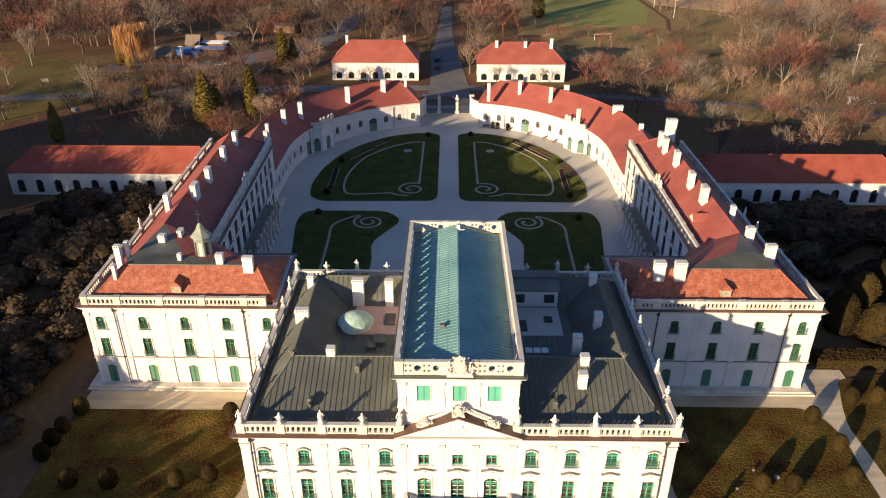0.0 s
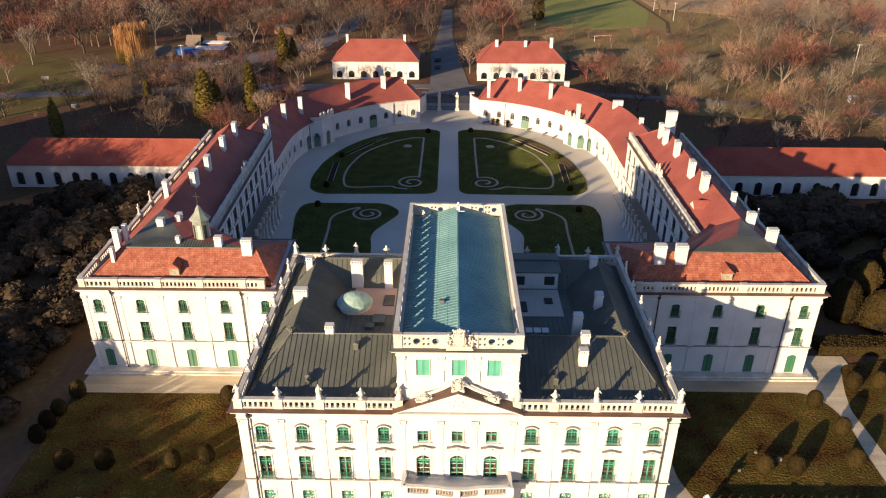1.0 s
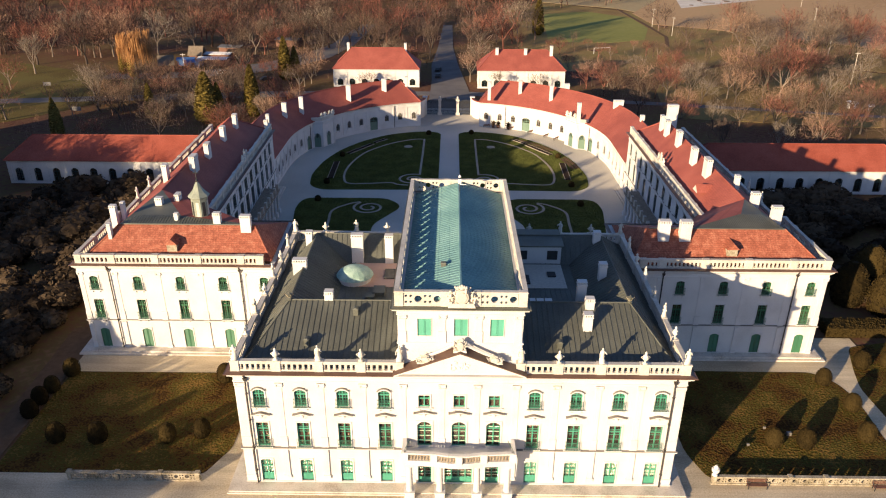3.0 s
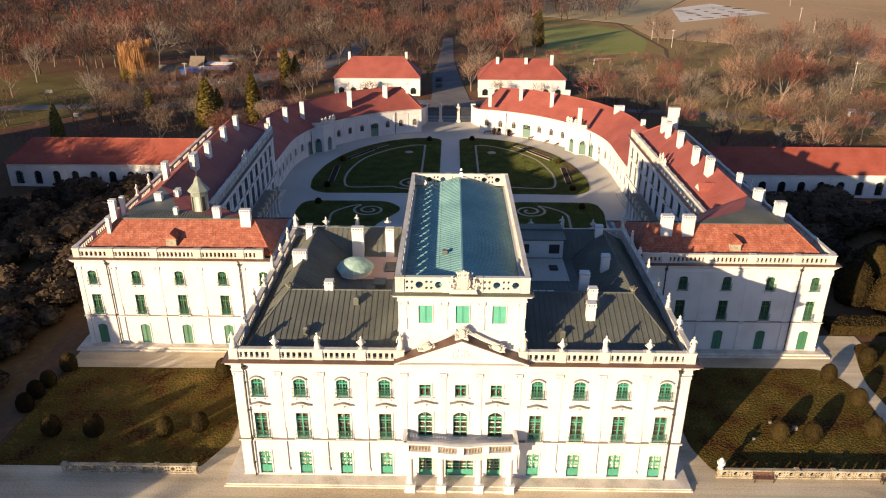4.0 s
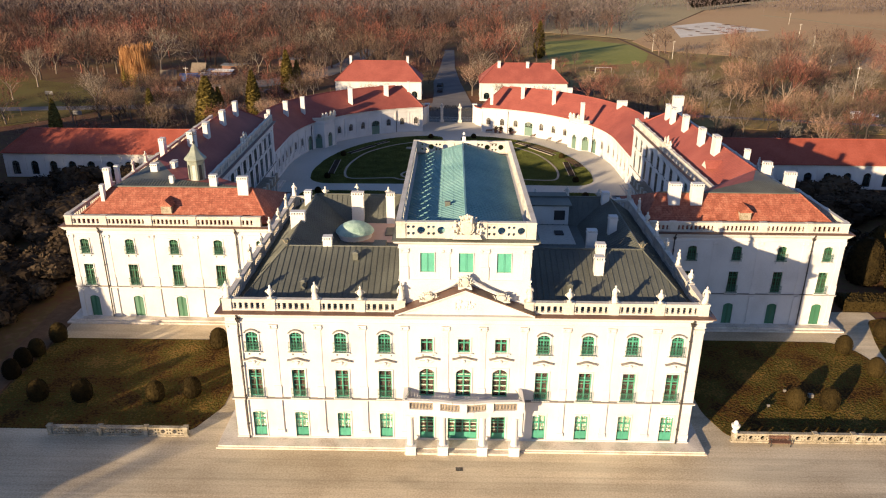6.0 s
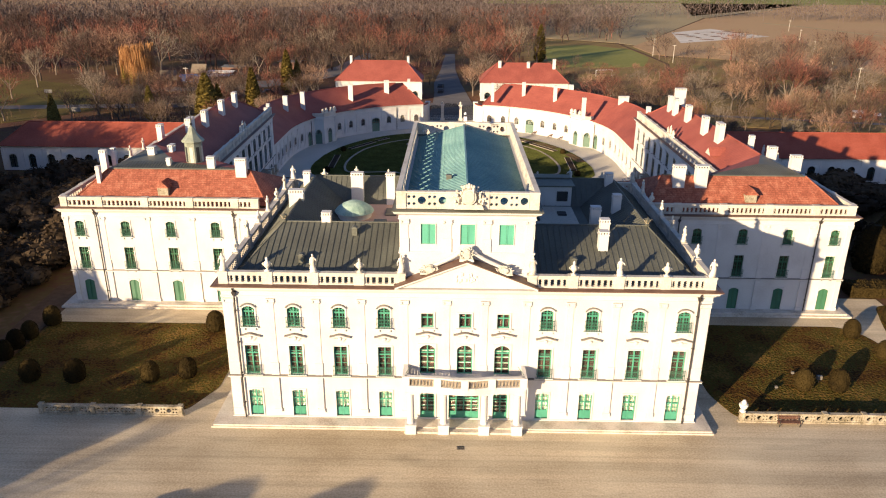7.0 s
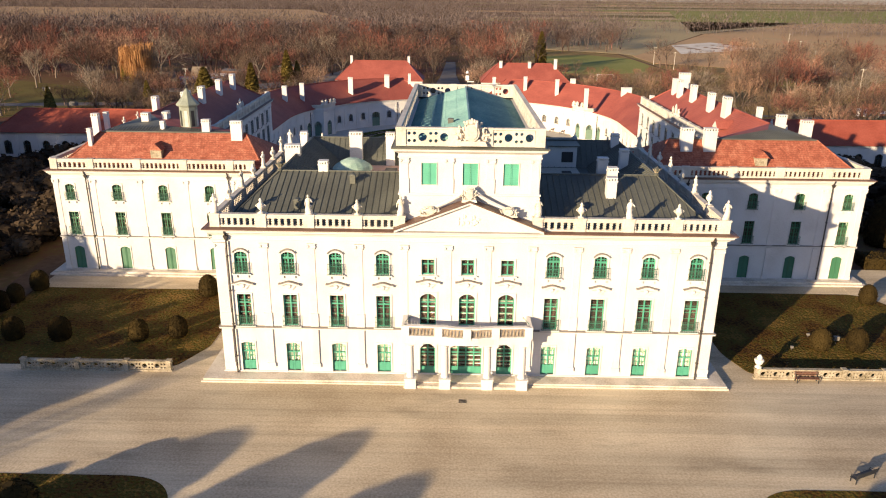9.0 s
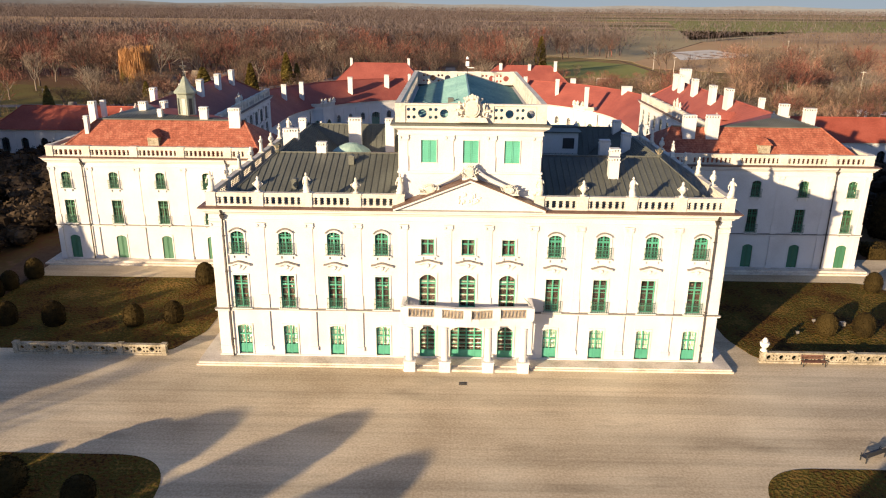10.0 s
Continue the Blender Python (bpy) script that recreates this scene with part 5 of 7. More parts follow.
def curved_wing(side):
    root = thing("curved_side_wing", "white single-storey curved palace wing with red tiled roof", "palace", None, "curved palace wings")
    first, last, bays = 0.0, 77.5, 13

    def on(r, deg, z):
        return (AX + side * r * math.cos(radians(deg)), AY + r * math.sin(radians(deg)), z)

    step = (last - first) / bays
    marks = [("s", k) for k in range(4)] + [("a", k) for k in range(bays)]
    for kind, k in marks:
        if kind == "a":
            p, q = Vector(on(AR, first + k * step, 0)), Vector(on(AR, first + (k + 1) * step, 0))
        else:
            p, q = Vector((AX + side * AR, END + (AY - END) * k / 4, 0)), Vector((AX + side * AR, END + (AY - END) * (k + 1) / 4, 0))
        if side > 0:
            p, q = q, p
        length = (q - p).length
        m = Matrix.Translation(p) @ pose(0, 0, 0, 0, 0, math.degrees(math.atan2(q.y - p.y, q.x - p.x)))
        # the court side of each wall looks to the middle
        door, pav = kind == "a" and k == 9, kind == "a" and k in (3,)
        if pav:
            w, h, z, kit = 1.7, 3.6, 0.1, A_PAV
        elif door:
            w, h, z, kit = 2.3, 3.7, 0.1, A_DOOR
        else:
            w, h, z, kit = 1.2, 1.85, 2.1, A_WIN
        s = facade(length, 0, AE - 0.3, [(length / 2 - w / 2, length / 2 + w / 2, z, z + h)])
        part("wall", s, PLASTER, root, "", m)
        for e in (0.0, length - 0.18):
            part("pilaster", Shape().box(e, e + 0.18, -0.1, 0, 0.6, AE - 1.3), PLASTER, root, "", m)
        part("band", Shape().box(0, length, -0.1, 0, AE - 1.3, AE - 1.15), PLASTER, root, "", m)
        if door or pav:
            for e, f in ((0, length / 2 - w / 2 - 0.2), (length / 2 + w / 2 + 0.2, length)):
                part("plinth", Shape().box(e, f, -0.08, 0, 0, 0.6), PLASTER, root, "", m)
        else:
            part("plinth", Shape().box(0, length, -0.08, 0, 0, 0.6), PLASTER, root, "", m)
            for e in (-1.15, 1.0):
                part("panel_strip", Shape().box(length / 2 + e, length / 2 + e + 0.15, -0.05, 0, 0.6, 4.4), PLASTER, root, "", m)
            part("panel_head", Shape().box(length / 2 - 1.15, length / 2 + 1.15, -0.05, 0, 4.4, 4.55), PLASTER, root, "", m)
        put_window(kit, root, m @ pose(length / 2, 0, z), "door" if door else "window")
    # outer wall and the ends
    outer = [(AX + side * (AR + ADEEP), END), *[on(AR + ADEEP, last * k / 16, 0)[:2] for k in range(17)]]
    for a, b in zip(outer, outer[1:]):
        part("outer_wall", Shape().add([(*a, 0), (*b, 0), (*b, AE - 0.3), (*a, AE - 0.3)], [(0, 1, 2, 3)]), PLASTER, root)
    a, b = on(AR, last, 0), on(AR + ADEEP, last, 0)
    part("end_wall", Shape().add([a, b, (b[0], b[1], AE - 0.3), (a[0], a[1], AE - 0.3)], [(0, 1, 2, 3)]), PLASTER, root)
    # cornice and roof
    eave, roof, ceil = Shape(), Shape(), Shape()
    line = [("s", END), ("s", AY - 5)] + [("a", last * k / 26) for k in range(27)]

    def at(r, mark, z):
        return (AX + side * r, mark[1], z) if mark[0] == "s" else on(r, mark[1], z)

    prof = [(AR, AE - 0.75), (AR - 0.12, AE - 0.7), (AR - 0.12, AE - 0.5), (AR - 0.35, AE - 0.3), (AR - 0.45, AE - 0.1), (AR - 0.45, AE), (AR + 0.3, AE + 0.05)]
    hip = 6.5
    mid = AR + ADEEP / 2
    for a, b in zip(line, line[1:]):
        for (r0, z0), (r1, z1) in zip(prof, prof[1:]):
            eave.add([at(r0, a, z0), at(r0, b, z0), at(r1, b, z1), at(r1, a, z1)], [(0, 1, 2, 3)])
    tops = [m if m[0] == "s" else ("a", min(m[1], last - hip)) for m in line]
    n = len(line)
    for r, name in ((AR - 0.5, "court_slope"), (AR + ADEEP + 0.4, "outer_slope")):
        s = Shape()
        for d in (0.0, -0.12):
            s.v += [at(r, m, AE + d) for m in line] + [at(mid, m, ARZ + d) for m in tops]
        for i in range(n - 1):
            s.f += [(i, i + 1, n + i + 1, n + i), (2 * n + i, 3 * n + i, 3 * n + i + 1, 2 * n + i + 1), (i, 2 * n + i, 2 * n + i + 1, i + 1)]
        part(name, s, TILE_RED, root, "curved red clay tile roof")
    e = line[-1]
    top = at(mid, ("a", last - hip), ARZ)
    slope(root, [at(AR - 0.5, ("a", last + 0.6), AE), at(AR + ADEEP + 0.4, ("a", last + 0.6), AE), top], TILE_RED)
    for r in (AR - 0.5, AR + ADEEP + 0.4):
        ridge(root, [at(r, e, AE + 0.04), top], TILE_RED)
    ridge(root, [at(mid, m, ARZ + 0.04) for m in line if m[0] == "s" or m[1] <= last - hip], TILE_RED)
    part("cornice", eave, PLASTER, root)
    # gutter pipes
    for deg in (22.0, 66.0):
        x, y, z = on(AR - 0.18, deg, 0)
        downpipe(root, x, y, 0.1, AE - 0.7, False)
    return root


roots = {}
for side in (-1, 1):
    roots[side] = curved_wing(side)


def pavilion(side):
    """The bay that steps forward from a curved wing, with three arched doors and a parapet."""
    root = roots[side]
    deg = 30.0
    c = Vector((AX + side * (AR - 0.4) * math.cos(radians(deg)), AY + (AR - 0.4) * math.sin(radians(deg)), 0))
    inward = Vector((-side * math.cos(radians(deg)), -math.sin(radians(deg)), 0))
    along = Vector((-inward.y, inward.x, 0))
    m = Matrix(((along.x, -inward.x, 0, c.x), (along.y, -inward.y, 0, c.y), (0, 0, 1, 0), (0, 0, 0, 1)))
    pts = [(-4.0, 0.4), (-2.3, -1.6), (2.3, -1.6), (4.0, 0.4)]
    bay = part("pavilion", Shape().slab(pts, AE - 0.2, AE + 0.1), PLASTER, root, "projecting bay with arched doors and a sculpted parapet", m)
    kit = window_kit(1.6, 3.6, 0.8, cols=2, rows=5, panel=2.4, sill=False, paint=PALE_DOOR)
    for a, b in zip(pts, pts[1:]):
        d = math.dist(a, b)
        mm = pose(a[0], a[1], 0, 0, 0, math.degrees(math.atan2(b[1] - a[1], b[0] - a[0])))
        s = facade(d, 0, AE - 0.2, [(d / 2 - 0.8, d / 2 + 0.8, 0.1, 3.7)], 0.35)
        s.box(0, 0.25, -0.1, 0, 0, AE - 0.6).box(d - 0.25, d, -0.1, 0, 0, AE - 0.6).box(-0.1, d + 0.1, -0.3, 0, AE - 0.5, AE - 0.2).box(0, d, -0.12, 0, AE - 1.2, AE - 1.05)
        part("bay_wall", s, PLASTER, bay, "", mm)
        part("door", kit["frame"], None, bay, "", mm @ pose(d / 2, 0, 0.1))
        part("surround", kit["surround"], None, bay, "", mm @ pose(d / 2, 0, 0.1))
        s = Shape().box(0, d, -0.15, 0.2, AE + 0.1, AE + 0.75).box(-0.05, d + 0.05, -0.22, 0.27, AE + 0.75, AE + 0.9)
        part("bay_parapet", s, STONE, bay, "", mm)
    for k, x in enumerate((-2.2, -0.9, 0.9, 2.2)):
        tagged(part("statue", trophy(60 + k, 1.2, 1.3, 14), STATUE, None, "", m @ pose(x, -1.5, AE + 0.9)), "carved stone trophy on the curved wing's parapet", "statue", "pavilion sculpture")


pavilion(-1)
pavilion(1)
for side, spots in ((-1, ((-41.8, 95.2, 0.8), (-42.6, 100.2, 0.7), (-41.1, 110.8, 1.1), (-38.2, 116.8, 1.0), (-28.3, 130.7, 1.2), (-19.5, 138.1, 1.3), (-13.6, 141.2, 0.7))),
                    (1, ((9.2, 135.0, 0.8), (17.7, 137.2, 0.9), (25.4, 131.2, 0.9), (29.8, 133.5, 1.3), (29.8, 112.5, 0.9), (39.8, 115.5, 2.4), (42.3, 101.5, 0.9)))):
    for x, y, w in spots:
        chimney(roots[side], x, y + 1.8, 8.0, 12.95, w, 0.8, 0)

# ---- gate, lodges, orangeries ----
gate = thing("court_gate", "tall black wrought-iron court gate between stone piers", "gate", pose(-1.8, 151.5, 0))
for x in (-2.6, 2.6):
    part("pier", Shape().box(x - 0.4, x + 0.4, -0.4, 0.4, 0, 4.3).box(x - 0.55, x + 0.55, -0.55, 0.55, 4.3, 4.6).box(x - 0.65, x + 0.65, -0.65, 0.65, 0, 0.7).blob((x, 0, 5.0), (0.35, 0.35, 0.5), 2, 8), STONE, gate)
for x0, x1, h in ((-6.8, -3.0, 3.9), (-2.2, 0, 4.5), (0, 2.2, 4.5), (3.0, 6.8, 3.9)):
    s = Shape()
    n = round((x1 - x0) / 0.18)
    for i in range(n + 1):
        x = x0 + (x1 - x0) * i / n
        s.box(x - 0.05, x + 0.05, -0.05, 0.05, 0.1, h + 0.6 * math.sin(math.pi * i / n))
    for z in (0.15, 1.0, 1.2, h - 0.5, h - 0.1):
        s.box(x0, x1, -0.03, 0.03, z, z + 0.08)
    for i in range(6):
        s.blob((x0 + (x1 - x0) * (i + 0.5) / 6, 0, h - 0.3 + (i % 2) * 0.5), (0.18, 0.05, 0.22), i, 5)
    part("leaf" if abs(x0) < 3 else "side_grille", s, BLACK, gate)
for side in (-1, 1):
    # low concave wall from the gate's end pier to the curved wing
    root = thing("gate_wall", "white plastered concave wall beside the court gate", "wall", pose(-1.8, 151.5, 0), "gate walls")
    pts = [(side * (6.9 + 3.6 * (1 - math.cos(math.pi / 2 * k / 6))), -5.6 * math.sin(math.pi / 2 * k / 6)) for k in range(7)]
    body, coping = Shape(), Shape()
    for a, b in zip(pts, pts[1:]):
        u = Vector((b[0] - a[0], b[1] - a[1]))
        m = pose(a[0], a[1], 0, 0, 0, math.degrees(math.atan2(u.y, u.x)))
        body.add(Shape().box(-0.05, u.length + 0.05, -0.2, 0.2, 0, 5.0).moved(m).v, Shape().box(0, 1, 0, 1, 0, 1).f)
        coping.add(Shape().box(-0.08, u.length + 0.08, -0.32, 0.32, 5.0, 5.22).moved(m).v, Shape().box(0, 1, 0, 1, 0, 1).f)
    part("wall_body", body, PLASTER, root)
    part("wall_coping", coping, TILE_RED, root, "red tiled coping")
    part("end_pier", Shape().box(-0.55, 0.55, -0.55, 0.55, 0, 5.2).box(-0.7, 0.7, -0.7, 0.7, 5.2, 5.45), PLASTER, root, "", pose(side * 6.9, 0, 0))


def low_house(name, label, x0, x1, y0, y1, eave, ridge_z, tile, arches, chims, hip=5.0, group="", arch_size=(1.9, 2.5)):
    root = thing(name, label, "building", None, group)
    w, h = arch_size
    kit = window_kit(w, h, w * 0.3, cols=2, rows=4, panel=0.4, sill=False, paint=DARK_FRAME)
    n = arches
    d = x1 - x0
    spots = [(d * (i + 0.5) / n, 0.3, w, h, kit, "window") for i in range(n)]
    wall_with_windows(root, pose(x0, y0, 0), d, 0, eave - 0.2, spots)
    part("wall", facade(d, 0, eave - 0.2, []), PLASTER, root, "", pose(x1, y1, 0, 0, 0, 180))
    part("wall", facade(y1 - y0, 0, eave - 0.2, []), PLASTER, root, "", pose(x1, y0, 0, 0, 0, 90))
    part("wall", facade(y1 - y0, 0, eave - 0.2, []), PLASTER, root, "", pose(x0, y1, 0, 0, 0, -90))
    plan = [(x0, y0), (x1, y0), (x1, y1), (x0, y1)]
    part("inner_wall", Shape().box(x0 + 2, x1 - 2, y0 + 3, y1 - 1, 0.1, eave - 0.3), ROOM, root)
    part("cornice", Shape().ring(plan, [(0, eave - 0.7), (0.1, eave - 0.65), (0.15, eave - 0.4), (0.4, eave - 0.15), (0.45, eave), (-0.3, eave + 0.02)]), PLASTER, root)
    part("plinth", Shape().ring(plan, [(0, 0), (0.1, 0), (0.1, 0.6), (0, 0.62)]), PLASTER, root)
    for i in range(n + 1):
        x = x0 + d * i / n
        part("pilaster", Shape().box(x - 0.3, x + 0.3, y0 - 0.12, y0, 0, eave - 0.6), PLASTER, root)
    c = [(p[0], p[1], eave) for p in outset(plan, 0.55)]
    ym = (y0 + y1) / 2
    a, b = (x0 + hip, ym, ridge_z), (x1 - hip, ym, ridge_z)
    for pts in ([c[0], c[1], b, a], [c[2], c[3], a, b], [c[1], c[2], b], [c[3], c[0], a]):
        slope(root, pts, tile, 0, "red clay tile hipped roof")
    for p, q in ((a, b), (c[0], a), (c[3], a), (c[1], b), (c[2], b)):
        ridge(root, [p, q], tile, 0.13)
    for x, y, w2, z1 in chims:
        chimney(root, x, y, ridge_z - 2.2, z1, w2, 0.7)
    return root


low_house("gate_lodge", "white single-storey lodge with arched openings and red hipped roof", -40.6, -12.2, 187.3, 200.0, 6.1, 12.0, TILE_RED, 7, ((-36.2, 193.6, 0.8, 13.6), (-16.8, 193.6, 0.8, 13.6)), 5.5, "gate lodges")
low_house("gate_lodge", "white single-storey lodge with red hipped roof behind bare trees", 8.0, 36.6, 186.0, 198.5, 6.1, 11.8, TILE_RED, 7, ((14.2, 190.8, 1.0, 12.6), (23.8, 190.8, 1.0, 12.4), (32.4, 190.5, 1.0, 13.4)), 5.5, "gate lodges")
low_house("orangery", "long low white orangery with bright red tiled roof", -97.5, -52.5, 91.0, 101.0, 5.4, 9.6, TILE_PARK, 11, (), 4.0, "orangeries", (1.6, 3.3))
low_house("orangery", "long low white orangery with bright red tiled roof", 50.5, 96.0, 88.0, 98.0, 5.4, 9.6, TILE_PARK, 11, (), 4.0, "orangeries", (1.6, 3.3))


# ---- ground ----
def sheet(name, poly, z, mat, label, category, thick=0.12):
    return setting(name, Shape().slab(poly, z - thick, z), mat, label, category)


def rounded(pts, r, n=6):
    """A plan with its corners rounded."""
    out, k = [], len(pts)
    for i in range(k):
        a, b, c = (Vector(pts[(i + j - 1) % k]) for j in range(3))
        u, w = (a - b), (c - b)
        d = min(r, u.length * 0.45, w.length * 0.45)
        p, q = b + u.normalized() * d, b + w.normalized() * d
        for j in range(n + 1):
            t = j / n
            out.append(tuple(p * (1 - t) ** 2 + b * 2 * t * (1 - t) + q * t ** 2))
    return out


g = Shape()
cells = [-4500, -1500, -500, -250, -120, 0, 120, 250, 500, 1500, 4500]
for x0, x1 in zip(cells, cells[1:]):
    for ya, yb in zip(cells, cells[1:]):
        g.add([(x0, ya, -0.1), (x1, ya, -0.1), (x1, yb, -0.1), (x0, yb, -0.1)], [(0, 1, 2, 3)])
setting("ground", g, PARK, "brown and olive winter park floor", "ground")

FRONT = [(-120, -70), (120, -70), (120, 0.9), (56, 0.9), (56, 30), (-53, 30), (-53, 20.4), (-50.4, 20.3), (-50.4, 0.4), (-120, 0.4)]
sheet("forecourt", FRONT, 0.0, GRAVEL, "pale trodden gravel forecourt in front of the palace", "gravel", 0.08)
COURT_PLAN = [(CX - 39, 36), (CX + 39, 36), (CX + 39, 103)] + [(AX + 38.5 * math.cos(radians(a)), AY + 38.5 * math.sin(radians(a))) for a in range(5, 176, 5)] + [(CX - 39, 103)]
sheet("court", COURT_PLAN, 0.0, COURT, "grey gravel court in the palace's shadow", "gravel", 0.08)
sheet("gate_court", [(-10.2, 140), (7.4, 140), (7.4, 160), (-10.2, 160)], 0.012, COURT, "pale gravel before the court gate", "gravel", 0.1)
sheet("avenue", [(-8.5, 159), (5.0, 159), (5.0, 180), (3.5, 200), (1.5, 225), (-0.5, 265), (-0.8, 330), (-5.5, 330), (-7.0, 265), (-8.8, 225), (-8, 200), (-8.0, 180)], 0.02, ASPHALT, "worn avenue leading away from the gate", "road", 0.1)
sheet("cross_road", [(-150, 160), (-60, 172), (-10, 176), (5, 176), (46, 168), (66, 164), (108, 155), (160, 143), (160, 146), (108, 158), (66, 168), (46, 172), (5, 181), (-10, 181), (-60, 180), (-150, 166)], 0.01, ASPHALT, "narrow park road across the avenue", "road", 0.1)
sheet("park_road", [(-125, 196), (-95, 200), (-74, 208), (-60, 222), (-50, 240), (-44, 270), (-40, 330), (-48, 330), (-54, 272), (-62, 248), (-74, 228), (-96, 210), (-125, 206)], 0.03, ASPHALT, "bare grey park road with a parking place", "road", 0.1)

# south lawns
for pts, label in (([(-120, -15.3), (-20.9, -15.3), (-19.0, -69.9), (-119.9, -69.9)], "olive winter lawn beside the forecourt"), ([(19.9, -15.6), (119.9, -15.6), (119.9, -69.9), (18.4, -69.9)], "olive winter lawn beside the forecourt")):
    sheet("lawn", rounded(pts if pts[0][0] > 0 else pts[::-1], 4.5, 10), 0.03, LAWN, label, "lawn", 0.15)
# side lawns
sheet("lawn", rounded([(-50.5, 1.2), (-27.5, 1.2), (-25.5, 5.5), (-25.5, 20.0), (-50.5, 20.0)], 0.8), 0.05, LAWN, "patchy winter lawn with fallen leaves", "lawn", 0.15)
sheet("lawn", rounded([(27.0, 1.3), (49.3, 1.3), (49.4, 9.0), (49.8, 14.0), (49.6, 17.0), (48.8, 19.4), (46.8, 21.4), (25.6, 21.5), (25.6, 5.6)], 1.2), 0.05, LAWN, "patchy winter lawn with fallen leaves", "lawn", 0.15)
sheet("lawn", rounded([(51.9, 1.3), (120, 1.3), (120, 29.6), (61, 29.0), (54.6, 27.6), (52.6, 22.0), (51.5, 18.0), (51.6, 14.0)], 1.2), 0.05, LAWN, "patchy winter lawn with fallen leaves", "lawn", 0.15)
sheet("garden_path", rounded([(49.2, 1.0), (52.0, 1.0), (51.7, 14.0), (51.7, 18.0), (53.2, 23.0), (55.4, 30), (47.0, 30), (46.5, 21.0), (49.3, 18.6), (49.5, 14.0)], 0.6), 0.02, GRAVEL, "curving gravel garden path", "path", 0.1)
# dark brown, where the right-hand path is pale gravel
sheet("garden_path", rounded([(-53.6, 1.0), (-50.9, 1.0), (-50.9, 31), (-55.4, 31)], 0.8), 0.02, SOIL, "dark earthen garden path", "path", 0.1)

# court lawns with their pale scrolls
TOP = [(-3.6, 88.8), (-3.6, 132), (-6.5, 133.6), (-12, 132.8), (-18, 130), (-24, 124), (-28.5, 116.5), (-31.3, 108), (-32.6, 98), (-31.8, 91), (-29, 88.4)]
LOW = [(-10.6, 79.0), (-14.0, 83.4), (-31.5, 83.4), (-32.4, 78), (-29.8, 58), (-28, 45), (-16, 45), (-15.2, 62), (-16.2, 69)]
blades = []
for side in (-1, 1):
    f = lambda pts: [(AX - side * x - (0 if side < 0 else 0), y) for x, y in pts]
    for pts in ([(x + 1.2, y) for x, y in TOP], [(x + 1.2, y) for x, y in LOW]):
        plan = f(pts)
        sheet("court_lawn", rounded(plan, 3.0), 0.06, TURF, "dark green court lawn with a clipped edge", "lawn", 0.16)
        blades.append((rounded(plan, 3.0), 110 if len(pts) == len(TOP) else 90))


def grass(poly, per_metre, seed):
    """Short upright grass blades over a lawn, too many to count, in one mesh."""
    rng = np.random.default_rng(seed)
    pts = np.array(poly)
    low, high = pts.min(axis=0), pts.max(axis=0)
    n = int((high - low).prod() * per_metre)
    x, y = (rng.uniform(low[i], high[i], n) for i in range(2))
    inside = np.zeros(n, bool)
    for (xa, ya), (xb, yb) in zip(pts, np.roll(pts, -1, axis=0)):
        crosses = (ya > y) != (yb > y)
        inside ^= crosses & (x < (xb - xa) * (y - ya) / (yb - ya + 1e-9) + xa)
    x, y = x[inside], y[inside]
    n = len(x)
    a = rng.uniform(0, math.pi, n)
    w, h = rng.uniform(0.05, 0.09, n), rng.uniform(0.07, 0.13, n)
    z = np.full(n, 0.055)
    lean = rng.normal(0, 0.03, (2, n))
    v = np.stack([np.stack([x - w * np.cos(a), y - w * np.sin(a), z], 1), np.stack([x + w * np.cos(a), y + w * np.sin(a), z], 1), np.stack([x + lean[0], y + lean[1], z + h], 1)], 1)
    s = Shape()
    s.v, s.f = v.reshape(-1, 3).tolist(), np.arange(3 * n).reshape(-1, 3).tolist()
    return tagged(part("grass", s, BLADES), "short green winter grass of the court lawn", "grass", "", "stuff")


def ribbon(pts, w, z):
    s = Shape()
    pts = [Vector(p) for p in pts]
    for i, (a, b) in enumerate(zip(pts, pts[1:])):
        u = (b - a).normalized()
        n = Vector((-u.y, u.x)) * w / 2
        a2, b2 = a - u * w * 0.3, b + u * w * 0.3
        s.slab([tuple(a2 + n), tuple(a2 - n), tuple(b2 - n), tuple(b2 + n)][::-1], z - 0.04, z + 0.002 * (i % 3))
    return s


for k, (poly, density) in enumerate(blades):
    grass(poly, density, 70 + k)


def rounded_line(pts):
    """An open line drawn smoothly through its points."""
    p = [Vector(pts[0])] + [Vector(q) for q in pts] + [Vector(pts[-1])]
    out = []
    for a, b, c, d in zip(p, p[1:], p[2:], p[3:]):
        for j in range(5):
            t = j / 5
            out.append(tuple(0.5 * (2 * b + (c - a) * t + (2 * a - 5 * b + 4 * c - d) * t * t + (3 * b - a - 3 * c + d) * t ** 3)))
    return out + [tuple(pts[-1])]


def spiral(cx, cy, r, turns, start, sense):
    return [(cx + r * (1 - 0.78 * k / 40) * math.cos(start + sense * 2 * math.pi * turns * k / 40), cy + r * (1 - 0.78 * k / 40) * math.sin(start + sense * 2 * math.pi * turns * k / 40)) for k in range(41)]


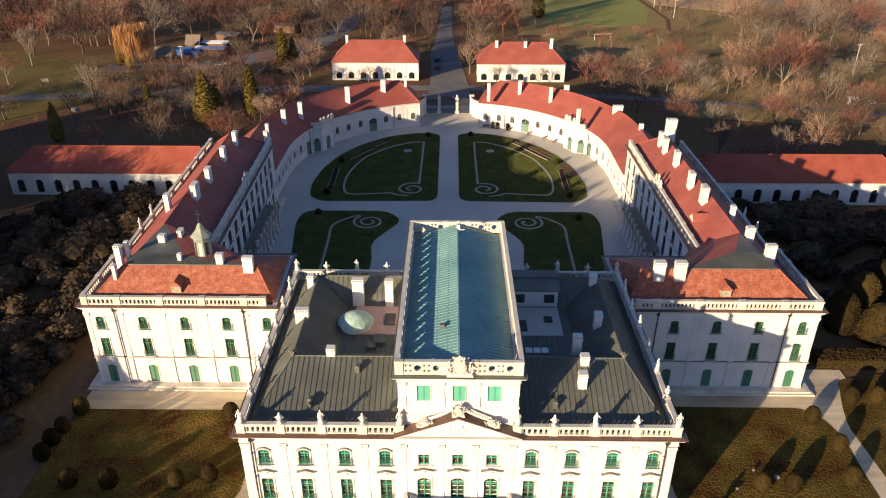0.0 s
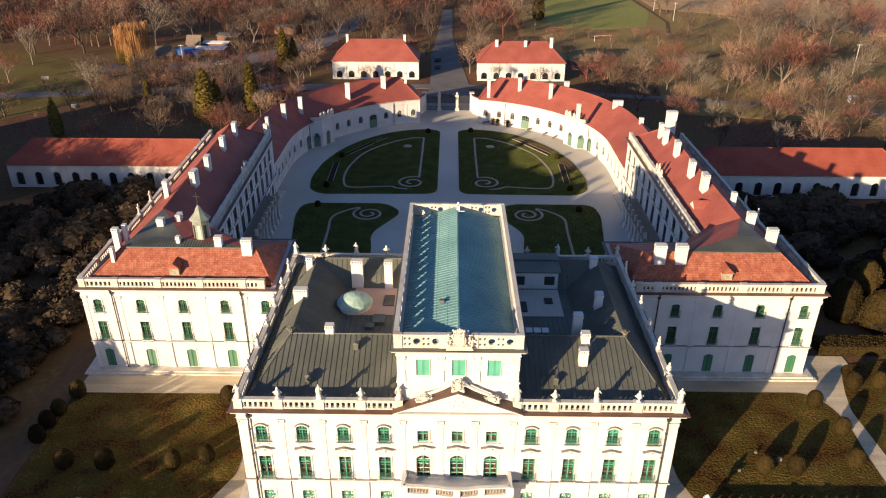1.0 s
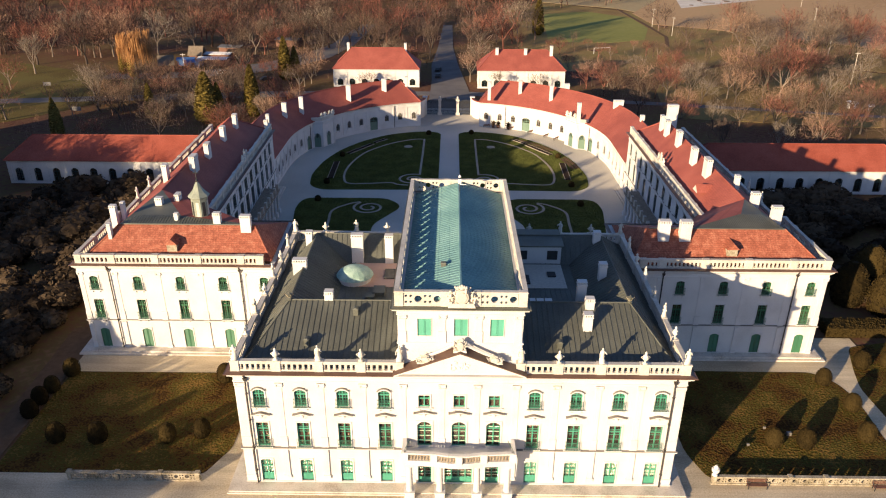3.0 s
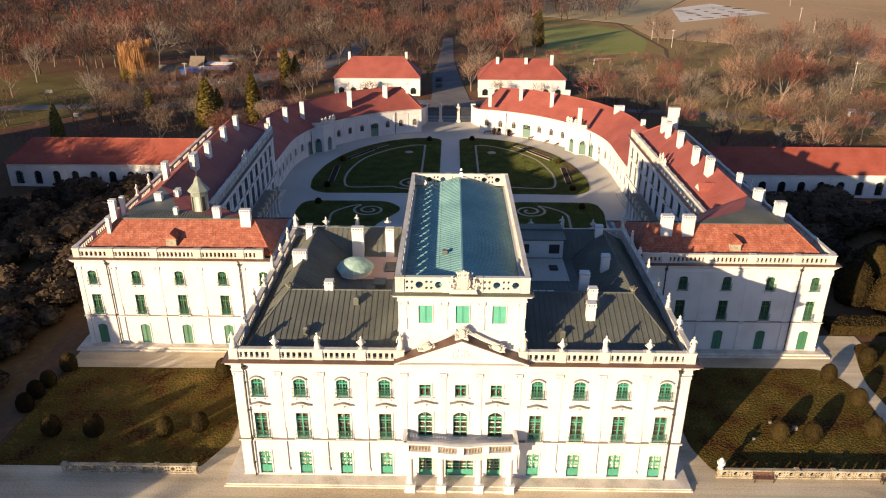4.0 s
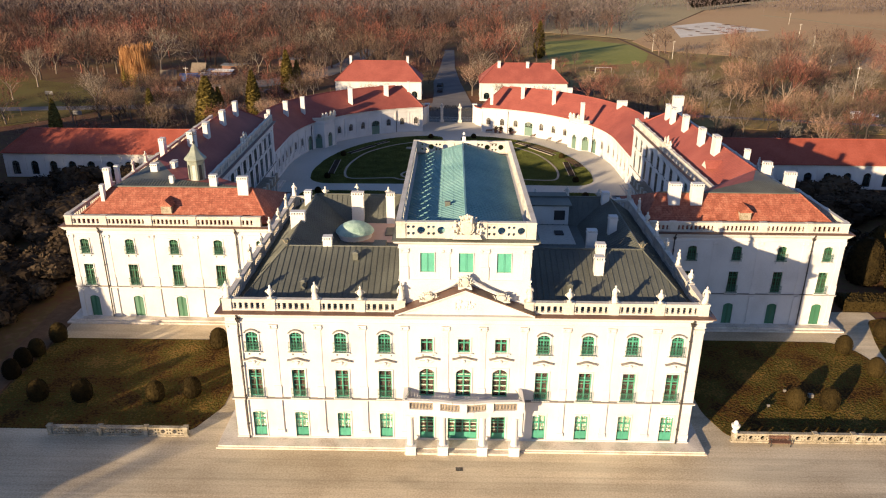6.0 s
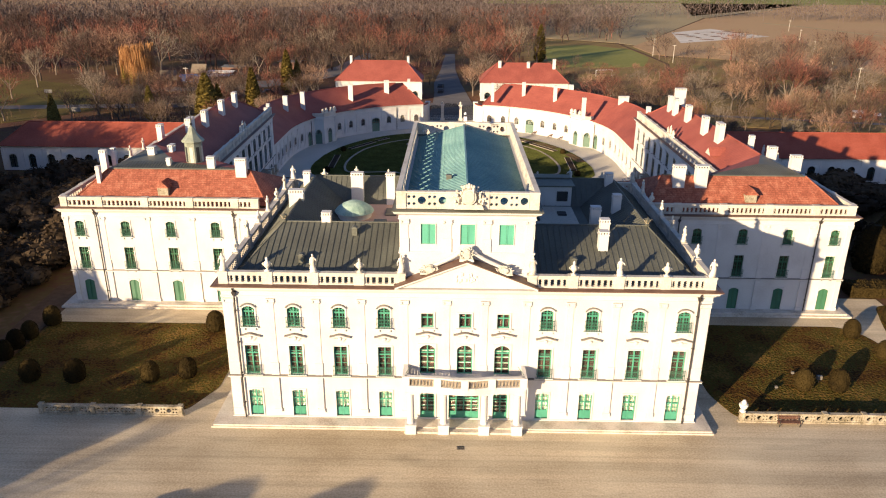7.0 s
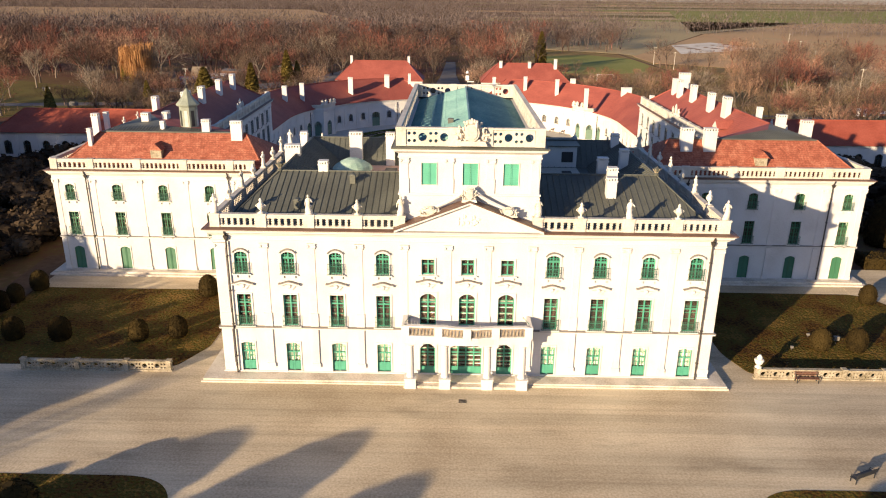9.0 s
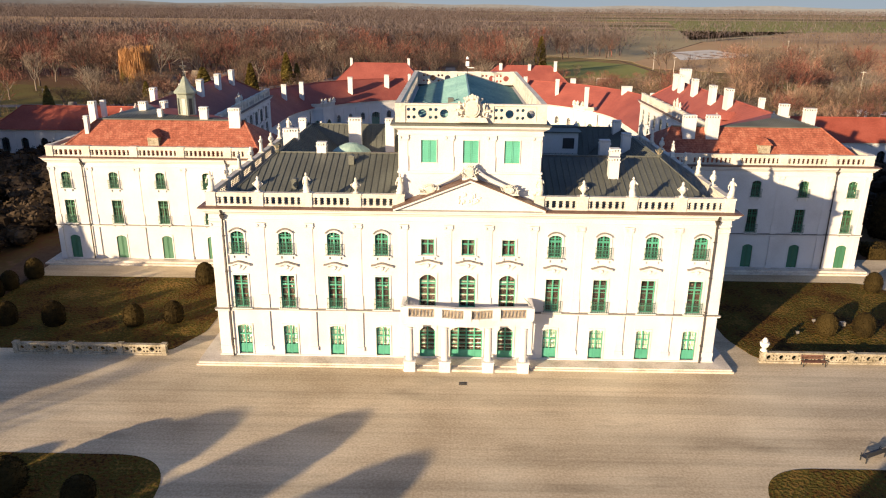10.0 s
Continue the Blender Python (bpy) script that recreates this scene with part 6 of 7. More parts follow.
for side in (-1, 1):
    mx = lambda pts: [(AX + side * x, y) for x, y in pts]
    top = [(6.7, 98.2), (6.6, 112), (6.6, 125.8)]
    setting("court_scroll", ribbon(mx(top), 0.5, 0.15), SCROLL, "pale gravel scroll line in the court lawn", "gravel")
    top = [(6.6, 126.0), (9.5, 125.8), (14.6, 122.5), (18.4, 118.2), (21.2, 113.6), (23.1, 107.0), (23.9, 101.0), (23.6, 95.4), (22.2, 92.2), (18, 92.1), (13.0, 92.7), (11.4, 91.7), (9.2, 91.2)]
    setting("court_scroll", ribbon(rounded_line(mx(top)), 0.5, 0.153), SCROLL, "pale gravel scroll line in the court lawn", "gravel")
    setting("court_scroll", ribbon(mx(spiral(8.2, 95.1, 3.4, 1.5, 1.9, -1)), 0.5, 0.157), SCROLL, "pale gravel spiral in the court lawn", "gravel")
    low = [(22.9, 45), (23.1, 60), (23.3, 70.0), (23.4, 76.2), (20.6, 79.8), (18.4, 81.0)]
    setting("court_scroll", ribbon(rounded_line(mx(low)), 0.5, 0.15), SCROLL, "pale gravel scroll line in the court lawn", "gravel")
    setting("court_scroll", ribbon(mx(spiral(16.2, 78.0, 3.3, 1.8, 0.9, -1)), 0.5, 0.155), SCROLL, "pale gravel spiral in the court lawn", "gravel")
    disc = Shape().lathe([(1.2, 0), (1.0, 0.12), (0.2, 0.16)], AX + side * 10.5, 119.6, 0.05, 12)
    setting("flower_bed", disc, SCROLL, "small round empty flower bed", "flower bed")



def long_bed(a, b, w):
    """A narrow dug bed between two thin pale strips."""
    a, b = Vector(a), Vector(b)
    u = (b - a).normalized()
    n = Vector((-u.y, u.x))
    root = thing("flower_bed", "long narrow dug flower bed with pale edging on the court lawn", "flower bed", pose(0, 0, 0), "court flower beds")
    part("soil", Shape().slab([tuple(a - n * w / 2), tuple(b - n * w / 2), tuple(b + n * w / 2), tuple(a + n * w / 2)], 0.02, 0.23), SOIL_DARK, root)
    for q in (-1, 1):
        c, d = n * (q * w / 2), n * (q * (w / 2 + 0.10))
        line = [a + c, b + c, b + d, a + d] if q < 0 else [a + d, b + d, b + c, a + c]
        part("edging", Shape().slab([tuple(v) for v in (line if q > 0 else line[::-1])][::-1], 0.02, 0.27), SCROLL, root, "pale edging")


for side in (-1, 1):
    for a, b, w in (((16.6, 126.1), (19.4, 122.7), 0.9), ((19.8, 121.5), (25.0, 113.4), 1.1), ((26.9, 107.0), (26.7, 95.4), 1.2)):
        long_bed((AX + side * a[0], a[1]), (AX + side * b[0], b[1]), w)
sheet("park_lawn", rounded([(-190, 140), (-128, 138), (-112, 160), (-104, 176), (-100, 192), (-118, 200), (-190, 236)], 8.0), 0.0, OLIVE_LAWN, "open olive-brown winter lawn in the park", "lawn", 0.08)
sheet("park_lawn", rounded([(62, 150), (118, 140), (150, 150), (165, 210), (120, 240), (70, 200)], 8.0), -0.02, TAN_GRASS, "open olive-brown winter lawn between the trees", "lawn", 0.06)
sheet("park_lawn", [(30, 222), (70, 204), (118, 242), (165, 214), (188, 262), (150, 336), (118, 350), (98, 298), (60, 256), (42, 278)], -0.03, TAN_GRASS, "tan rough winter grass beside the ball field", "lawn", 0.05)
# distance
for k in range(16):
    y0 = 760 * 1.115 ** k
    y1 = y0 * 1.10
    shift = 40 * math.sin(2.3 * k)
    x0 = (0.10 + 0.10 * math.sin(1.9 * k)) * y0
    sheet("field_strip", [(x0, y0), (y0 * 1.5, y0 * 1.08 + shift), (y1 * 1.5, y1 * 1.08 + shift * 0.6), (x0 * 1.08, y1 - shift * 0.2)], -0.03 + 0.004 * (k % 3), (STUBBLE, FIELD, MEADOW, STUBBLE, OLIVE_LAWN)[k % 5], "far winter field strip on the plain", "field", 0.05)
sheet("ball_field", [(43, 281), (71, 279), (88, 287), (98, 322), (98, 360), (78, 386), (50, 374)], 0.0, MEADOW, "mown green ball field", "field", 0.08)
sheet("ploughed_field", [(103, 380), (104, 336), (139, 314), (186, 263), (260, 207), (900, 230), (1400, 1000), (500, 1000), (235, 660)], 0.03, FIELD, "bare brown ploughed field", "field", 0.08)
sheet("park_lawn", [(28, 262), (100, 262), (116, 300), (104, 336), (104, 386), (56, 432), (30, 400)], -0.05, TAN_GRASS, "rough winter grass round the ball field", "lawn", 0.04)
sheet("rough_field", [(56, 432), (98, 402), (106, 386), (232, 660), (480, 1000), (220, 1000), (40, 700)], 0.0, STUBBLE, "pale rough field beyond the ball field", "field", 0.08)
sheet("field_road", [(97, 400), (99.0, 330), (99.4, 296), (93, 270), (94.6, 269), (101, 295), (100.8, 330), (98.8, 400)], 0.045, SOIL, "narrow lane beside the ball field", "road", 0.08)
sheet("far_meadow", [(235, 700), (500, 1010), (1500, 1050), (2600, 2600), (500, 1750)], 0.0, MEADOW, "far green field", "field", 0.08)
sheet("far_field", [(-900, 700), (-300, 650), (-120, 900), (-300, 1500), (-1500, 1500)], 0.0, FIELD, "far bare field", "field", 0.08)

# pale paved yard on the field, a farm track
sheet("yard", [(138, 404), (214, 458), (196, 526), (155, 486)], 0.05, PAVING, "pale paved yard at the edge of the field", "yard", 0.08)
for k in range(16):
    a, b = ((k * 7) % 16 + 0.5) / 16, (k % 4 + 0.5) / 4
    x, y = 146 + 58 * a + 6 * b, 410 + 44 * a + 62 * b
    sheet("soil_heap", [(x + (2.0 + k * 7 % 5) * (0.7 + 0.3 * math.sin(q * 2.3 + k)) * math.cos(q * 0.785), y + (1.4 + k % 3) * math.sin(q * 0.785)) for q in range(8)], 0.25, SOIL, "dark low soil heap on the pale yard", "soil", 0.2)
sheet("farm_track", [(262, 600), (277, 562), (296, 464), (420, 330), (424, 334), (301, 466), (282, 563), (268, 602)], 0.05, STUBBLE, "pale farm track across the field", "track", 0.06)

# ---- planting ----
def bare_tree(seed, h, narrow=0.0, fine=True):
    """A leafless tree that forks again and again: trunk and limbs in one mesh, branches and twigs in another."""
    r = random.Random(seed)
    limbs, twigs = Shape(), Shape()
    forks = (4, 3, 3, 3, 3) if fine else (4, 3, 3, 3)
    reach = (0.20, 0.22, 0.17, 0.13, 0.105, 0.085)
    last = len(forks)

    def blade(a, b, w):
        e = (b - a).orthogonal().normalized()
        e.rotate(Matrix.Rotation(r.uniform(0, 3.14), 3, (b - a).normalized()))
        twigs.add([a - e * w, a + e * w, b], [(0, 1, 2)])

    def grow(p, d, rad, level):
        length = h * reach[level] * r.uniform(0.75, 1.25)
        mid = p + d * length * 0.5
        d = (d + Vector((r.gauss(0, 0.14), r.gauss(0, 0.14), 0.10 + narrow * 0.2))).normalized()
        q = mid + d * length * 0.5
        thin = rad * 0.72
        if level <= 2:
            n = (7, 5, 4)[level]
            limbs.tube(p, mid, rad, (rad + thin) / 2, n).tube(mid, q, (rad + thin) / 2, thin, n)
        elif level == 3 and fine:
            twigs.tube(p, q, rad, thin, 3)
        else:
            blade(p, q, rad * 1.25)
        if level >= 3:
            for _ in range(3 if level < last else 2):
                a = p.lerp(q, r.random())
                e = (d + Vector((r.gauss(0, 0.6), r.gauss(0, 0.6), r.gauss(0.2, 0.5)))).normalized()
                blade(a, a + e * h * r.uniform(0.05, 0.10), h * (0.0025 if fine else 0.0036))
        if level == last:
            return
        n = forks[level]
        spin = r.uniform(0, 6.28)
        side = d.orthogonal().normalized()
        for i in range(n):
            out = side.copy()
            out.rotate(Matrix.Rotation(spin + 6.28 * i / n + r.uniform(-0.5, 0.5), 3, d))
            spread = r.uniform(0.45, 0.95) * (1.0 - 0.45 * narrow) * (0.35 if i == 0 and level else 1.0)
            e = (d + out * spread).normalized()
            at = q if i == 0 or level == 0 else p.lerp(q, r.uniform(0.45, 1.0))
            grow(at, e, thin * (0.86 if i == 0 else 0.64), level + 1)

    grow(Vector((0, 0, -0.2)), Vector((r.gauss(0, 0.05), r.gauss(0, 0.05), 1)).normalized(), h * 0.017 + 0.04, 0)
    return limbs, twigs


def leaf_cloud(seed, n, inside, leaf=0.3):
    """Many small leaf clumps; inside(r): a random point of the crown."""
    r = random.Random(seed)
    s = Shape()
    for _ in range(n):
        p = inside(r)
        a = Vector((r.gauss(0, 1), r.gauss(0, 1), r.gauss(0, 1))).normalized()
        b = a.orthogonal().normalized()
        k = leaf * r.uniform(0.5, 1.3)
        s.add([p - a * k, p + b * k * 0.6, p + a * k, p - b * k * 0.6], [(0, 1, 2, 3)])
    return s


TREES = []
for k in range(7):
    limbs, twigs = bare_tree(100 + k, 15.0, 0.5 if k in (2, 5) else 0.0)
    TREES.append((limbs.mesh("trunk", BARK), twigs.mesh("crown", (TWIG, TWIG_GREY, TWIG, TWIG_DARK, TWIG, TWIG_GREY, TWIG_DARK)[k])))


def plant_tree(x, y, h, k, turn=0.0, label="tall leafless park tree with reddish-brown twigs"):
    ob = new("tree")
    s = h / 15.0
    ob.matrix_basis = pose(x, y, 0, 0, 0, turn) @ Matrix.Diagonal((s * 1.0, s * 1.0, s, 1))
    tagged(ob, label, "tree", "bare park trees")
    part("trunk", TREES[k % 7][0], None, ob)
    part("crown", TREES[k % 7][1], None, ob)
    return ob


def shrub_mesh(seed, squash=1.0):
    """A dense rounded shrub: several lumps under a skin of fine leaves."""
    lumps = random.Random(seed)
    heads = [(Vector((0, 0, 0.75)), 0.78)] + [(Vector((0.55 * math.cos(a), 0.55 * math.sin(a), lumps.uniform(0.45, 0.95))), lumps.uniform(0.38, 0.55)) for a in [1.05 * k + lumps.uniform(0, 0.6) for k in range(6)]]

    def inside(r):
        c, rad = r.choice(heads + heads[:1] * 2)
        d = Vector((r.gauss(0, 1), r.gauss(0, 1), r.gauss(0.3, 1))).normalized()
        p = c + d * rad * r.uniform(0.9, 1.04)
        return Vector((p.x, p.y, max(0.02, p.z * squash)))
    s = leaf_cloud(seed, 460, inside, 0.13)
    for k, (c, rad) in enumerate(heads):
        s.blob(c, (rad * 0.9, rad * 0.9, rad * 0.9), k, 8)
    return s


SHRUBS = [shrub_mesh(k).mesh("shrub", YEW) for k in range(4)]


def clipped(profile, mat, n, leaf, seed):
    """A clipped bush turned about its axis: an inner body under a skin of small leaves."""
    def inside(r):
        t = r.random()
        i = t * (len(profile) - 1)
        a, b = profile[int(i)], profile[min(int(i) + 1, len(profile) - 1)]
        f = i - int(i)
        rad, z = a[0] * (1 - f) + b[0] * f, a[1] * (1 - f) + b[1] * f
        w = r.uniform(0, 2 * math.pi)
        rad *= r.uniform(0.96, 1.06)
        return Vector((rad * math.cos(w), rad * math.sin(w), z))
    s = leaf_cloud(seed, n, inside, leaf)
    s.lathe([(q * 0.96, z) for q, z in profile], n=14)
    return s.mesh("clipped_bush", mat)


BALL = clipped([(1.0, 0.0), (1.3, 0.5), (1.38, 1.2), (1.25, 1.9), (0.9, 2.5), (0.3, 2.9)], BROWN_BUSH, 1400, 0.1, 1)
CONE = clipped([(3.0, 0.0), (3.4, 1.4), (3.45, 3.4), (3.3, 5.1), (2.9, 6.4), (2.1, 7.5), (1.1, 8.1), (0.2, 8.35)], BROWN_BUSH, 1800, 0.14, 2)
SPIRE = clipped([(0.5, 0.0), (1.2, 1.2), (1.15, 4.0), (0.85, 7.0), (0.4, 9.5), (0.05, 11.0)], CYPRESS, 2600, 0.28, 3)

for x, y, s in ((-50.2, 19.4, 1.0), (-51.3, 13.4, 0.95), (-45.9, 6.5, 1.0), (-41.1, 6.5, 1.05), (-33.2, 6.7, 0.95), (-29.5, 7.6, 0.95), (-29.8, 18.4, 1.05), (47.1, 19.0, 0.95), (36.0, 7.0, 0.95), (39.6, 6.9, 1.0), (48.2, 13.7, 0.95), (53.9, 22.8, 1.05), (47.1, 8.1, 1.0), (57.6, 23.0, 1.0), (-51.2, 10.8, 0.95), (-51.0, 15.8, 0.9)):
    ob = part("clipped_bush", BALL, None, None, "", pose(x, y, 0.03) @ Matrix.Diagonal((s * 0.74, s * 0.74, s * 0.82, 1)))
    tagged(ob, "round clipped brown-green bush on the lawn", "bush", "clipped garden bushes")
for x, y, s in ((-36.0, -41.0, 1.0), (-46.0, -41.4, 1.0), (-31.0, -46.6, 1.0), (8.5, -42.0, 0.9), (17.0, -36.0, 0.9), (-36.0, -33.5, 0.55), (-44.0, -30.0, 0.5)):
    ob = part("clipped_cone", CONE, None, None, "", pose(x, y, 0.03) @ Matrix.Diagonal((s * (1.25 if x == -46.0 else 1.0), s * (1.25 if x == -46.0 else 1.0), s, 1)))
    tagged(ob, "tall clipped conical yew on the lawn", "bush", "clipped cones")
for x, y, h in ((-104.5, 126.0, 8.5), (-58.6, 149.0, 12), (-69.5, 141.5, 11.5), (-59.4, 198.0, 12), (-87.7, 146.7, 8), (-66.6, 142.6, 9), (-114.5, 201.0, 9), (-120.0, 206.0, 8), (-56.5, 201.0, 9), (40, 300, 14)):
    ob = new("cypress")
    ob.matrix_basis = pose(x, y, 0) @ Matrix.Diagonal((h / (4.4 if x == -69.5 else 6.6), h / (4.4 if x == -69.5 else 6.6), h / 9, 1))
    tagged(ob, "narrow olive-green evergreen tree", "tree", "evergreen trees")
    part("crown", SPIRE, None, ob)
    part("trunk", Shape().tube((0, 0, -0.1), (0, 0, 1.6), 0.22, 0.16, 7), BARK, ob)

# low round box bushes on the court lawns
for x, y in ((25.1, 111.3), (25.4, 91.2), (25.6, 79.9), (4.4, 131.4), (-27.6, 111.5), (-28.4, 92.3), (-28.6, 81.8), (-7.0, 130.6)):
    ob = part("clipped_bush", BALL, None, None, "", pose(x, y, 0.03, 0, 0, 31 * x) @ Matrix.Diagonal((0.5, 0.5, 0.42, 1)))
    tagged(ob, "low round dark box bush on the court lawn", "bush", "court bushes")

# left bosquet and the shaded thickets
rnd = random.Random(11)
for k in range(175):
    x, y = rnd.uniform(-104, -55.5), rnd.uniform(-4, 88)
    if y < 22 and x > -60 or y > 70 and x < -84:
        continue
    h = rnd.uniform(3.0, 4.4) * (1.1 if y > 60 else 0.95)
    ob = part("shrub", SHRUBS[k % 4], None, None, "", pose(x, y, 0, 0, 0, rnd.uniform(0, 360)) @ Matrix.Diagonal((h * rnd.uniform(0.8, 1.1), h * rnd.uniform(0.8, 1.1), h * 0.72, 1)))
    tagged(ob, "dense dark round shrub in the shaded bosquet", "shrub", "bosquet shrubs")
dense = random.Random(12)
for k in range(46):
    h = dense.uniform(2.4, 3.4)
    ob = part("shrub", SHRUBS[k % 4], None, None, "", pose(dense.uniform(-72, -57.2), 6 + 0.9 * k + dense.uniform(-1, 1), 0, 0, 0, 77 * k) @ Matrix.Diagonal((h * 0.8, h * 0.8, h * 0.7, 1)))
    tagged(ob, "dense dark round shrub beside the garden path", "shrub", "bosquet shrubs")
for k in range(75):
    x, y = rnd.uniform(55, 102), rnd.uniform(34, 84)
    h = rnd.uniform(3.2, 4.4)
    ob = part("shrub", SHRUBS[k % 4], None, None, "", pose(x, y, 0, 0, 0, rnd.uniform(0, 360)) @ Matrix.Diagonal((h * 0.95, h * 0.95, h * 0.62, 1)))
    tagged(ob, "dense dark round shrub in the shaded bosquet", "shrub", "bosquet shrubs")

# park trees
count = 0
rnd = random.Random(21)


def open_ground(x, y):
    """Where no tree stands: roads, clearings, buildings."""
    if -10 < x < 6 and y < 235 or -6.5 < x < 0.5 and y < 330:
        return True
    if -44 < x < 40 and y < 204:
        return True
    if math.hypot(x - AX, y - AY) < 55:
        return True
    if -101 < x < -48 and y < 105 or 48 < x < 100 and y < 101:
        return True
    if -200 < x < -116 and 168 < y < 236 or -116 < x < -84 and 196 < y < 262 or -84 < x < -46 and 200 < y < 250 and abs(y - 205 - (x + 84) * 1.1) < 9:
        return True
    if 38 < x < 101 and 274 < y < 400 or 101 < x < 119 and y > 330:
        return True
    if x > 118 and y > 340 - (x - 118) * 1.05:
        return True
    return False


while count < 118:
    y = 106 + 175 * rnd.random()
    x = rnd.uniform(-1, 1) * (60 + y * 0.72)
    if open_ground(x, y) or x > 0 and y < 235 and rnd.random() < 0.6:
        continue
    plant_tree(x, y, rnd.uniform(6, 9) if 28 < x < 120 and 190 < y < 275 else rnd.uniform(9, 15) if y < 225 else rnd.uniform(14, 24), count, rnd.uniform(0, 360))
    count += 1
for x, y, h in ((59.4, 167, 11), (66.9, 153, 10), (105.8, 195, 22), (104.3, 174, 22), (98, 131, 14), (104.4, 129, 11), (71, 137.5, 9), (88, 145, 10), (50, 183, 9), (122, 178, 12), (-48, 156, 9), (-76, 203, 13), (-28, 181, 8), (14, 180, 8), (28, 181, 8), (5.5, 196, 13), (10, 208, 14), (-16, 210, 13), (-67.7, 150, 10), (-99, 152.6, 9), (-95, 155.5, 8), (-88, 147.4, 9), (-85, 153, 8), (-78, 147.5, 9), (-96, 180, 10), (-92, 149, 7), (-82, 144, 7), (-74, 150, 8), (-104, 150, 8), (-70, 245, 15), (-54, 230, 14), (-81, 261, 15), (-93, 250, 15), (-147, 180, 14), (-152, 205, 16), (-142, 224, 23), (-132, 232, 20), (-120, 240, 21), (-160, 222, 22), (-108, 250, 20), (-50, 205, 12), (-48, 248, 15), (-64, 225, 12), (61, 183, 12), (76, 164, 10), (93, 184, 20), (97.5, 171, 20), (115, 191, 22), (112, 159, 12), (82, 178, 12)):
    plant_tree(x, y, h, count, rnd.uniform(0, 360))
    count += 1
for k in range(34):
    plant_tree(rnd.uniform(-114, -48), rnd.uniform(140, 196), rnd.uniform(7, 12), count + k, rnd.uniform(0, 360), "slim young leafless tree in the park thicket")

k = 0
while k < 40:
    x, y = rnd.uniform(46, 165), rnd.uniform(112, 242)
    if open_ground(x, y) or 118 < x < 126 and 155 < y < 168 or y > 222 and x < 96:
        continue
    plant_tree(x, y, rnd.uniform(8, 15), count + k, rnd.uniform(0, 360))
    k += 1

# the wood behind and between them: many more bare trees and brush, too many to count
def wood(name, spots, label, mat, sprays, seed, wide=0.34, thick=1.0):
    """A wood in one mesh: stems with fans of twigs."""
    r = random.Random(seed)
    s = Shape()
    for x, y, h in spots:
        w = 0.011 * h
        s.add([(x - w, y, 0), (x + w, y, 0), (x + r.gauss(0, 0.03) * h, y, h * 0.7)], [(0, 1, 2)])
        for j in range(sprays):
            t = r.random()
            a, q = r.uniform(0, 6.283), (r.random() ** 0.5) * h * wide * (1.15 - 0.6 * abs(t - 0.4))
            p = Vector((x + q * math.cos(a), y + q * math.sin(a), h * (0.18 + 0.66 * t)))
            e = Vector((math.cos(a) * 0.6 + r.gauss(0, 0.4), math.sin(a) * 0.6 + r.gauss(0, 0.4), 0.8 + r.gauss(0, 0.3))).normalized()
            w = e.orthogonal().normalized()
            w.rotate(Matrix.Rotation(r.uniform(0, 3.14), 3, e))
            w = w * h * r.uniform(0.003, 0.008) * thick
            s.add([p - w, p + w, p + e * h * r.uniform(0.1, 0.22)], [(0, 1, 2)])
    return tagged(part(name, s, mat), label, "woods", "", "stuff")


near, brush = [], []
while len(near) < 600:
    y = 150 + 400 * rnd.random() ** 0.9
    x = rnd.uniform(-1, 1) * (60 + y * 0.72)
    if not open_ground(x, y) and (y > 220 or rnd.random() < 0.55):
        near.append((x, y, rnd.uniform(6, 10) if 28 < x < 120 and 190 < y < 272 else rnd.uniform(8, 14) if y < 235 else rnd.uniform(13, 24)))


def tree_wood(name, spots, label, mat, seed):
    """A wood in one mesh: plainer forking trees, turned and sized at random."""
    kinds = []
    for k in range(5):
        a, b = bare_tree(300 + k, 15.0, 0.3 * (k % 2), False)
        base = len(a.v)
        faces = [f for f in a.f if len(f) == 4] + [tuple(base + i for i in f) for f in b.f]
        tris = [t for f in faces for t in (((f[0], f[1], f[2]), (f[0], f[2], f[3])) if len(f) == 4 else (f,))]
        kinds.append((np.array([tuple(v) for v in a.v + b.v]), np.array(tris)))
    r = random.Random(seed)
    vs, fs, count = [], [], 0
    for x, y, h in spots:
        v, f = kinds[r.randrange(5)]
        a, k = r.uniform(0, 6.283), h / 15.0
        c, d = math.cos(a) * k, math.sin(a) * k
        vs.append(np.stack([x + c * v[:, 0] - d * v[:, 1], y + d * v[:, 0] + c * v[:, 1], k * v[:, 2]], axis=1))
        fs.append(f + count)
        count += len(v)
    s = Shape()
    s.v, s.f = np.concatenate(vs).tolist(), np.concatenate(fs).tolist()
    return tagged(part(name, s, mat), label, "woods", "", "stuff")


for k, (mat, label) in enumerate(((TWIG, "dense bare rust-brown winter park woods"), (TWIG_GREY, "bare grey-beige winter park woods"), (TWIG_DARK, "bare dark umber winter park woods"))):
    tree_wood("park_woods", near[k::3], label, mat, 31 + k)
while len(brush) < 3600:
    y = 106 + 420 * rnd.random()
    x = rnd.uniform(-1, 1) * (60 + y * 0.72)
    if not open_ground(x, y) and (y > 235 or x < 0 and y < 140 or rnd.random() < (0.75 if y < 150 or x > 0 else 0.3)):
        brush.append((x, y, rnd.uniform(1.5, 4.5)))
for k in range(240):
    brush.append((rnd.uniform(-116, -50), 122 + 60 * rnd.random(), rnd.uniform(2.0, 4.0)))
brush = [b for b in brush if math.hypot(b[0] - AX, b[1] - AY) > 53]
wood("underbrush", brush, "low brown winter underbrush between the trees", TWIG, 26, 32, 0.5)
far = []
